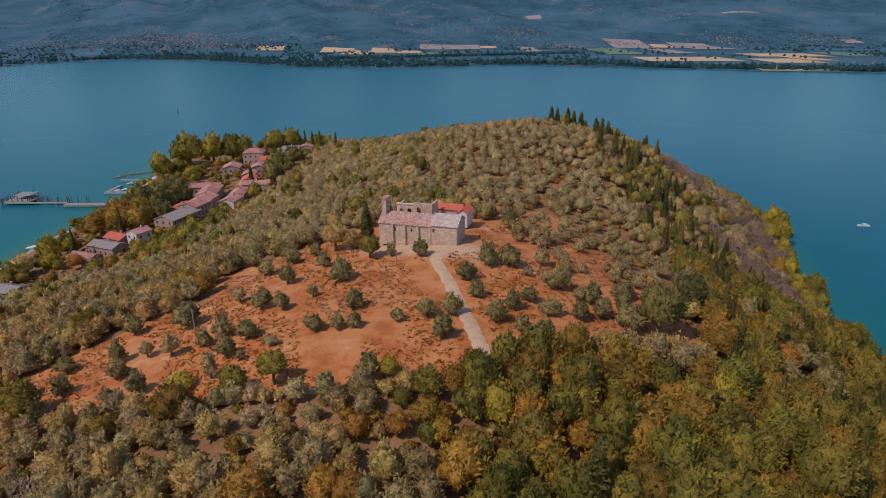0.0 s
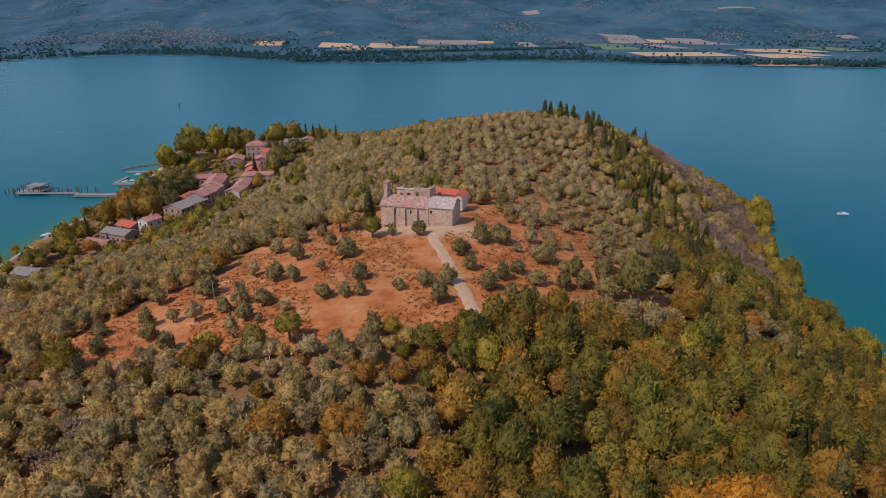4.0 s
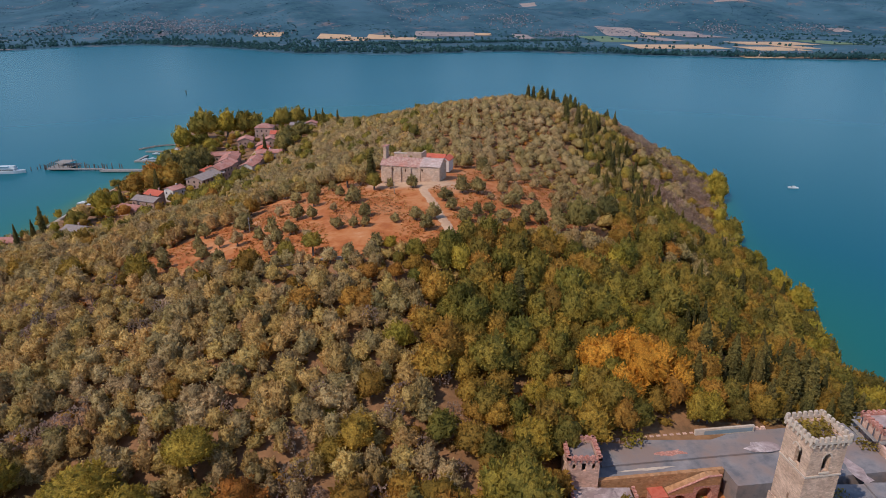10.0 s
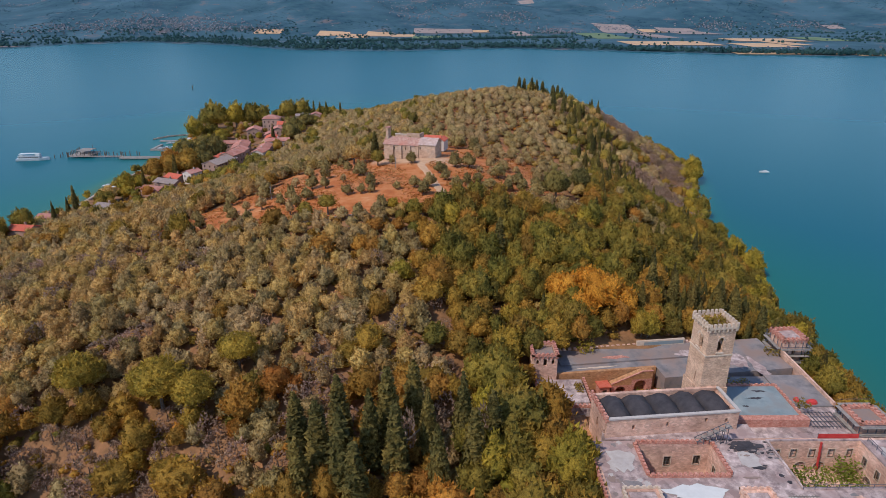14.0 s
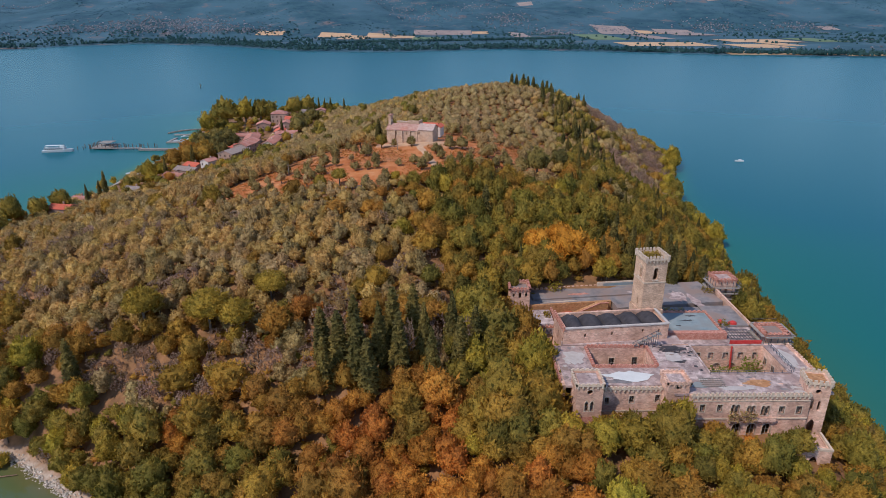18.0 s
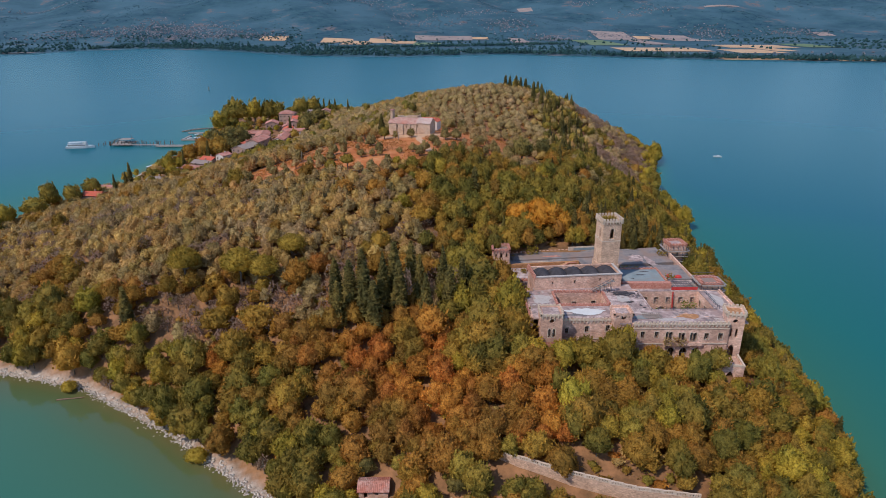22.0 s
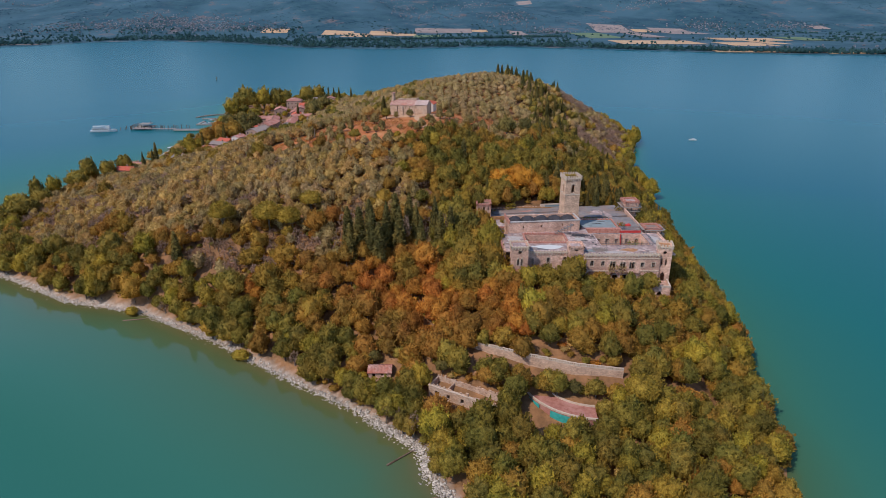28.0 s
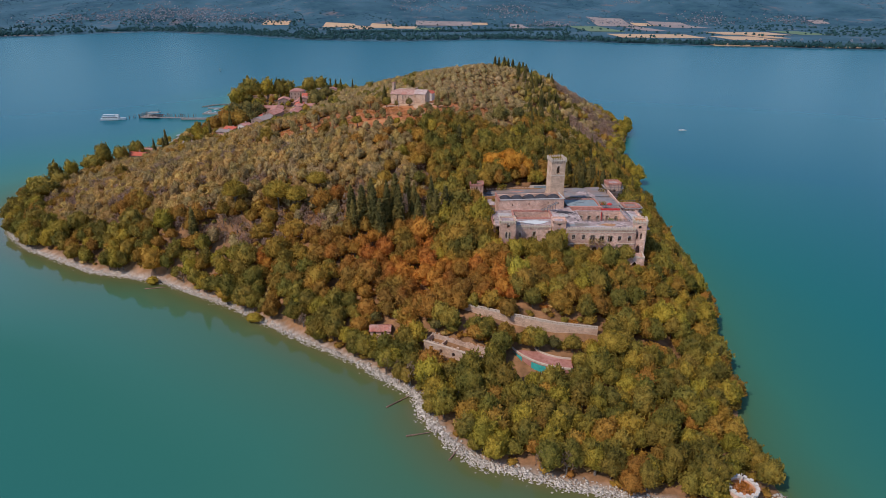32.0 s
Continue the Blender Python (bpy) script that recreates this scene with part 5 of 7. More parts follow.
# south-east turret, turned a little
se = base("corner_turret", 75.3, 221.2, 17, -12, label="square stone corner turret with white-tipped battlements and lancet windows", category="turret")


def spart(name, bm, mat, label=""):
    return part(name, bm, mat, se, label)


hs_s = [(2.4, 1.2, 13.6, 14.8, "o"), (1.7, 0.6, 9.4, 12.0, "p"), (3.1, 0.6, 9.4, 12.0, "p"), (2.4, 1.6, 2.2, 7.0, "p")]
spart("wall", tower_walls(-2.4, 2.4, -2.4, 2.4, -6, 16.2, 0.6, south=hs_s, west=[(2.0, 0.8, 9.4, 12.0, "p")]), M_STONE)
spart("battlement", ring(-2.4, 2.4, -2.4, 2.4, 16.2, h=0.6, tooth=0.6), M_TRIM)
spart("turret_roof", boxes((-1.8, 1.8, -1.8, 1.8, 15.9, 16.25)), M_ORANGE)
terrace = base("arched_terrace", 71.6, 214.2, 12, -8, label="small stone terrace on a pointed arch", category="terrace")
bm = bmesh.new()
wall_panel(bm, (-4, -3), (4, -3), -5, 9.8, 0.7, [(4.5, 2.2, 3.5, 8.2, "p")])
wall_panel(bm, (-4, 3), (-4, -2.3), -5, 9.8, 0.6)
wall_panel(bm, (4, -2.3), (4, 3), -5, 9.8, 0.6)
part("wall", bm, M_STONE, terrace)
part("deck", boxes((-3.4, 3.4, -2.3, 3, 9.2, 9.6)), M_STONE, terrace)
part("parapet", boxes((-4.1, 4.1, -3.1, -2.6, 9.803, 10.3), (3.6, 4.1, -2.6, 3, 9.803, 10.3)), M_TRIM, terrace)

# ---- chapel and bell tower ----
def chapel_walls(*a, **k):
    """Four walls, the north one lower than the rest."""
    bm = tower_walls(*a, **k)
    for v in bm.verts:
        if v.co.y > a[3] - a[6] - 0.01 and v.co.z > a[5] - 0.01 and a[0] + a[6] - 0.01 < v.co.x < a[1] - a[6] + 0.01:
            v.co.z -= 1.9
    return bm


chapel = base("chapel", 36.8, 247, 22, label="long castle chapel under a black roof membrane", category="chapel")


def hpart(name, bm, mat, label=""):
    return adopt(part(name, bm, mat, label=label), chapel)


hpart("wall", chapel_walls(23.2, 50.5, 241.4, 250.6, 20, 34.6, 0.7, south=[(12.5, 0.5, 32.2, 33.2, "r"), (20.5, 0.5, 32.6, 33.6, "r"), (24.8, 0.5, 32.2, 33.2, "r"), (5.5, 0.5, 32.0, 33.0, "r")], west=[(3.5, 0.9, 29.5, 31.8, "p"), (7.5, 0.9, 29.5, 31.8, "p")]), M_STONE)
hpart("coping", boxes((23.0, 50.7, 241.2, 241.9, 34.603, 34.9), (23.9, 50.7, 249.9, 250.8, 32.703, 33.05), (50.0, 50.7, 241.9, 249.9, 34.603, 34.9)), M_PALE)
bm = bmesh.new()
battlement(bm, (23.2, 250.6), (23.2, 241.4), 34.6, h=0.5, tooth=0.6, t=0.5)
hpart("battlement", bm, M_BRICK)
for k in range(5):  # five vaults
    x0, x1 = 24.0 + k * 5.25, 24.0 + (k + 1) * 5.25
    bm = bmesh.new()
    rows = []
    for v in range(9):
        y = 242.1 + (249.9 - 242.1) * v / 8
        s = math.sin(math.pi * (0.08 + 0.84 * v / 8)) ** 0.5
        rows.append([bm.verts.new((x0 + (x1 - x0) * u / 10, y, 33.1 + 2.1 * s * math.sin(math.pi * u / 10) ** 0.7 + 0.14 * math.sin(2.1 * y + u + 2 * k) + 0.10 * math.sin(1.3 * u + 3.1 * y))) for u in range(11)])
    for v in range(8):
        for u in range(10):
            bm.faces.new((rows[v][u], rows[v][u + 1], rows[v + 1][u + 1], rows[v + 1][u]))
    for f in bm.faces:
        f.smooth = True
    hpart("roof_vault", bm, M_MEMBRANE, "black membrane over a low vault")
chapel.matrix_world = Matrix.Translation((23.2, 241.4, 0)) @ Matrix.Rotation(radians(5.5), 4, "Z") @ Matrix.Translation((-23.2, -241.4, 0)) @ chapel.matrix_world
cpart("roof_slab", boxes((23.0, 53.3, 240.903, 245.5, 28.0, Z - 0.06)), M_SLAB)
tower = base("bell_tower", 48.3, 256, 24, label="tall square rubble bell tower with corbelled battlements", category="tower")


def tpart(name, bm, mat, label=""):
    return part(name, bm, mat, tower, label)


bell = [(3.5, 1.5, 18.9, 22.3, "a")]
tpart("wall", tower_walls(-3.5, 3.5, -3.5, 3.5, -6, 24.3, 0.8, south=bell, west=[*bell, (3.4, 0.5, 11, 13, "a")], east=bell, north=bell), M_TOWER)
tpart("plinth", boxes((-3.8, 3.8, -3.8, -3.503, -6, 10.0), (-3.8, -3.503, -3.503, 3.8, -6, 10.0), (3.503, 3.8, -3.503, 3.8, -6, 10.0)), M_TOWER)
for a, b in (((-3.5, -3.5), (3.5, -3.5)), ((-3.5, 3.5), (-3.5, -3.5))):
    bm = bmesh.new()
    u0, u1 = 2.75, 4.25
    al = ((b[0] - a[0]) / 7, (b[1] - a[1]) / 7)
    inw = (-al[1], al[0])
    out = (a[0] - inw[0] * 0.08, a[1] - inw[1] * 0.08)
    inner = arch_points(u0, u1, 22.3, "a")
    outer = [(3.5 + (p[0] - 3.5) * 1.35, 21.55 + (p[1] - 21.55) * 1.35) for p in inner]
    for j in range(len(inner) - 1):
        prism(bm, [inner[j], inner[j + 1], outer[j + 1], outer[j]], out, al, inw, 0.2)
    tpart("window_arch", bm, M_TRIM)
    bm = bmesh.new()
    prism(bm, [(2.5, 18.6), (4.5, 18.6), (4.5, 18.9), (2.5, 18.9)], (a[0] - inw[0] * 0.2, a[1] - inw[1] * 0.2), al, inw, 0.3)
    tpart("window_sill", bm, M_TRIM)
tpart("string_course", boxes((-3.65, 3.65, -3.65, -3.503, 18.0, 18.3), (-3.65, -3.503, -3.503, 3.65, 18.0, 18.3), (3.503, 3.65, -3.503, 3.65, 18.0, 18.3)), M_TRIM)
tpart("battlement", ring(-3.5, 3.5, -3.5, 3.5, 24.6, h=0.75, tooth=0.6, gap=0.42, proud=0.45, t=0.45), M_TRIM)
tpart("top_floor", boxes((-2.7, 2.7, -2.7, 2.7, 23.8, 24.2)), M_SLAB)


def weeds(name, x, y, z, w, d, h, n, label, mat=M_WEED):
    p = np.c_[rng.uniform(-w / 2, w / 2, n), rng.uniform(-d / 2, d / 2, n), rng.uniform(0, h, n)]
    v = clumps(p, np.tile((0.0, 0.0, 1.0), (n, 1)) + rng.normal(size=(n, 3)) * 0.5, rng.uniform(0.3, 0.7, n))
    v += (x, y, z)
    tagged(tint(raw_mesh(name, v, quads_of(v), mat), np.tile((0.5, 0, 0.5, 1), (len(v), 1))), label, "weeds", kind="stuff")


tower.scale = (0.86, 0.86, 1.0)
tower.rotation_euler = (0, 0, radians(8))
weeds("tower_weeds", 48.3, 256, 48.2, 4.5, 4.5, 1.1, 420, "dry weeds on the tower top")
weeds("court_weeds", 63.8, 233.5, 23.8, 17, 12, 1.5, 1500, "green weeds filling the castle court", M_GRASS)
weeds("court_bush", 69.5, 237, 23.8, 4.4, 3.8, 4.6, 320, "dark green bush in the castle court", M_GRASS)
weeds("balcony_ivy", 58.5, 217.6, 24.4, 6.0, 1.0, 2.6, 240, "grey-green plants on the castle balcony", M_OLIVE_GREY)
weeds("terrace_weeds", 59, 263.6, 28.2, 7, 3, 0.8, 160, "dry weeds on the terrace")
weeds("terrace_weeds", 69, 253.4, 29.2, 2.6, 3.4, 1.2, 90, "dry weeds on the terrace")
weeds("terrace_weeds", 22.5, 262.5, 27.6, 1.6, 3.6, 1.1, 90, "dry weeds on the west terrace")
weeds("terrace_weeds", 74.5, 277, 28.2, 3.2, 3.0, 1.2, 110, "dry weeds on the terrace")
weeds("yard_weeds", 41, 265, 22.8, 7, 4, 2.2, 320, "green weeds in the walled yard", M_GRASS)
weeds("terrace_bush", 27.5, 277.6, 28.0, 4.2, 3, 3.4, 260, "yellow-green bush on the terrace", M_LIME)

# ---- terraces north of the chapel ----
north = base("north_terrace", 50, 268, 22, label="grey felted castle terraces with low brick parapets", category="terrace")


def npart(name, bm, mat, label=""):
    return adopt(part(name, bm, mat, label=label), north)


npart("slab", boxes((18.5, 78, 271.8, 281.5, 18, 28.0), (45.2, 78, 266.8, 271.797, 18, 28.0)), M_GREYSLAB)
npart("upper_slab", boxes((22, 60, 274.6, 281.2, 28.003, 28.45)), M_GREYSLAB)
npart("yard_wall", boxes((20.0, 44.9, 271.0, 271.797, 18, 28.3)), M_ORANGE, "ochre yard wall")
npart("yard_floor", boxes((24.2, 45.2, 249.0, 271.0, 19, 22.8)), M_EARTH)
npart("west_slab", boxes((12.6, 24.0, 255.5, 266.797, 18, 27.3), (12.6, 17.4, 266.797, 268, 18, 27.3)), M_SLAB)
npart("west_slab_step", boxes((18.5, 23.9, 257.0, 262.6, 27.303, 27.75)), M_SLAB)
bm = bmesh.new()
battlement(bm, (12.6, 267), (12.6, 255.5), 27.5, h=0.35, corbels=False, proud=0.05, t=0.6)
battlement(bm, (12.6, 255.5), (24.0, 255.5), 27.5, h=0.35, corbels=False, proud=0.05, t=0.6)
npart("brick_parapet", bm, M_BRICK, "red brick parapet of the west terrace")
bm = bmesh.new()
battlement(bm, (24.1, 266), (24.1, 253.4), 28.0, h=0.3, corbels=False, proud=0.05, t=0.5)
npart("brick_parapet", bm, M_BRICK)
bm = bmesh.new()
wall_panel(bm, (77.2, 254.5), (77.2, 277), 22, 29.2, 0.5)
npart("east_parapet", bm, M_STONE)
bm = bmesh.new()
battlement(bm, (60, 281.5), (18.5, 281.5), 28.2, h=0.5, tooth=0.8, gap=0.6, corbels=False, proud=0.05, t=0.5)
npart("north_parapet", bm, M_STONE)
npart("graffiti_wall", boxes((44, 57, 280.6, 281.1, 28.453, 30.0)), M_TRIM, "pale wall with faded bluish paint")
npart("faded_paint", boxes((46, 56.6, 280.56, 280.597, 28.7, 29.6)), M_BLUESLAB)
npart("pool_slab", boxes((53.4, 67.4, 249.2, 261.6, 22, 29.0)), M_BLUESLAB, "blue-grey roof with dark stains")
npart("east_slab", boxes((67.4, 77.0, 254.5, 266.7, 18, 28.4), (53.4, 67.4, 261.603, 266.7, 18, 28.0)), M_GREYSLAB)
npart("south_slab", boxes((53.4, 79.0, 241.7, 249.19, 18, 28.0), (67.4, 77.0, 249.19, 254.49, 18, 28.0)), M_SLAB)
bm = bmesh.new()
battlement(bm, (53.4, 249.2), (67.4, 249.2), 29.0, h=0.25, tooth=0.7, gap=0.5, corbels=False, proud=0.03, t=0.5)
battlement(bm, (67.4, 249.2), (67.4, 261.6), 29.0, h=0.25, tooth=0.7, gap=0.5, corbels=False, proud=0.03, t=0.5)
battlement(bm, (67.4, 261.6), (53.4, 261.6), 29.0, h=0.25, tooth=0.7, gap=0.5, corbels=False, proud=0.03, t=0.5)
npart("brick_parapet", bm, M_BRICK)
npart("brick_wall", boxes((52.0, 67.6, 247.6, 249.15, 28.003, 29.9)), M_BRICK, "red brick wall below the blue-grey roof")
for x, y, w, d, sd in ((60.5, 256.5, 3.2, 0.9, 1), (62.5, 259.2, 2.6, 0.7, 2), (57.0, 253.6, 1.4, 0.5, 3)):
    patch("stain", M_MEMBRANE, north, x, y, 29.004, w, d, sd, rough=0.5, thick=0.02)
for x, y, w, d, sd, mt in ((37, 276.5, 6, 1.6, 4, M_BRICK), (66, 272, 5, 7, 5, M_SLAB), (70, 268, 2.5, 9, 6, M_SLAB), (31, 273.2, 10, 0.7, 7, M_TRIM), (56, 276, 9, 3, 8, M_SLAB)):
    patch("worn_patch", mt, north, x, y, 28.004 if y < 274.6 or x > 61 else 28.454, w, d, sd, rough=0.4, thick=0.03)
stair = base("arched_stair", 36.5, 270, 22.8, label="red brick stair on two arches in the yard", category="stair")
bm = bmesh.new()
wall_panel(bm, (33.0, 269.0), (38.0, 269.0), 22.8, 25.2, 1.6, [(2.4, 2.8, 22.8, 24.9, "a")])
wall_panel(bm, (38.0, 269.0), (43.2, 269.0), 22.8, 26.6, 1.6, [(2.3, 3.2, 22.8, 26.2, "a")])
adopt(part("arches", bm, M_BRICK), stair)
bm = bmesh.new()
prism(bm, [(0, 25.2), (5, 25.2), (5, 26.6), (10.2, 26.6), (10.2, 28.6), (7.6, 28.6), (0, 25.6)], (33.0, 269.0), (1, 0), (0, 1), 1.6)
adopt(part("ramp", bm, M_ORANGE), stair)
bm = bmesh.new()
prism(bm, [(0, 25.75), (0, 25.6), (7.6, 28.6), (10.3, 28.6), (10.3, 28.8), (7.5, 28.8)], (33.0, 268.9), (1, 0), (0, 1), 0.35)
adopt(part("coping", bm, M_BRICK), stair)
hut = base("brick_hut", 31, 269.5, 22.8, label="small red-roofed brick lean-to in the yard", category="hut")
bm = bmesh.new()
wall_panel(bm, (29.9, 268.4), (32.4, 268.4), 22.8, 25.4, 0.3, [(1.3, 1.1, 22.9, 24.6, "r")])
wall_panel(bm, (29.9, 270.9), (29.9, 268.7), 22.8, 25.4, 0.3)
wall_panel(bm, (32.4, 268.7), (32.4, 270.9), 22.8, 25.4, 0.3)
adopt(part("wall", bm, M_BRICK), hut)
adopt(part("roof", boxes((29.6, 32.7, 268.1, 270.9, 25.403, 25.7)), M_NEWTILE), hut)
turn = Matrix.Translation((48.3, 256, 0)) @ Matrix.Rotation(radians(7), 4, "Z") @ Matrix.Translation((-48.3, -256, 0))
for ob in (stair, hut):
    ob.matrix_world = turn @ ob.matrix_world
for ob in north.children:
    if ob.name.split(".")[0] in ("slab", "upper_slab", "yard_wall", "north_parapet", "graffiti_wall", "faded_paint", "worn_patch"):
        ob.matrix_local = north.matrix_world.inverted() @ turn @ north.matrix_world @ ob.matrix_local
npart("ochre_yard", boxes((14.6, 22.6, 242.2, 255.3, 17, 25.6)), M_ORANGE, "low ochre ruined yard beside the chapel")
npart("ochre_wall", boxes((14.6, 15.2, 242.2, 255.3, 25.603, 26.8), (15.2, 22.6, 242.2, 242.7, 25.603, 27.2)), M_ORANGE)
# north-west, north-east and east turrets
nw = base("brick_turret", 15.2, 269.8, 22, label="small stone turret with a red brick crown", category="turret", group="brick-topped turrets")
hs = [(2.9, 0.8, 9.0, 10.8, "r"), (1.1, 0.6, 9.4, 10.6, "a"), (4.7, 0.6, 9.4, 10.6, "a")]
part("wall", tower_walls(-2.9, 2.9, -2.9, 2.9, -2, 11.6, 0.5, south=hs, west=hs), M_STONE, nw)
part("battlement", ring(-2.9, 2.9, -2.9, 2.9, 11.8, h=0.3, t=0.7), M_BRICK, nw, "red brick battlement")
part("recess", boxes((-2.3, 2.3, -2.3, 2.3, 10.9, 11.2)), M_GREYSLAB, nw)
for nm, x, y, z, rz in (("ne", 80.2, 280.6, 22, 4), ("e", 79.4, 248.2, 21, 2)):
    t = base("brick_turret", x, y, z, rz, label="scaffolded turret with a red brick crown", category="turret", group="brick-topped turrets")
    part("wall", tower_walls(-3.0, 3.0, -3.0, 3.0, -6, 9.4, 0.5, south=[(3.0, 0.9, 5, 7, "r")]), M_STONE, t)
    part("battlement", ring(-3.0, 3.0, -3.0, 3.0, 9.5, h=0.3, t=0.9), M_BRICK, t, "red brick battlement")
    part("recess", boxes((-2.4, 2.4, -2.4, 2.4, 9.0, 9.35)), M_SLAB if nm == "ne" else M_GREYSLAB, t)
scaffold("scaffold", 76.6, 83.9, 277.0, 284.3, 18.0, 31.2, "grey steel scaffold with plank decks round a turret")
scaffold("scaffold", 75.9, 83.0, 244.6, 251.8, 19.0, 30.4, "grey steel scaffold with plank decks round a turret")
# roof litter
for x, y, w, d, sd, mt, nm, lb in ((35.5, 226.3, 10, 4.0, 11, M_WHITE, "white_sheet", "white sheet on the roof"), (49.5, 238.6, 7.5, 2.6, 12, M_MEMBRANE, "torn_felt", "torn dark roof felt"), (53.5, 223.5, 5, 2.6, 13, M_GREYSLAB, "felt_patch", ""),
        (50.0, 222.6, 4, 2.2, 14, M_BLUESLAB, "felt_patch", ""), (49.5, 232.5, 2.2, 0.8, 15, M_MEMBRANE, "stain", ""), (47, 230, 3, 0.6, 16, M_GREYSLAB, "stain", ""), (24.5, 235, 5, 6, 17, M_PALE, "pale_patch", ""),
        (25, 228, 4, 3, 18, M_GREYSLAB, "stain", ""), (48.5, 235, 4, 5, 19, M_PALE, "pale_patch", ""), (33, 224.4, 9, 1.6, 20, M_GREYSLAB, "felt_patch", ""), (64, 223.5, 6, 3, 21, M_ORANGE, "worn_patch", ""),
        (58, 221.5, 7, 1.6, 22, M_PALE, "pale_patch", ""), (76, 234, 3, 9, 23, M_PALE, "pale_patch", ""), (52.6, 230.5, 0.9, 0.9, 24, M_MEMBRANE, "stain", ""), (53.2, 228.8, 0.8, 0.9, 25, M_MEMBRANE, "stain", "")):
    patch(nm, mt, castle, x, y, Z + 0.004 + 0.006 * (25 - sd), w, d, sd, lb, rough=0.32)
for k in range(9):
    cpart("batten", boxes((51.4 + k * 0.55, 51.5 + k * 0.55, 221.8, 225.6, Z + 0.05, Z + 0.14)), M_WOOD)
for k in range(5):
    cpart("batten", boxes((51.0, 56.4, 222.0 + k * 0.8, 222.1 + k * 0.8, Z + 0.14, Z + 0.22)), M_WOOD)
rnd = random.Random(77)
for k in range(70):
    x, y, a, w = rnd.gauss(50.5, 2.4), rnd.gauss(237.6, 1.1), rnd.uniform(-0.3, 0.3), rnd.uniform(0.35, 1.1)
    x, y = min(max(x, 44.5), 54.0), min(max(y, 231), 240.2)
    patch("felt_scrap", M_MEMBRANE if k % 3 else M_GREYSLAB, castle, x, y, Z + 0.0127 + 0.002 * k, w, w * 0.45, 200 + k, rough=0.25, thick=0.03)
for k in range(26):
    x, y, w = rnd.uniform(45, 78), rnd.uniform(219.8, 226.6), rnd.uniform(0.4, 1.6)
    patch("roof_stain", (M_GREYSLAB, M_PALE, M_STONE)[k % 3], castle, x, y, Z + 0.0127 + 0.002 * k, w * 1.6, w * 0.7, 300 + k, rough=0.4, thick=0.01)
for k in range(18):
    x, y, w = rnd.uniform(20.8, 27.8), rnd.uniform(226, 240), rnd.uniform(0.4, 1.5)
    patch("roof_stain", (M_PALE, M_GREYSLAB)[k % 2], castle, x, y, Z + 0.0127 + 0.002 * k, w, w * 1.2, 340 + k, rough=0.4, thick=0.01)
frame_stair = base("scaffold_stair", 43.5, 240.3, Z, label="leaning grey steel scaffold stair against the chapel", category="scaffold")
for k in range(6):
    adopt(part("pole", boxes((40.6 + k * 1.1, 40.72 + k * 1.1, 240.5, 240.62, Z, Z + 0.7 + k * 0.62)), M_IRON), frame_stair)
    adopt(part("pole", boxes((40.6 + k * 1.1, 40.72 + k * 1.1, 239.2, 239.32, Z, Z + 0.7 + k * 0.62)), M_IRON), frame_stair)
    adopt(part("tread", boxes((40.4 + k * 1.1, 41.5 + k * 1.1, 239.2, 240.6, Z + 0.5 + k * 0.62, Z + 0.58 + k * 0.62)), M_WOOD), frame_stair)
for s in (0, 1):
    bm = bmesh.new()
    prism(bm, [(0, 0.6), (6.2, 4.2), (6.2, 4.32), (0, 0.72)], (40.4, 239.2 + 1.3 * s), (1, 0), (0, 1), 0.1)
    ob = adopt(part("rail", bm, M_IRON), frame_stair)
    ob.location.z += Z
chute = base("debris_chute", 65.2, 239.8, Z, label="red plastic debris chute hanging into the court", category="chute")
for k in range(8):
    adopt(part("tube", boxes((65.0 + 0.06 * k, 65.3 + 0.06 * k, 239.5, 239.8, 29.6 - k * 0.95, 30.5 - k * 0.95)), M_RED), chute)
fence = base("red_barrier", 68, 240.9, Z, label="red mesh barrier on the roof edge", category="barrier")
adopt(part("mesh", boxes((65.0, 73.0, 240.75, 240.85, Z + 0.1, Z + 1.1)), M_RED), fence)
for k in range(5):
    adopt(part("post", boxes((65.0 + k * 1.95, 65.1 + k * 1.95, 240.86, 240.96, Z - 0.4, Z + 1.2)), M_IRON), fence)
for x, y, w in ((69.6, 256.4, 1.1), (72.6, 255.6, 2.6)):
    tarp = base("red_tarpaulin", x, y, 28.4, label="heap of red plastic mesh on the terrace", category="tarpaulin")
    bm = bmesh.new()
    bmesh.ops.create_icosphere(bm, subdivisions=2, radius=1.0)
    for v in bm.verts:
        v.co = Vector((v.co.x * w / 2, v.co.y * 0.8, max(v.co.z, 0) * 1.0)) * (1 + 0.25 * noise.noise(v.co * 2.3))
    part("heap", bm, M_RED, tarp)
for k, (x0, x1, y0, y1) in enumerate(((54.5, 73.2, 227.0, 227.06), (74.3, 74.36, 228, 240))):
    rail = base("roof_railing", x0, y0, Z, label="thin steel scaffold railing along the roof edge", category="railing", group="roof railings")
    for h in (0.55, 1.05):
        adopt(part("rail", boxes((x0, x1, y0, y1, Z + h, Z + h + 0.06)), M_IRON), rail)
    n = 9
    for j in range(n + 1):
        x, y = x0 + (x1 - x0) * j / n, y0 + (y1 - y0) * j / n
        adopt(part("post", boxes((x - 0.04, x + 0.04, y - 0.04, y + 0.04, Z + 0.004, Z + 1.15)), M_IRON), rail)
ground_frames = base("steel_frames", 72, 249.5, 28, label="stack of grey steel frames on the terrace", category="frames")
for k in range(9):
    adopt(part("bar", boxes((68.4 + k * 0.8, 68.5 + k * 0.8, 247.0, 252.6, 28.1, 28.2 + 0.05 * (k % 3))), M_IRON), ground_frames)
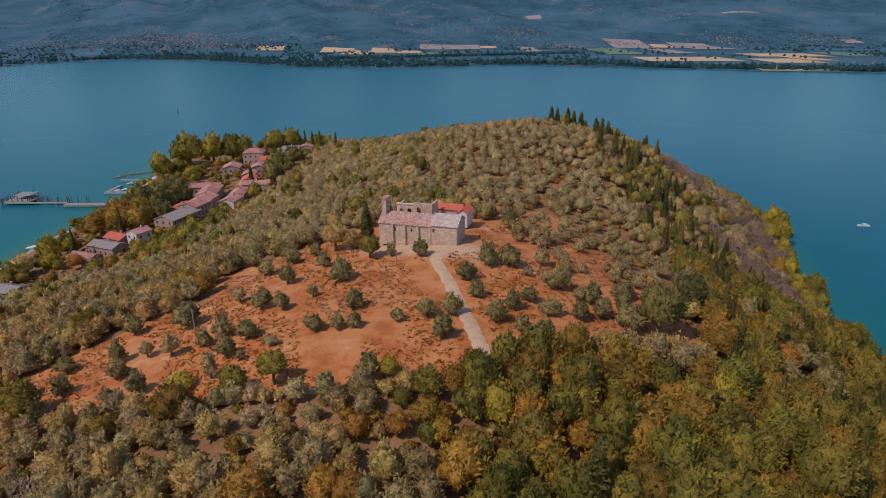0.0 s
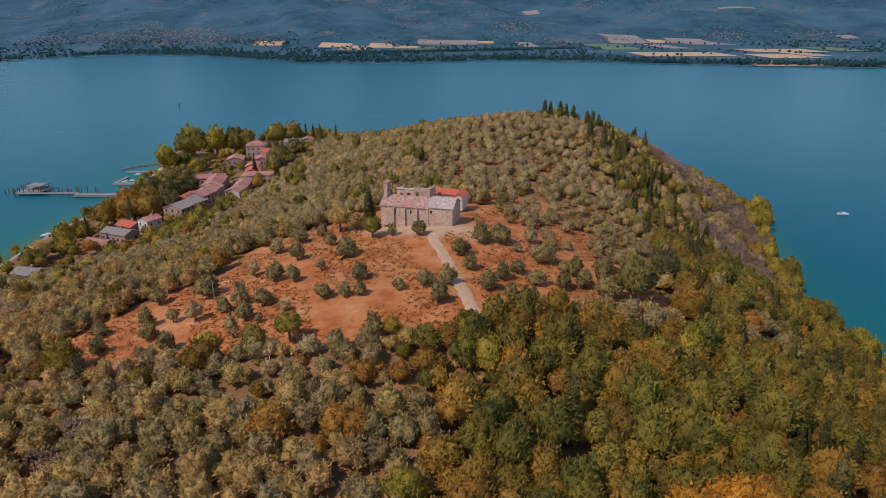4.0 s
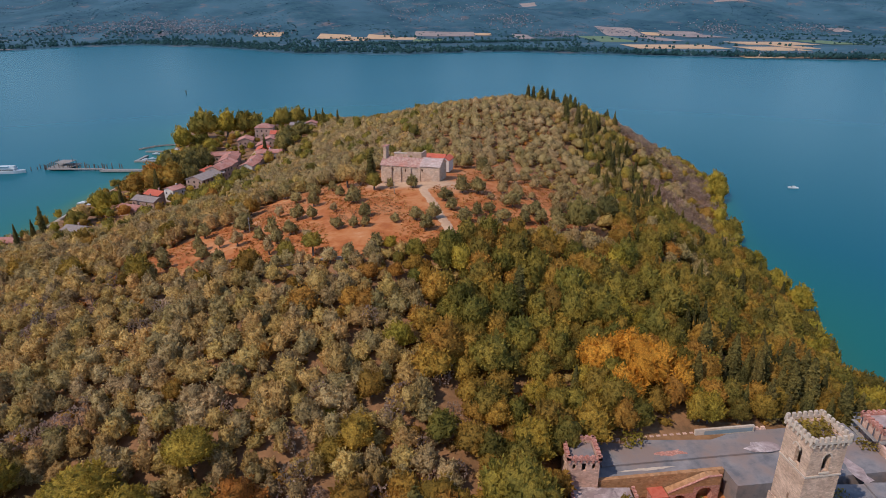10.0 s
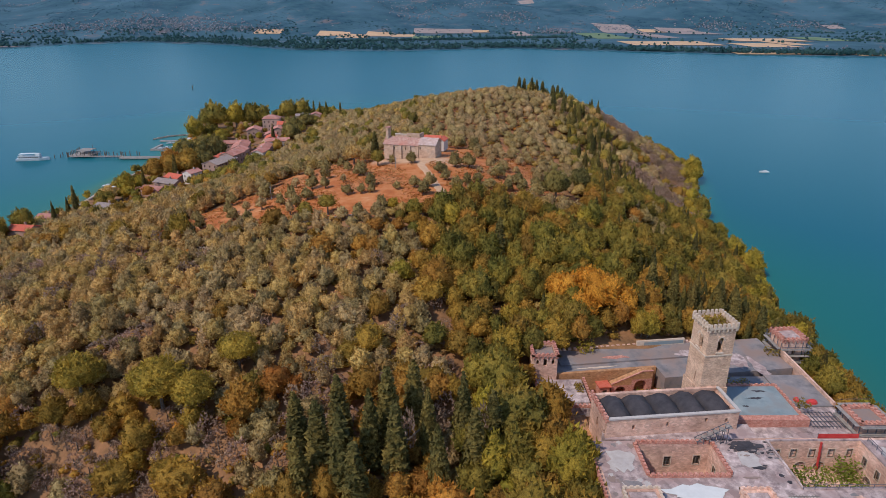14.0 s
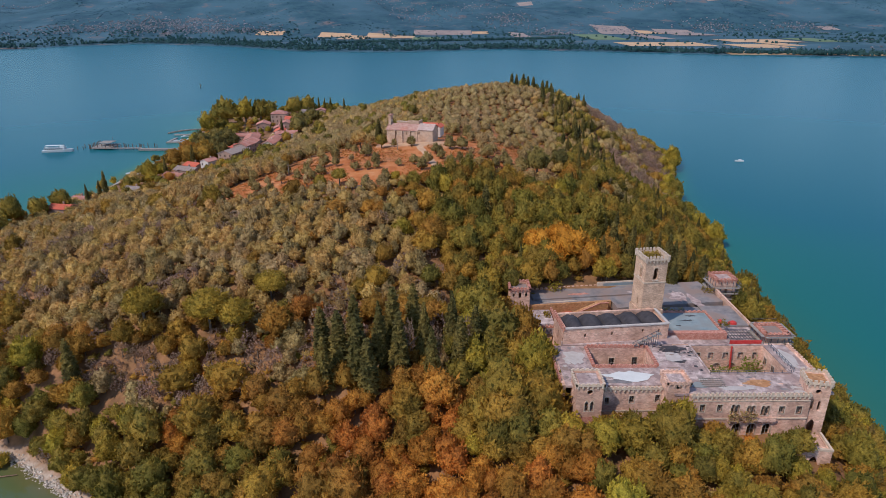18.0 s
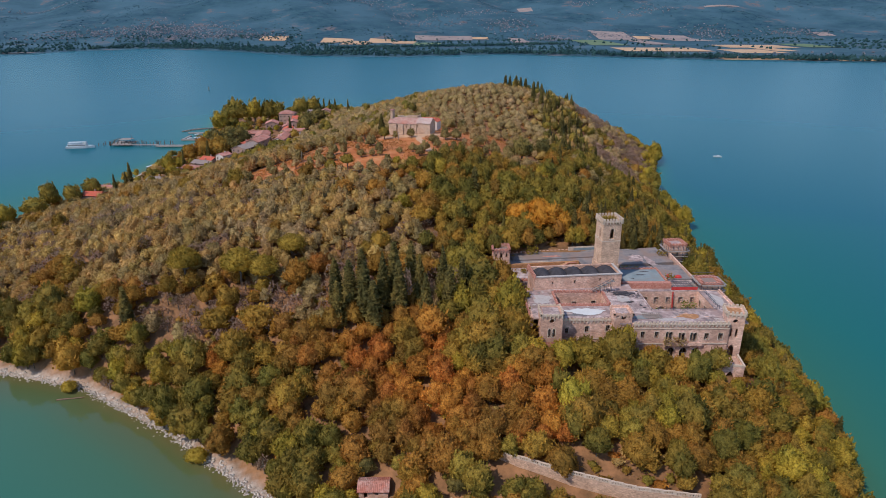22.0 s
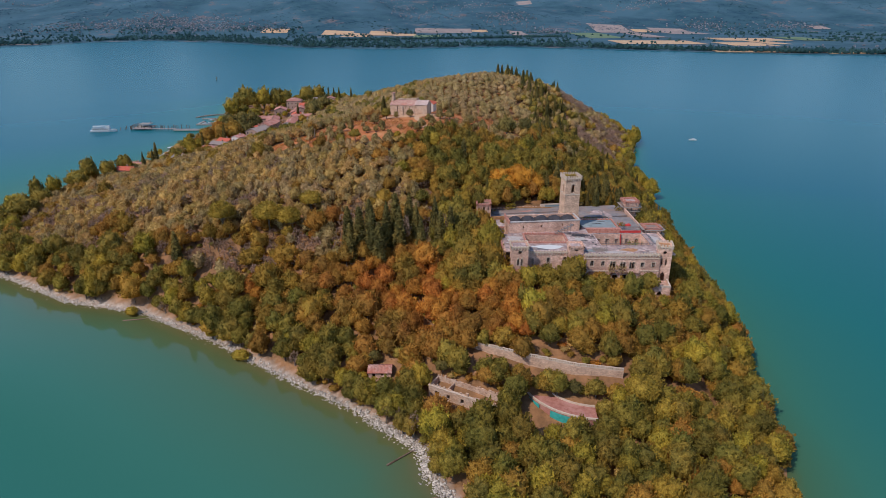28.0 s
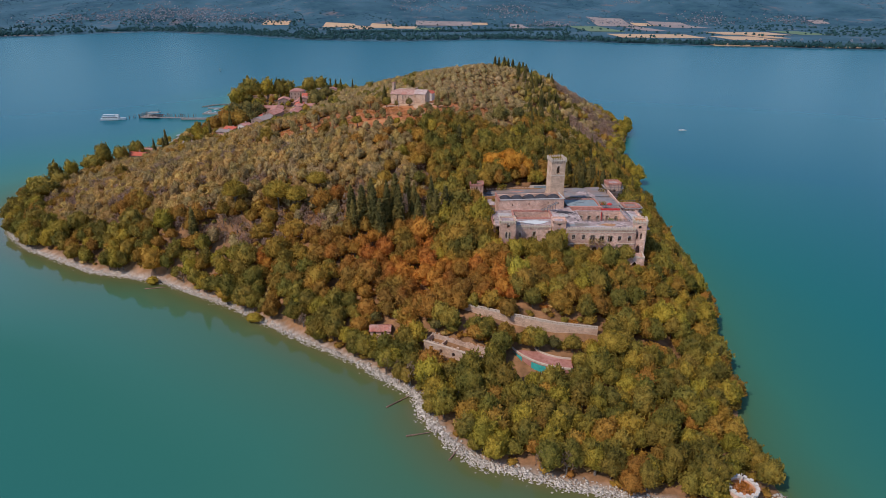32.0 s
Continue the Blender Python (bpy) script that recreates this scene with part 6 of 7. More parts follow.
for k in range(4):
    adopt(part("bar", boxes((68.2, 75.2, 247.4 + k * 1.6, 247.5 + k * 1.6, 28.3, 28.4)), M_IRON), ground_frames)
# ---- church ----
def gable_roof(x0, x1, y0, y1, z, rise, over=0.35, thick=0.18, along="x"):
    """A tiled gable roof with courses of round tiles down both slopes; its ridge runs along x or y."""
    bm = bmesh.new()
    if along == "y":
        x0, x1, y0, y1 = y0, y1, x0, x1
    m = (y0 + y1) / 2
    x0, x1 = x0 - over, x1 + over
    drop = rise * over / ((y1 - y0) / 2)
    n = max(6, int((x1 - x0) / 0.42))
    for side in (-1, 1):
        e = y0 - over if side < 0 else y1 + over
        low, high = [], []
        for k in range(2 * n + 1):
            x = x0 + (x1 - x0) * k / (2 * n)
            up = 0.07 if k % 2 else 0.0
            low.append((x, e, z - drop + up))
            high.append((x, m, z + rise + up))
        lo = [bm.verts.new(p) for p in low]
        hi = [bm.verts.new(p) for p in high]
        lo2 = [bm.verts.new((p[0], p[1], p[2] - thick)) for p in low]
        hi2 = [bm.verts.new((p[0], p[1], p[2] - thick)) for p in high]
        for k in range(2 * n):
            bm.faces.new((lo[k], lo[k + 1], hi[k + 1], hi[k]))
            bm.faces.new((lo2[k + 1], lo2[k], hi2[k], hi2[k + 1]))
            bm.faces.new((lo2[k], lo2[k + 1], lo[k + 1], lo[k]))
        bm.faces.new((lo2[0], lo[0], hi[0], hi2[0]))
        bm.faces.new((lo[-1], lo2[-1], hi2[-1], hi[-1]))
    if along == "y":
        for v in bm.verts:
            v.co.x, v.co.y = v.co.y, v.co.x
    return bm


def gable_walls(x0, x1, y0, y1, z0, z, rise, t=0.6, south=(), east=(), along="x"):
    bm = bmesh.new()
    wall_panel(bm, (x0, y0), (x1, y0), z0, z, t, south)
    wall_panel(bm, (x1, y0 + t), (x1, y1 - t), z0, z, t, east)
    wall_panel(bm, (x1, y1), (x0, y1), z0, z, t)
    wall_panel(bm, (x0, y1 - t), (x0, y0 + t), z0, z, t)
    if along == "x":
        d = y1 - y0
        for a, al, inw in (((x1, y0), (0, 1), (-1, 0)), ((x0, y0), (0, 1), (1, 0))):
            prism(bm, [(0, z), (d, z), (d / 2, z + rise - 0.15)], a, al, inw, t)
    else:
        d = x1 - x0
        for a, al, inw in (((x0, y0), (1, 0), (0, 1)), ((x0, y1), (1, 0), (0, -1))):
            prism(bm, [(0, z), (d, z), (d / 2, z + rise - 0.15)], a, al, inw, t)
    return bm


church = base("church", -22, 407.5, 49.5, label="small rubble-stone church with a mottled clay tile roof", category="church")


def kpart(name, bm, mat, label=""):
    return adopt(part(name, bm, mat, label=label), church)


kpart("nave", gable_walls(-34.6, -18.2, 403.6, 412.0, 48, 54.8, 2.4, south=[(5.0, 0.5, 52.4, 53.6, "r"), (10.2, 0.5, 52.4, 53.6, "r")]), M_CHURCH)
kpart("nave_roof", gable_roof(-34.6, -18.5, 403.6, 412.0, 54.85, 2.4), M_OLDTILE, "mottled red and pale clay tile roof")
hs = [(0.7, 0.6, 53.2, 54.2, "r")]
kpart("chancel", gable_walls(-18.2, -10.6, 403.2, 412.4, 47.5, 55.4, 2.2, south=hs), M_CHURCH)
kpart("chancel_roof", gable_roof(-18.2, -10.6, 403.2, 412.4, 55.45, 2.2), M_PALETILE, "greyish clay tile roof of the chancel")
for x in (-30.3, -26.5, -22.4, -18.7):
    kpart("buttress", boxes((x - 0.35, x + 0.35, 403.0, 403.598, 47.5, 54.4)), M_CHURCH)
bm = bmesh.new()
wall_panel(bm, (0, 0), (3.4, 0), 53, 61.2, 1.2, [(1.0, 0.9, 58.2, 60.2, "a"), (2.4, 0.9, 58.2, 60.2, "a")])
for v in bm.verts:
    v.co = Vector((-33.2 - v.co.y, 406.1 + v.co.x, v.co.z))
kpart("belfry", bm, M_CHURCH, "slender stone bell gable with two openings")
kpart("belfry_cap", boxes((-34.7, -32.9, 405.9, 409.7, 61.203, 61.5)), M_OLDTILE)
ruin = base("ruined_annex", -24, 416, 50, label="roofless grey stone annex behind the church", category="annex")
bm = bmesh.new()
wall_panel(bm, (-30.2, 414.8), (-24.3, 414.8), 48, 56.0, 0.6, [(1.6, 1.0, 52, 54.6, "r"), (4.2, 1.2, 52, 54.8, "r")])
adopt(part("wall", bm, M_STONE), ruin)
bm = bmesh.new()
wall_panel(bm, (-24.3, 414.4), (-18.3, 414.4), 48, 56.9, 0.6, [(1.6, 1.3, 53.6, 55.6, "a")])
wall_panel(bm, (-18.3, 415), (-18.3, 421), 48, 56.6, 0.6)
wall_panel(bm, (-30.2, 421), (-30.2, 415.4), 48, 55.8, 0.6)
adopt(part("wall", bm, M_CHURCH), ruin)
adopt(part("ruin_coping", boxes((-30.4, -24.3, 414.6, 415.6, 56.003, 56.35)), M_TRIM), ruin)
house = base("sacristy", -11, 419, 50, label="low annex with a bright red roof behind the church", category="annex")
adopt(part("wall", gable_walls(-17.6, -9.8, 415.5, 420.5, 48, 53.3, 1.2, 0.4), M_CHURCH), house)
adopt(part("roof", gable_roof(-17.6, -9.8, 415.5, 420.5, 53.35, 1.2), M_NEWTILE), house)
adopt(part("wing", gable_walls(-10.6, -7.2, 413.6, 420.5, 48, 53.0, 1.2, 0.4, along="y"), M_WHITEWALL), house)
adopt(part("wing_roof", gable_roof(-10.6, -7.2, 413.6, 420.5, 53.05, 1.2, along="y"), M_NEWTILE), house)
pivot = Matrix.Translation((-11.8, 403.7, 0)) @ Matrix.Rotation(radians(-16.5), 4, "Z") @ Matrix.Translation((10.6, -403.2, 0))
for ob, dx, dy in ((church, 0, 0), (ruin, -3.2, 5.5), (house, -2.5, 12.5)):  # the whole group stands turned a little
    ob.matrix_world = Matrix.Translation((dx, dy, 0)) @ pivot @ ob.matrix_world
for x, y, h in ((-28.2, 391.5, 4.5), (-74, 366.5, 5.5)):
    post = base("utility_pole", x, y, gz(x, y), label="thin pale wooden pole in the field", category="pole", group="poles in the field")
    part("pole", boxes((-0.1, 0.1, -0.1, 0.1, -0.5, h)), M_WOOD, post)
    part("crossbar", boxes((-0.4, 0.4, -0.06, 0.06, h - 0.6, h - 0.48)), M_WOOD, post)
wall = base("field_wall", -50, 334, gz(-50, 334), label="low grey dry-stone wall at the foot of the field", category="wall")
for k in range(14):
    x = -58 + k * 1.6
    y = 333.6 + 0.03 * (x + 50)
    z = gz(x, y)
    adopt(part("stone_course", boxes((x, x + 1.58, y, y + 0.6, z - 0.6, z + 0.7 + 0.1 * (k % 3))), M_ROCK), wall)

# ---- village ----
def village_house(x, y, w, d, h, rz, wall_mat, roof_mat, label, floors=2, hip=False, along="y"):
    z = gz(x, y)
    h *= 1.15
    if x > -180 and y > 550:
        w, d = w * 1.12, d * 1.14
    ob = base("house", x, y, z, rz, label, "house", "village houses")
    rise = min(w, d) * 0.19
    if hip:
        part("wall", boxes((-w / 2, w / 2, -d / 2, d / 2, -2, h)), wall_mat, ob)
        bm = bmesh.new()
        o = 0.5
        v = [bm.verts.new(p) for p in ((-w / 2 - o, -d / 2 - o, h), (w / 2 + o, -d / 2 - o, h), (w / 2 + o, d / 2 + o, h), (-w / 2 - o, d / 2 + o, h), (-w * 0.15, 0, h + rise + 0.6), (w * 0.15, 0, h + rise + 0.6))]
        for q in ((3, 2, 1, 0), (0, 1, 5, 4), (1, 2, 5), (2, 3, 4, 5), (3, 0, 4)):
            bm.faces.new([v[k] for k in q])
        part("roof", bm, roof_mat, ob)
    else:
        part("wall", gable_walls(-w / 2, w / 2, -d / 2, d / 2, -2, h, rise, 0.5, along=along), wall_mat, ob)
        part("roof", gable_roof(-w / 2, w / 2, -d / 2, d / 2, h + 0.05, rise, 0.5, along=along), roof_mat, ob)
    step = h / (floors + 0.15)
    for f in range(floors):
        zs = 0.9 + f * step
        for k in range(max(2, int(w / 3.2))):
            u = -w / 2 + w * (k + 0.5) / max(2, int(w / 3.2))
            part("window", boxes((u - 0.5, u + 0.5, -d / 2 - 0.05, -d / 2 + 0.1, zs, zs + 1.4)), M_VOID, ob)
        for k in range(max(2, int(d / 3.4))):
            u = -d / 2 + d * (k + 0.5) / max(2, int(d / 3.4))
            part("window", boxes((w / 2 - 0.1, w / 2 + 0.05, u - 0.5, u + 0.5, zs, zs + 1.4)), M_VOID, ob)
    part("chimney", boxes((-0.4, 0.4, d * 0.2 - 0.4, d * 0.2 + 0.4, h, h + rise + 0.9)), wall_mat, ob)
    return ob


for row in HOUSES:
    village_house(*row, along="y" if row[3] >= row[2] else "x")
village_house(-169, 725, 14, 11, 10.6, 6, M_PLASTER, M_TILE, "tall square pink house with a hipped tile roof", 3, hip=True)
street = base("street", -156, 620, gz(-156, 620), label="narrow paved village street", category="street", kind="structure")
for k in range(12):
    y = 560 + k * 13
    x = float(np.interp(y, [555, 585, 640, 705], [-151.5, -151.8, -157.5, -167]))
    x2 = float(np.interp(y + 13, [555, 585, 640, 705], [-151.5, -151.8, -157.5, -167]))
    z, z2 = gz(x, y) + 0.12, gz(x2, y + 13) + 0.12
    bm = bmesh.new()
    bm.faces.new([bm.verts.new(p) for p in ((x - 2.4, y, z), (x + 2.4, y, z), (x2 + 2.4, y + 13.02, z2), (x2 - 2.4, y + 13.02, z2))])
    bm.faces.new([bm.verts.new(p) for p in ((x - 2.4, y, z - 0.6), (x + 2.4, y, z - 0.6), (x + 2.4, y, z), (x - 2.4, y, z))])
    adopt(part("paving", bm, M_PATH), street)
GROVE = "village trees"
for proto, mat, x, y, w, h, lb in (("round", M_OAK, -206, 553, 12, 11, "brown-green shore tree"), ("round", M_OAK, -196, 560, 13, 12, "brown-green shore tree"), ("cone", M_DARK, -191, 552, 11, 13, "dark cedar"), ("round", M_OAK, -184, 560, 12, 12, "brown-green shore tree"),
        ("round", M_DARK, -177, 572, 10, 11, "dark green tree"), ("round", M_RUST, -203, 575, 13, 13, "rusty brown tree"), ("round", M_OAK, -192, 578, 12, 13, "brown-green tree"), ("round", M_DARK, -186, 592, 13, 13, "dark green tree"), ("round", M_DARK, -198, 594, 14, 14, "dark green tree"),
        ("round", M_DARK, -182, 608, 13, 13, "dark green tree"), ("round", M_DARK, -194, 612, 14, 14, "dark green tree"), ("round", M_DARK, -205, 608, 13, 13, "dark green tree"), ("round", M_LIME, -216, 622, 9, 10, "yellow tree"), ("round", M_DARK, -190, 628, 12, 12, "dark green tree"),
        ("round", M_LIME, -229, 690, 12, 16, "yellow-green poplar"), ("round", M_GREEN, -219, 700, 10, 10, "green tree"), ("round", M_GREEN, -226, 735, 20, 21, "tall broad plane tree"), ("round", M_LIME, -207, 738, 13, 20, "tall yellow-green tree"), ("round", M_GREEN, -194, 745, 14, 19, "tall green tree"),
        ("round", M_GREEN, -184, 748, 12, 17, "tall green tree"), ("round", M_LIME, -206, 690, 12, 8, "round yellow-green tree"), ("round", M_GREEN, -238, 745, 12, 16, "green shore tree"), ("round", M_GREEN, -165, 772, 14, 17, "tall grey-green tree"), ("round", M_GREEN, -152, 778, 14, 16, "tall grey-green tree"),
        ("spire", M_GREEN, -140, 780, 16, 14, "slender poplar"), ("spire", M_GREEN, -134, 782, 16, 13, "slender poplar"), ("spire", M_GREEN, -128, 784, 16, 13, "slender poplar"), ("spire", M_DARK, -112, 775, 14, 12, "dark cypress"), ("round", M_LIME, -208, 517, 8.5, 10.5, "yellow-green shore tree"),
        ("cone", M_DARK, -198, 520, 8, 12, "dark conifer"), ("round", M_OLIVE, -211, 500, 8, 8, "pale willow by the water"), ("round", M_GREEN, -210, 492, 7, 7, "dark green shore tree"), ("round", M_LIME, -203, 508, 7, 6, "yellow-green bush"), ("round", M_LIME, -204, 527, 6, 8, "yellow tree"),
        ("cone", M_DARK, -146, 640, 9, 13, "dark conifer beside the street"), ("round", M_DARK, -131, 642, 12, 11, "dark green tree"), ("round", M_DARK, -136, 655, 11, 10, "dark green tree"), ("round", M_DARK, -141, 690, 12, 11, "dark green tree"), ("round", M_DARK, -133, 706, 12, 11, "dark green tree")):
    tree("village_tree", proto, mat, x, y, w * 1.45, h * 1.4, lb + " in the lakeside village", group=GROVE, lift=0.0)
for proto, mat, x, y, w, h, lb in (("round", M_GREEN, -243, 374, 7, 13, "dark green poplar"), ("round", M_LIME, -239, 384, 8, 11, "yellow-green tree"), ("round", M_GREEN, -231, 396, 12, 11, "dark green tree"), ("round", M_GREEN, -231, 410, 10, 15, "dark green tree"),
        ("round", M_GREEN, -227, 425, 10, 11, "dark green tree"), ("round", M_GREEN, -221, 436, 10, 12, "dark green tree"), ("cone", M_DARK, -217, 455, 7, 10, "dark conifer"), ("spire", M_DARK, -216, 474, 18, 13, "dark cypress"), ("cone", M_DARK, -213, 462, 8, 10, "dark conifer"),
        ("round", M_GREEN, -236, 366, 11, 8, "dark green shore tree"), ("round", M_LIME, -240, 350, 11, 10, "yellow-green shore tree"), ("round", M_GREEN, -228, 338, 14, 11, "dark green shore tree")):
    tree("shore_tree", proto, mat, x, y, w * 1.3, h * 1.3, lb + " on the west shore", group="west shore trees", lift=0.1)

# ---- harbour ----
pier = base("pier", -265, 622, 0, label="long pale concrete landing pier on piles", category="pier")
adopt(part("deck", boxes((-264, -229, 619.6, 624.0, 0.5, 1.5)), M_CONCRETE), pier)
adopt(part("walkway", boxes((-306, -264, 624.6, 627.2, 1.2, 1.6)), M_WOOD), pier)
adopt(part("platform", boxes((-308, -291, 628.0, 645.0, 1.2, 1.6)), M_WOOD), pier)
adopt(part("shelter_roof", boxes((-304.5, -293.5, 633, 643.5, 4.2, 4.45)), M_WOOD), pier)
for x, y in ((-304, 633.5), (-294, 633.5), (-304, 643), (-294, 643)):
    adopt(part("shelter_post", boxes((x - 0.12, x + 0.12, y - 0.12, y + 0.12, 1.6, 4.2)), M_IRON), pier)
adopt(part("mast", boxes((-294.2, -294.0, 639, 639.2, 1.6, 8.6)), M_IRON), pier)
adopt(part("kerb", boxes((-264, -229, 619.5, 619.9, 1.503, 1.75), (-264, -229, 623.7, 624.1, 1.503, 1.75)), M_CONCRETE), pier)
pile_me = None
for k in range(34):
    if k < 15:
        x, y = -309 + k * 3.3, 628.3 + 0.6 * (k % 2)
    elif k < 24:
        x, y = -309.5, 628 + (k - 15) * 2.3
    else:
        x, y = -292 + (k - 24) * 4.4, 630 + 2.5 * (k % 3)
    if pile_me is None:
        pile_me = part("pile", boxes((-0.22, 0.22, -0.22, 0.22, -2, 3.6)), M_BARK)
        ob = pile_me
    else:
        ob = new("pile", pile_me.data)
    ob.parent = pier
    ob.matrix_parent_inverse = pier.matrix_world.inverted()
    ob.location = (x, y, 0.3 * (k % 4))
for k, (x, y, h) in enumerate(((-316, 633, 3.4), (-315, 628, 2.6), (-318, 625, 3.2))):
    p = base("mooring_post", x, y, 0, label="dark timber mooring post in the lake", category="post", group="mooring posts")
    part("post", boxes((-0.2, 0.2, -0.2, 0.2, -2, h)), M_BARK, p)


def rubble_line(name, pts, width, size, n, label, category, height=1.0, mat=M_ROCK):
    """A bank of broken stones along a line."""
    cube = np.array([(x, y, z) for z in (-1, 1) for x, y in ((-1, -1), (1, -1), (1, 1), (-1, 1))], float)
    quads = np.array([(3, 2, 1, 0), (4, 5, 6, 7), (0, 1, 5, 4), (1, 2, 6, 5), (2, 3, 7, 6), (3, 0, 4, 7)])
    pts = np.array(pts, float)
    seg = np.hypot(*np.diff(pts, axis=0).T)
    cum = np.r_[0, np.cumsum(seg)]
    vs, fs = [], []
    s = rng.uniform(0, cum[-1], n)
    spots = np.c_[np.interp(s, cum, pts[:, 0]), np.interp(s, cum, pts[:, 1])] + rng.normal(size=(n, 2)) * width / 3
    for p, g in zip(spots, np.maximum(ground_z(spots[:, 0], spots[:, 1]), -0.15)):
        r = size * rng.uniform(0.35, 1.3)
        v = cube * rng.uniform(0.3, 1.0, (8, 3)) * r * (1, 1, 0.7)
        a = rng.uniform(0, 6.28)
        v = np.c_[v[:, 0] * math.cos(a) - v[:, 1] * math.sin(a), v[:, 0] * math.sin(a) + v[:, 1] * math.cos(a), v[:, 2]]
        fs.append(quads + 8 * len(vs))
        vs.append(v + (p[0], p[1], g + height * rng.uniform(0, 0.5) * r))
    return tagged(raw_mesh(name, np.concatenate(vs), np.concatenate(fs), mat), label, category, kind="stuff")


rubble_line("breakwater", [(-272, 701), (-264, 715), (-248, 722), (-240, 722)], 3.0, 0.7, 800, "curved stone breakwater of the little harbour", "breakwater", 1.6, M_BREAK)
quay = base("harbour_quay", -246, 670, 0, label="low stone harbour quay", category="quay")
for q in ((-252, -232, 653, 656, -1, 1.1), (-254.5, -252.003, 653, 674, -1, 1.1), (-262, -236, 690, 692.5, -1, 1.0)):
    adopt(part("quay_wall", boxes(q), M_CONCRETE), quay)


def motor_boat(x, y, rz, length, label, group="moored boats"):
    b = base("boat", x, y, 0, rz, label, "boat", group)
    bm = bmesh.new()
    w = length * 0.17
    rows = []
    for k in range(9):
        u = k / 8
        half = w * min(1.0, (1 - u) * 2.6 + 0.02) ** 0.6
        zt = 0.7 + 0.25 * u
        rows.append([bm.verts.new(p) for p in ((u * length - length / 2, -half, zt), (u * length - length / 2, -half * 0.7, -0.3), (u * length - length / 2, half * 0.7, -0.3), (u * length - length / 2, half, zt))])
    for r0, r1 in zip(rows[:-1], rows[1:]):
        for k in range(3):
            bm.faces.new((r0[k], r1[k], r1[k + 1], r0[k + 1]))
        bm.faces.new((r0[3], r1[3], r1[0], r0[0]))
    bm.faces.new(rows[0])
    part("hull", bm, M_BOAT, b)
    part("cabin", boxes((-length * 0.22, length * 0.12, -w * 0.6, w * 0.6, 0.72, 1.5)), M_BOAT, b)
    part("windscreen", boxes((length * 0.123, length * 0.16, -w * 0.55, w * 0.55, 0.9, 1.4)), M_VOID, b)
    return b


for x, y, rz, n in ((-248, 661, 10, 7), (-244, 663, 12, 6.5), (-240, 668, 80, 6), (-249, 682, 20, 7), (-238, 697, 10, 8), (-232, 541, 5, 9), (-225, 538, 8, 8), (-219, 537, 0, 7), (-213, 536, 10, 7)):
    motor_boat(x, y, rz, n, "small white boat moored at the village")
motor_boat(223, 572, 170, 6.5, "white motor boat out on the lake", "boats under way")
ferry = base("ferry", -331, 619, 0, 8, label="white passenger ferry near the landing pier", category="ferry")
bm = bmesh.new()
rows = []
for k in range(11):
    u = k / 10
    half = 2.7 * min(1.0, (1 - u) * 3.2 + 0.05) ** 0.6
    rows.append([bm.verts.new(p) for p in ((u * 24 - 12, -half, 1.7 + 0.5 * u), (u * 24 - 12, -half * 0.8, -0.5), (u * 24 - 12, half * 0.8, -0.5), (u * 24 - 12, half, 1.7 + 0.5 * u))])
for r0, r1 in zip(rows[:-1], rows[1:]):
    for k in range(3):
        bm.faces.new((r0[k], r1[k], r1[k + 1], r0[k + 1]))
    bm.faces.new((r0[3], r1[3], r1[0], r0[0]))
bm.faces.new(rows[0])
part("hull", bm, M_BOAT, ferry)
part("saloon", boxes((-10, 5.5, -2.2, 2.2, 1.72, 3.6)), M_BOAT, ferry)
for k in range(9):
    part("window", boxes((-9.4 + k * 1.6, -8.3 + k * 1.6, -2.25, 2.25, 2.3, 3.1)), M_VOID, ferry)
part("upper_deck", boxes((-10.3, 6, -2.4, 2.4, 3.603, 3.75)), M_BOAT, ferry)
part("wheelhouse", boxes((2.2, 5.4, -1.5, 1.5, 3.753, 5.4)), M_BOAT, ferry)
part("awning", boxes((-9.5, 1.8, -2.2, 2.2, 5.3, 5.4)), M_BOAT, ferry)
for k in range(4):
    for s in (-2.1, 2.1):
        part("stanchion", boxes((-9.4 + k * 3.6, -9.3 + k * 3.6, s - 0.05, s + 0.05, 3.753, 5.3)), M_IRON, ferry)
buoy = base("navigation_marker", -385, 1094, 0, label="thin dark marker post in the lake", category="marker")
part("post", boxes((-0.5, 0.5, -0.5, 0.5, -2, 5)), M_BARK, buoy)

# ---- south tip: ruins and walls ----
retaining = base("retaining_wall", 30, 177, 8, label="long pale retaining wall with a stone balustrade", category="wall")
line = [(6.5, 186.0, 16.2), (12, 182.6, 16.2), (23.2, 178.2, 15.6), (36.4, 174.2, 14.8), (49.7, 172.6, 14.0)]
for (ax, ay, az), (bx, by, bz) in zip(line[:-1], line[1:]):
    n = max(2, int(math.hypot(bx - ax, by - ay) / 2.4))
    for k in range(n):
        p, q = k / n, (k + 1) / n
        a, b = (ax + (bx - ax) * p, ay + (by - ay) * p), (ax + (bx - ax) * q, ay + (by - ay) * q)
        z = az + (bz - az) * p
        bm = bmesh.new()
        wall_panel(bm, a, b, 4, z - 0.9, 0.8)
        adopt(part("wall_bay", bm, M_TOWER), retaining)
        bm = bmesh.new()
        length = math.hypot(b[0] - a[0], b[1] - a[1])
        wall_panel(bm, a, b, z - 0.897, z, 0.35, [(length * (0.2 + 0.2 * j), 0.22, z - 0.75, z - 0.2, "r") for j in range(4)])
        adopt(part("balustrade", bm, M_TRIM), retaining)
longr = base("ruined_range", 4.8, 170, 4, -30, label="long roofless stone building with broken walls", category="ruin")
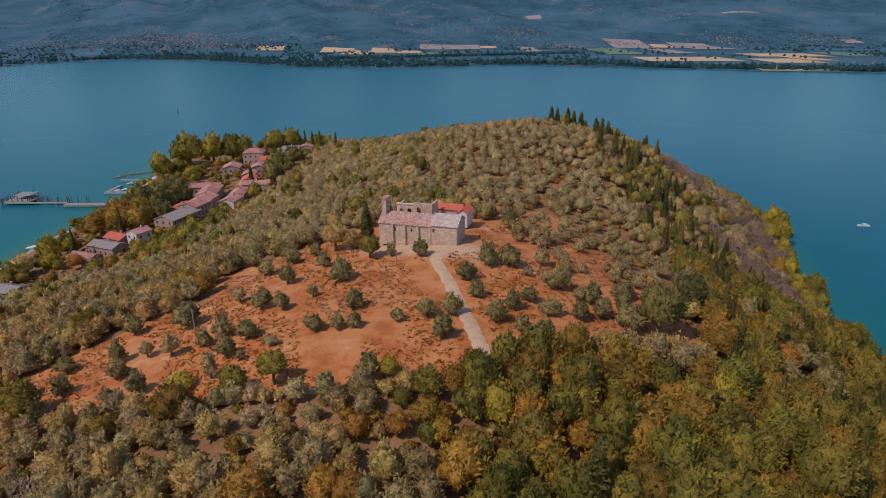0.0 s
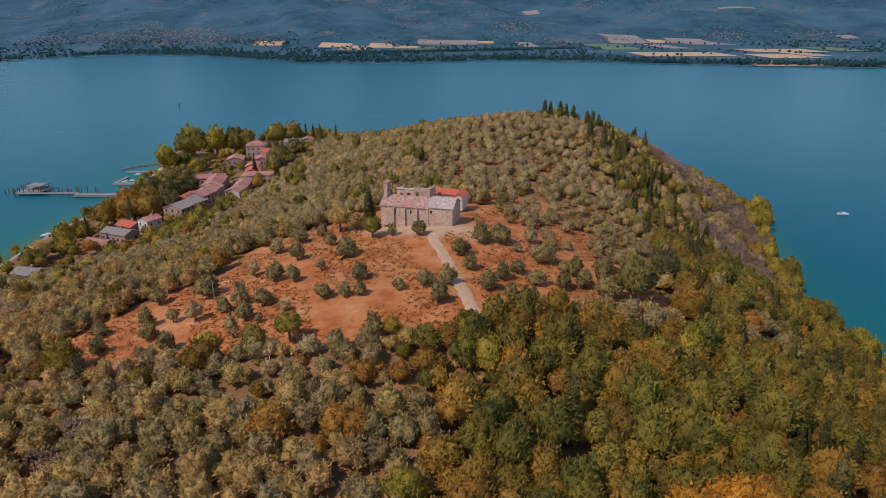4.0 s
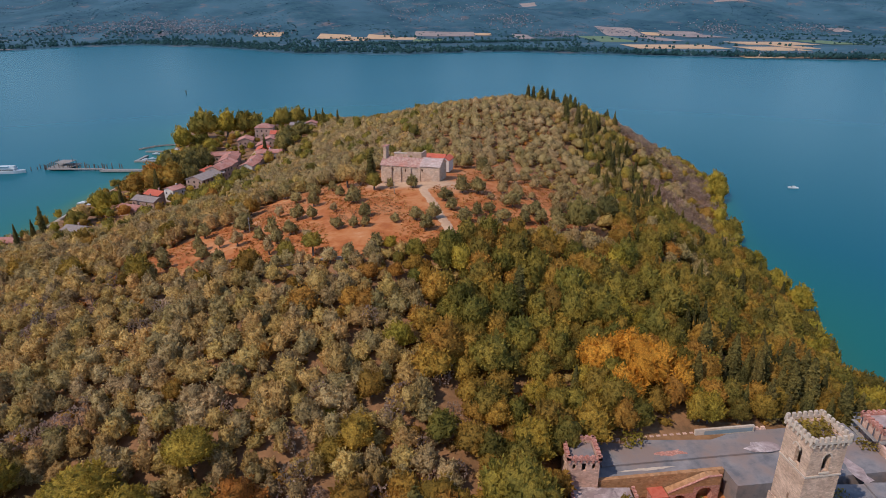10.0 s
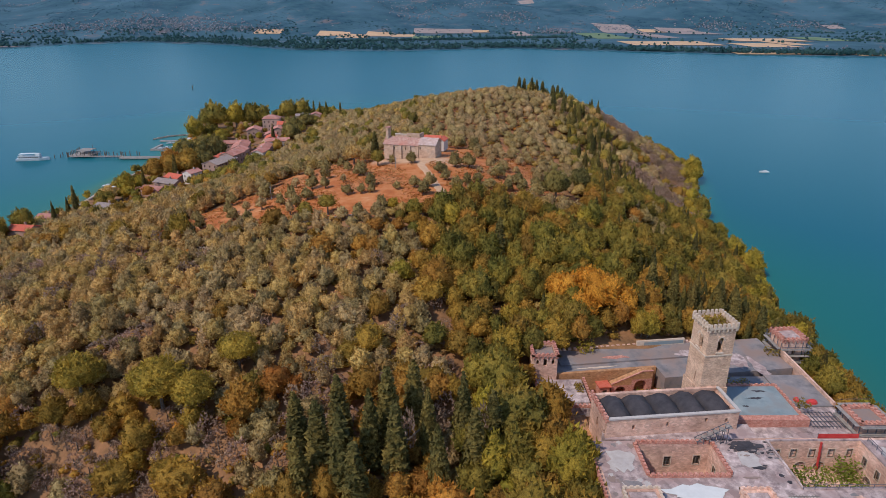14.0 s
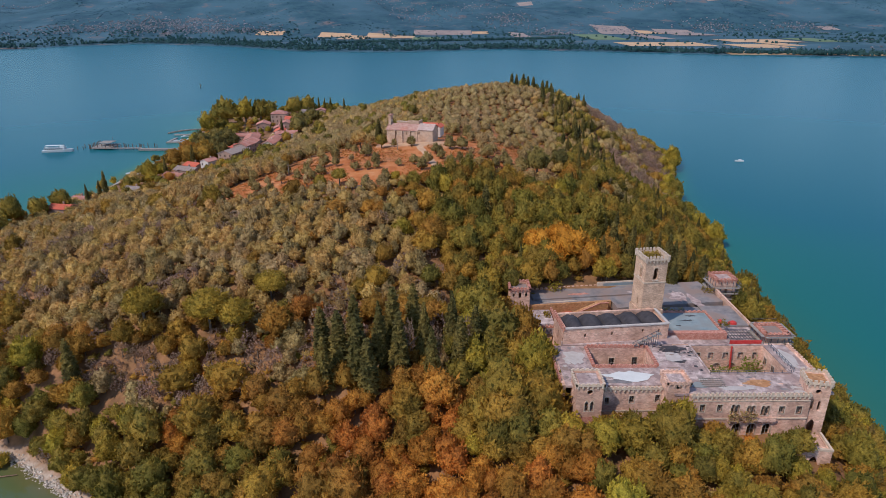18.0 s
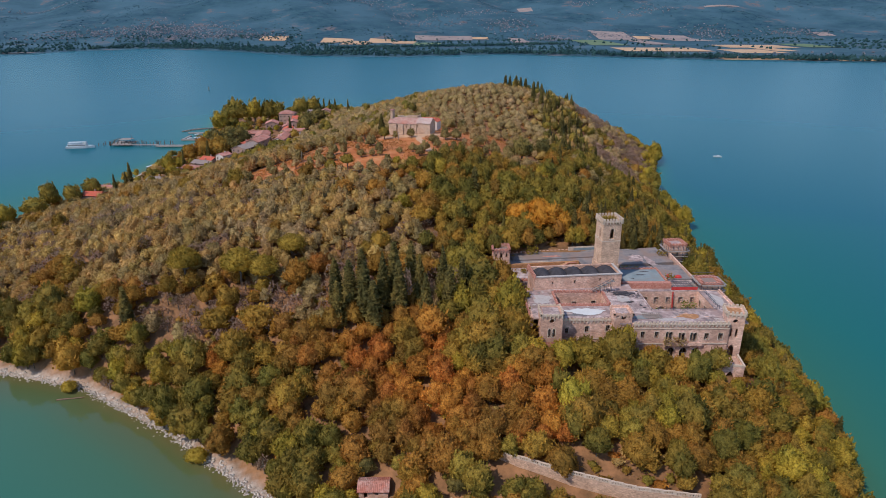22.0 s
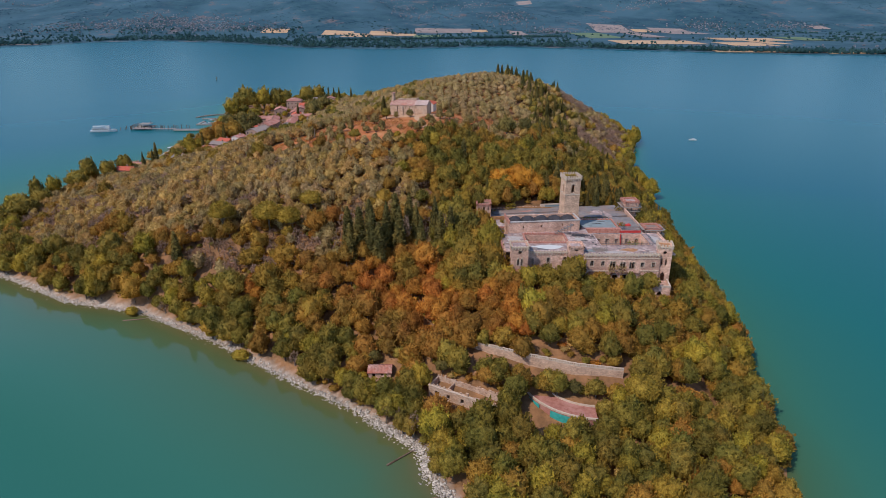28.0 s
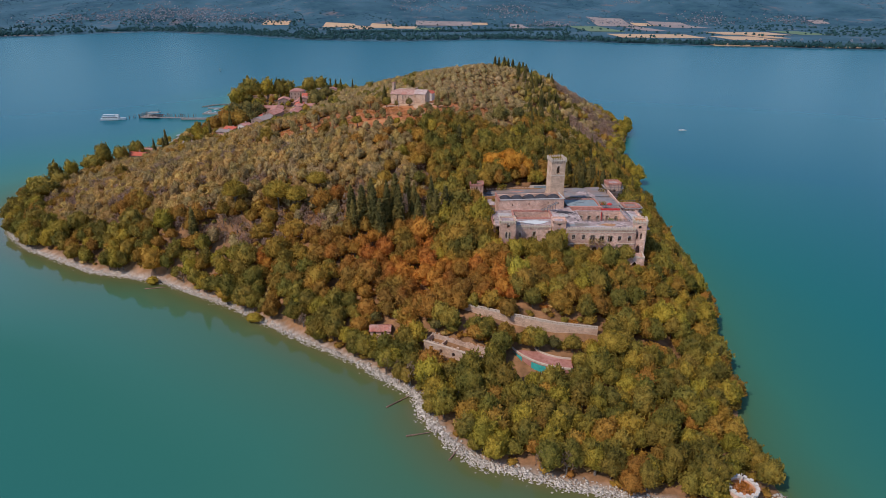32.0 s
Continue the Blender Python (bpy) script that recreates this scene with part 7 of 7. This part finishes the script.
holes = [(2.5, 0.9, 1.0, 3.2, "r"), (6.5, 1.0, 1.8, 3.2, "r"), (11, 1.0, 1.8, 3.2, "r"), (15.5, 1.0, 1.8, 3.2, "r"), (19, 1.0, 1.8, 3.2, "r")]
part("wall", (lambda bm: (wall_panel(bm, (-11, -2.8), (11, -2.8), -3, 4.4, 0.5, holes), bm)[1])(bmesh.new()), M_CHURCH, longr)
part("wall", (lambda bm: (wall_panel(bm, (11, 2.8), (-11, 2.8), -3, 4.6, 0.5), bm)[1])(bmesh.new()), M_CHURCH, longr)
part("wall", (lambda bm: (wall_panel(bm, (-11, 2.3), (-11, -2.3), -3, 4.6, 0.5), bm)[1])(bmesh.new()), M_CHURCH, longr)
part("wall", (lambda bm: (wall_panel(bm, (11, -2.3), (11, 2.3), -3, 3.4, 0.5), bm)[1])(bmesh.new()), M_CHURCH, longr)
part("cross_wall", boxes((-5.6, -5.2, -2.3, 2.3, -3, 4.0)), M_CHURCH, longr)
part("cross_wall", boxes((5.2, 5.6, -2.3, 2.3, -3, 1.6)), M_CHURCH, longr)
part("coping", boxes((-11.1, 11.1, -2.9, -2.2, 4.403, 4.65)), M_TRIM, longr)
part("floor", boxes((-10.5, 10.5, -2.3, 2.3, -2, 0.1)), M_EARTH, longr)
for k, (ax, bx, y, z) in enumerate(((-11, 11, -2.6, 4.62), (-11, 11, 2.4, 4.6), (5.0, 11, 2.4, 3.6))):
    rnd = random.Random(31 + k)
    x = ax
    while x < bx - 0.3:
        w = rnd.uniform(0.35, 0.9)
        if rnd.random() < 0.72:
            part("broken_stone", boxes((x, min(x + w, bx), y, y + 0.4, z - 0.1, z + rnd.uniform(0.05, 0.65) * (1.4 if rnd.random() < 0.2 else 1))), M_CHURCH, longr)
        x += w
for k in range(26):
    rnd = random.Random(500 + k)
    x, y, w = rnd.uniform(-10, 9.5), rnd.uniform(-2, 1.4), rnd.uniform(0.3, 0.9)
    part("fallen_stone", boxes((x, x + w, y, y + w * 0.8, 0.1, 0.1 + w * 0.6)), M_BRICK, longr)
curved = base("curved_building", 30, 164, 3, label="curved building with a brick-red terrace roof and turquoise nets", category="building")
bm, rim = bmesh.new(), bmesh.new()
cx, cy, r0, r1 = 41.0, 178.0, 14.5, 20.5
pts = []
for k in range(13):
    a = radians(203 + k * 5.2)
    pts.append((math.cos(a), math.sin(a)))
for (c0, s0), (c1, s1) in zip(pts[:-1], pts[1:]):
    quad = [(cx + c0 * r0, cy + s0 * r0), (cx + c1 * r0, cy + s1 * r0), (cx + c1 * r1, cy + s1 * r1), (cx + c0 * r1, cy + s0 * r1)]
    lo = [bm.verts.new((x, y, 2.0)) for x, y in quad]
    hi = [bm.verts.new((x, y, 7.6)) for x, y in quad]
    bm.faces.new(hi)
    for k in range(4):
        bm.faces.new((lo[k], lo[(k + 1) % 4], hi[(k + 1) % 4], hi[k]))
    for ra, rb in ((r1 - 0.35, r1 + 0.12), (r0 - 0.1, r0 + 0.3)):
        quad = [(cx + c0 * ra, cy + s0 * ra), (cx + c1 * ra, cy + s1 * ra), (cx + c1 * rb, cy + s1 * rb), (cx + c0 * rb, cy + s0 * rb)]
        lo = [rim.verts.new((x, y, 7.603)) for x, y in quad]
        hi = [rim.verts.new((x, y, 8.1)) for x, y in quad]
        rim.faces.new(hi)
        for k in range(4):
            rim.faces.new((lo[k], lo[(k + 1) % 4], hi[(k + 1) % 4], hi[k]))
adopt(part("body", bm, M_TILE), curved)
adopt(part("rim", rim, M_TRIM), curved)
for k in (0, 1, 2, 5, 6, 7):
    bm = bmesh.new()
    (c0, s0), (c1, s1) = pts[k], pts[k + 1]
    v = [bm.verts.new((cx + c * (r1 + d), cy + s * (r1 + d), z)) for z in (2.5, 7.4) for c, s, d in ((c0, s0, 0.25), (c1, s1, 0.25), (c1, s1, 0.3), (c0, s0, 0.3))]
    for q in ((3, 2, 1, 0), (4, 5, 6, 7), (0, 1, 5, 4), (1, 2, 6, 5), (2, 3, 7, 6), (3, 0, 4, 7)):
        bm.faces.new([v[j] for j in q])
    adopt(part("net", bm, M_NET, label="turquoise debris net"), curved)
shed = base("stone_shed", -21, 184, gz(-21, 184), 0, label="small stone shed with an old tile roof near the shore", category="shed")
part("wall", gable_walls(-3.6, 3.2, -2.2, 2.2, -2, 2.3, 1.0, 0.4, south=[(1.6, 0.9, 0.3, 1.9, "r"), (4.2, 0.7, 1.0, 1.7, "r")]), M_STONE, shed)
part("roof", gable_roof(-3.6, 3.2, -2.2, 2.2, 2.35, 1.0), M_OLDTILE, shed)
rt = base("round_tower", 70.2, 112.2, 0.6, label="low round brick tower with a white toothed rim at the water", category="tower")
bm, rim, fl = bmesh.new(), bmesh.new(), bmesh.new()
n = 28
for k in range(n):
    a0, a1 = k * math.tau / n, (k + 1) * math.tau / n
    for bmx, ra, rb, z0, z1, skip in ((bm, 2.9, 3.5, -2, 4.6, False), (rim, 2.85, 3.65, 4.603, 5.3, k % 2), (rim, 2.85, 3.65, 4.603, 4.85, not k % 2)):
        if skip:
            continue
        quad = [(math.cos(a0) * ra, math.sin(a0) * ra), (math.cos(a0) * rb, math.sin(a0) * rb), (math.cos(a1) * rb, math.sin(a1) * rb), (math.cos(a1) * ra, math.sin(a1) * ra)]
        lo = [bmx.verts.new((x, y, z0)) for x, y in quad]
        hi = [bmx.verts.new((x, y, z1)) for x, y in quad]
        bmx.faces.new(hi)
        for j in range(4):
            bmx.faces.new((lo[j], lo[(j + 1) % 4], hi[(j + 1) % 4], hi[j]))
part("wall", bm, M_STONE, rt)
part("rim", rim, M_WHITEWALL, rt)
bmesh.ops.create_circle(fl, cap_ends=True, radius=2.9, segments=28, matrix=Matrix.Translation((0, 0, 4.1)))
part("floor", fl, M_EARTH, rt)
part("beacon_post", boxes((-0.12, 0.12, 1.4, 1.64, 4.1, 7.2)), M_WHITEWALL, rt)
weeds("tower_plants", 70.2, 112.2, 4.6, 3.6, 3.6, 0.9, 200, "dry brown plants on the round tower", M_RUST)
# shore stones, driftwood
rubble_line("shore_stones", SHORE[36:], 2.4, 0.30, 4200, "pale broken stones along the west shore", "stones")
rubble_line("shore_stones", np.r_[SHORE[-1:], SHORE[:10]], 3.0, 0.32, 4200, "pale broken stones along the south shore", "stones")
for k, (x, y, rz, n) in enumerate(((-13, 152, 40, 9), (-6.5, 137, 12, 7), (-119, 229, 8, 8), (3, 129, 60, 5))):
    log = base("driftwood", x, y, 0.25, rz, label="bleached driftwood trunk lying at the shore", category="log", group="driftwood")
    bm = bmesh.new()
    bmesh.ops.create_cone(bm, segments=7, radius1=0.28, radius2=0.1, depth=n, cap_ends=True, matrix=Matrix.Rotation(radians(88), 4, "Y"))
    part("trunk", bm, M_BARE, log)
for x, y, w, h in ((-14, 163, 3.5, 7), (-10, 160, 3.5, 8), (-18, 166, 3, 6), (25, 122, 4, 8), (31, 121, 4, 7), (44, 119, 5, 6), (62, 117, 5, 6), (-108, 232, 5, 5), (-96, 224, 5, 5), (-50, 194, 4, 5), (-146, 247, 6, 5)):
    tree("leafless_tree", "bare", M_BARE, x, y, w, h, "grey leafless tree at the shore", group="leafless shore trees", lift=0.12)
for x, y, w, h in ((-122, 233.6, 6, 4), (-70, 201, 7, 4), (-84, 214, 5, 6), (50, 117, 7, 8), (38, 121, 6, 9)):
    tree("shore_bush", "round", M_LIME, x, y, w, h, "yellow-green bush overhanging the water", "bush", "shore bushes", lift=0.02)

# ---- far shore ----
def quad_field(name, x0, x1, y0, y1, mat, label, skew=0.0, lift=1.2):
    n = 12
    bm = bmesh.new()
    rows = []
    for j in range(5):
        v = j / 4
        rows.append([])
        for k in range(n + 1):
            u = k / n
            x = x0 + (x1 - x0) * u
            y = y0 + (y1 - y0) * v + skew * u
            rows[-1].append(bm.verts.new((x, y, float(main_z(np.array([x]), np.array([y]))[0]) + lift)))
    for r0, r1 in zip(rows[:-1], rows[1:]):
        for k in range(n):
            bm.faces.new((r0[k], r0[k + 1], r1[k + 1], r1[k]))
    return tagged(part(name, bm, mat), label, "field", "far fields", "structure")


M_STRAW = material("far_stubble", (0.38, 0.231, 0.131), (0.484, 0.312, 0.187), 0.02)
M_PINKSOIL = material("far_pale_soil", (0.192, 0.148, 0.136), (0.272, 0.208, 0.188), 0.02)
M_MEADOW = material("far_meadow", (0.08, 0.128, 0.064), (0.128, 0.168, 0.088), 0.02)
# House colour dimmed and blued to carry the haze over the lake.
M_HAZY_ROOF = material("hazy_far_roofs", (0.070, 0.078, 0.100), (0.165, 0.160, 0.180), 0.05, island=0.35)
# Leaf green pushed to blue-teal, with the haze of distance in the colour.
M_HAZY_TREE = leaves("far_trees", (0.020, 0.064, 0.070), (0.040, 0.094, 0.092), island=0.1, scale=0.01)
for x0, x1, y0, y1, mt, sk in ((-822, -704, 2941, 3033, M_STRAW, 4), (-542, -406, 2905, 3011, M_STRAW, -18), (-429, -306, 2715, 2961, M_STRAW, -21), (-333, -218, 2828, 3023, M_STRAW, -21), (-214, -120, 2762, 2978, M_STRAW, -14), (-131, 133, 3003, 3113, M_PINKSOIL, 38),
        (135, 210, 3070, 3123, M_STRAW, 8), (305, 375, 2833, 3127, M_PINKSOIL, -17), (733, 903, 3035, 3370, M_PINKSOIL, -40), (916, 1001, 3048, 3221, M_STRAW, -21), (811, 891, 2589, 2981, M_PINKSOIL, -16), (599, 869, 2169, 2391, M_STRAW, -46), (1009, 1170, 2863, 3257, M_PINKSOIL, -34),
        (1008, 1236, 2334, 2528, M_STRAW, -39), (915, 1053, 2041, 2237, M_STRAW, -21), (1064, 1132, 2118, 2328, M_STRAW, -10), (757, 1018, 1794, 1908, M_STRAW, -55), (564, 620, 1936, 2044, M_PINKSOIL, -12), (577, 711, 2560, 3038, M_MEADOW, -29), (-124, -10, 2625, 2838, M_MEADOW, -8),
        (1470, 1663, 3760, 3790, M_PINKSOIL, -6), (1785, 1856, 3143, 3221, M_PINKSOIL, -14), (1283, 1394, 2320, 2586, M_MEADOW, -19), (455, 543, 4080, 4180, M_PINKSOIL, -40), (-1660, -1380, 2150, 2185, M_PINKSOIL, 60), (1020, 1300, 1712, 1760, M_STRAW, -45)):
    quad_field("field", x0, x1, y0, y1, mt, "pale harvested field on the far plain" if mt is not M_MEADOW else "green meadow on the far plain", sk)


def far_village(name, cx, cy, sx, sy, n, label):
    vs, fs = [], []
    shape = np.array([(-1, -1, 0), (1, -1, 0), (1, 1, 0), (-1, 1, 0), (-1, -1, 1), (1, -1, 1), (1, 1, 1), (-1, 1, 1), (-1, 0, 1.5), (1, 0, 1.5)], float)
    quads = np.array([(0, 1, 5, 4), (1, 2, 6, 5), (2, 3, 7, 6), (3, 0, 4, 7), (4, 5, 9, 8), (6, 7, 8, 9), (5, 6, 9, 9), (7, 4, 8, 8)])
    quads = quads[:6]
    for k in range(n):
        x, y = cx + rng.normal() * sx, cy + rng.normal() * sy
        if y < coast(x) + 30:
            continue
        s = rng.uniform(1.6, 3.6)
        v = shape * (s, s * 0.8, rng.uniform(2.2, 4.0))
        a = rng.uniform(-0.5, 0.5)
        v = np.c_[v[:, 0] * math.cos(a) - v[:, 1] * math.sin(a), v[:, 0] * math.sin(a) + v[:, 1] * math.cos(a), v[:, 2]]
        fs.append(quads + 10 * len(vs))
        vs.append(v + (x, y, float(main_z(np.array([x]), np.array([y]))[0])))
    tagged(raw_mesh(name, np.concatenate(vs), np.concatenate(fs), M_HAZY_ROOF), label, "town", kind="stuff")


far_village("far_town", -1300, 3170, 180, 95, 620, "pale houses of a hillside town across the lake")
far_village("far_town", -1640, 3090, 200, 60, 200, "pale houses of a town across the lake")
far_village("far_town", -960, 3050, 130, 40, 170, "pale houses along the far plain")
far_village("far_hamlet", 510, 3120, 50, 50, 170, "pink-roofed hamlet across the lake")
far_village("far_hamlet", 330, 3420, 75, 90, 170, "scattered houses on the far hills")
far_village("far_hamlet", 210, 3780, 70, 60, 60, "scattered houses on the far hills")
far_village("far_hamlet", -110, 3620, 130, 130, 150, "scattered houses on the far hills")
far_village("far_hamlet", -420, 3980, 130, 90, 110, "houses high on the far hills")
far_village("far_hamlet", 840, 4050, 40, 40, 40, "houses high on the far hills")
far_village("far_hamlet", 1120, 3760, 90, 60, 70, "scattered houses on the far hills")
far_village("far_hamlet", 1300, 3280, 80, 70, 140, "hamlet on the lower hills")
far_village("far_hamlet", 1700, 3240, 90, 50, 120, "hamlet on the lower hills")
far_village("far_hamlet", 820, 3230, 90, 60, 70, "farmhouses among pale orchards")
far_village("far_hamlet", -2450, 4020, 170, 60, 70, "houses high on the far hills")
far_village("far_farms", 900, 1990, 220, 60, 40, "farm buildings along the far shore")


def far_trees(name, spots, label, mat=None):
    low = [crown_round(6, lobes=4, flat=0.9, size=0.2, level=1) for _ in range(5)]
    out, faces, tints, total = [], [], [], 0
    spots = np.array(spots)
    for (x, y, s), z in zip(spots, main_z(spots[:, 0], spots[:, 1])):
        v, f = low[rng.integers(5)]
        faces.append(f + total)
        total += len(v)
        tints.append(np.repeat([(rng.uniform(), 0, rng.uniform(), 1)], len(v), 0))
        out.append(v * (s, s, s * (0.9 if y < 3050 else 0.35)) + (x, y, z - 1))
    ob = raw_mesh(name, np.concatenate(out), np.concatenate(faces), mat or M_HAZY_TREE, True)
    tagged(tint(ob, np.concatenate(tints)), label, "trees", kind="stuff")


spots = []
for k in range(2600):  # belt along the shore
    x = rng.uniform(-1700, 1700)
    wide = 160 if x < -600 or -560 < x < -150 else (90 if x < 500 else 40)
    spots.append((x, coast(x) + 12 + abs(rng.normal()) * wide, rng.uniform(9, 20)))
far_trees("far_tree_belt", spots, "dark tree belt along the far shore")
spots = []
for k in range(3000):  # hedges and copses on the plain
    x, y = rng.uniform(-1900, 1900), rng.uniform(2150, 3250)
    if wave(x, y, 1 / 90, 0.6) > -0.1 and y > coast(x) + 60 and not (560 < x < 1260 and rng.uniform() < 0.75):
        spots.append((x, y, rng.uniform(9, 18)))
for k in range(900):  # gardens of the far towns
    c = ((-1300, 3150, 190, 100), (-1620, 3080, 210, 60), (-960, 3040, 140, 45), (330, 3420, 90, 100), (1300, 3280, 90, 80), (1700, 3240, 100, 60))[k % 6]
    spots.append((c[0] + rng.normal() * c[2], c[1] + rng.normal() * c[3], rng.uniform(6, 13)))
for k in range(600):
    u = rng.uniform(0, 1)
    spots.append((-420 + 900 * u + rng.normal() * 12, 2420 + 260 * u + rng.normal() * 16, rng.uniform(10, 17)))
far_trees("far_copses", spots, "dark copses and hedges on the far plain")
spots = []
for k in range(9500):
    x, y = rng.uniform(-2600, 2600), rng.uniform(3050, 4500)
    if wave(x, y, 1 / 130, 2.1) + 0.5 * wave(x, y, 1 / 40, 0.3) > 0.1:
        spots.append((x, y, rng.uniform(6, 15)))
# Hill woods share the haze-blue colour of the slopes under them.
far_trees("far_hill_woods", spots, "dark woods on the far hills", M_HAZY_LAND)
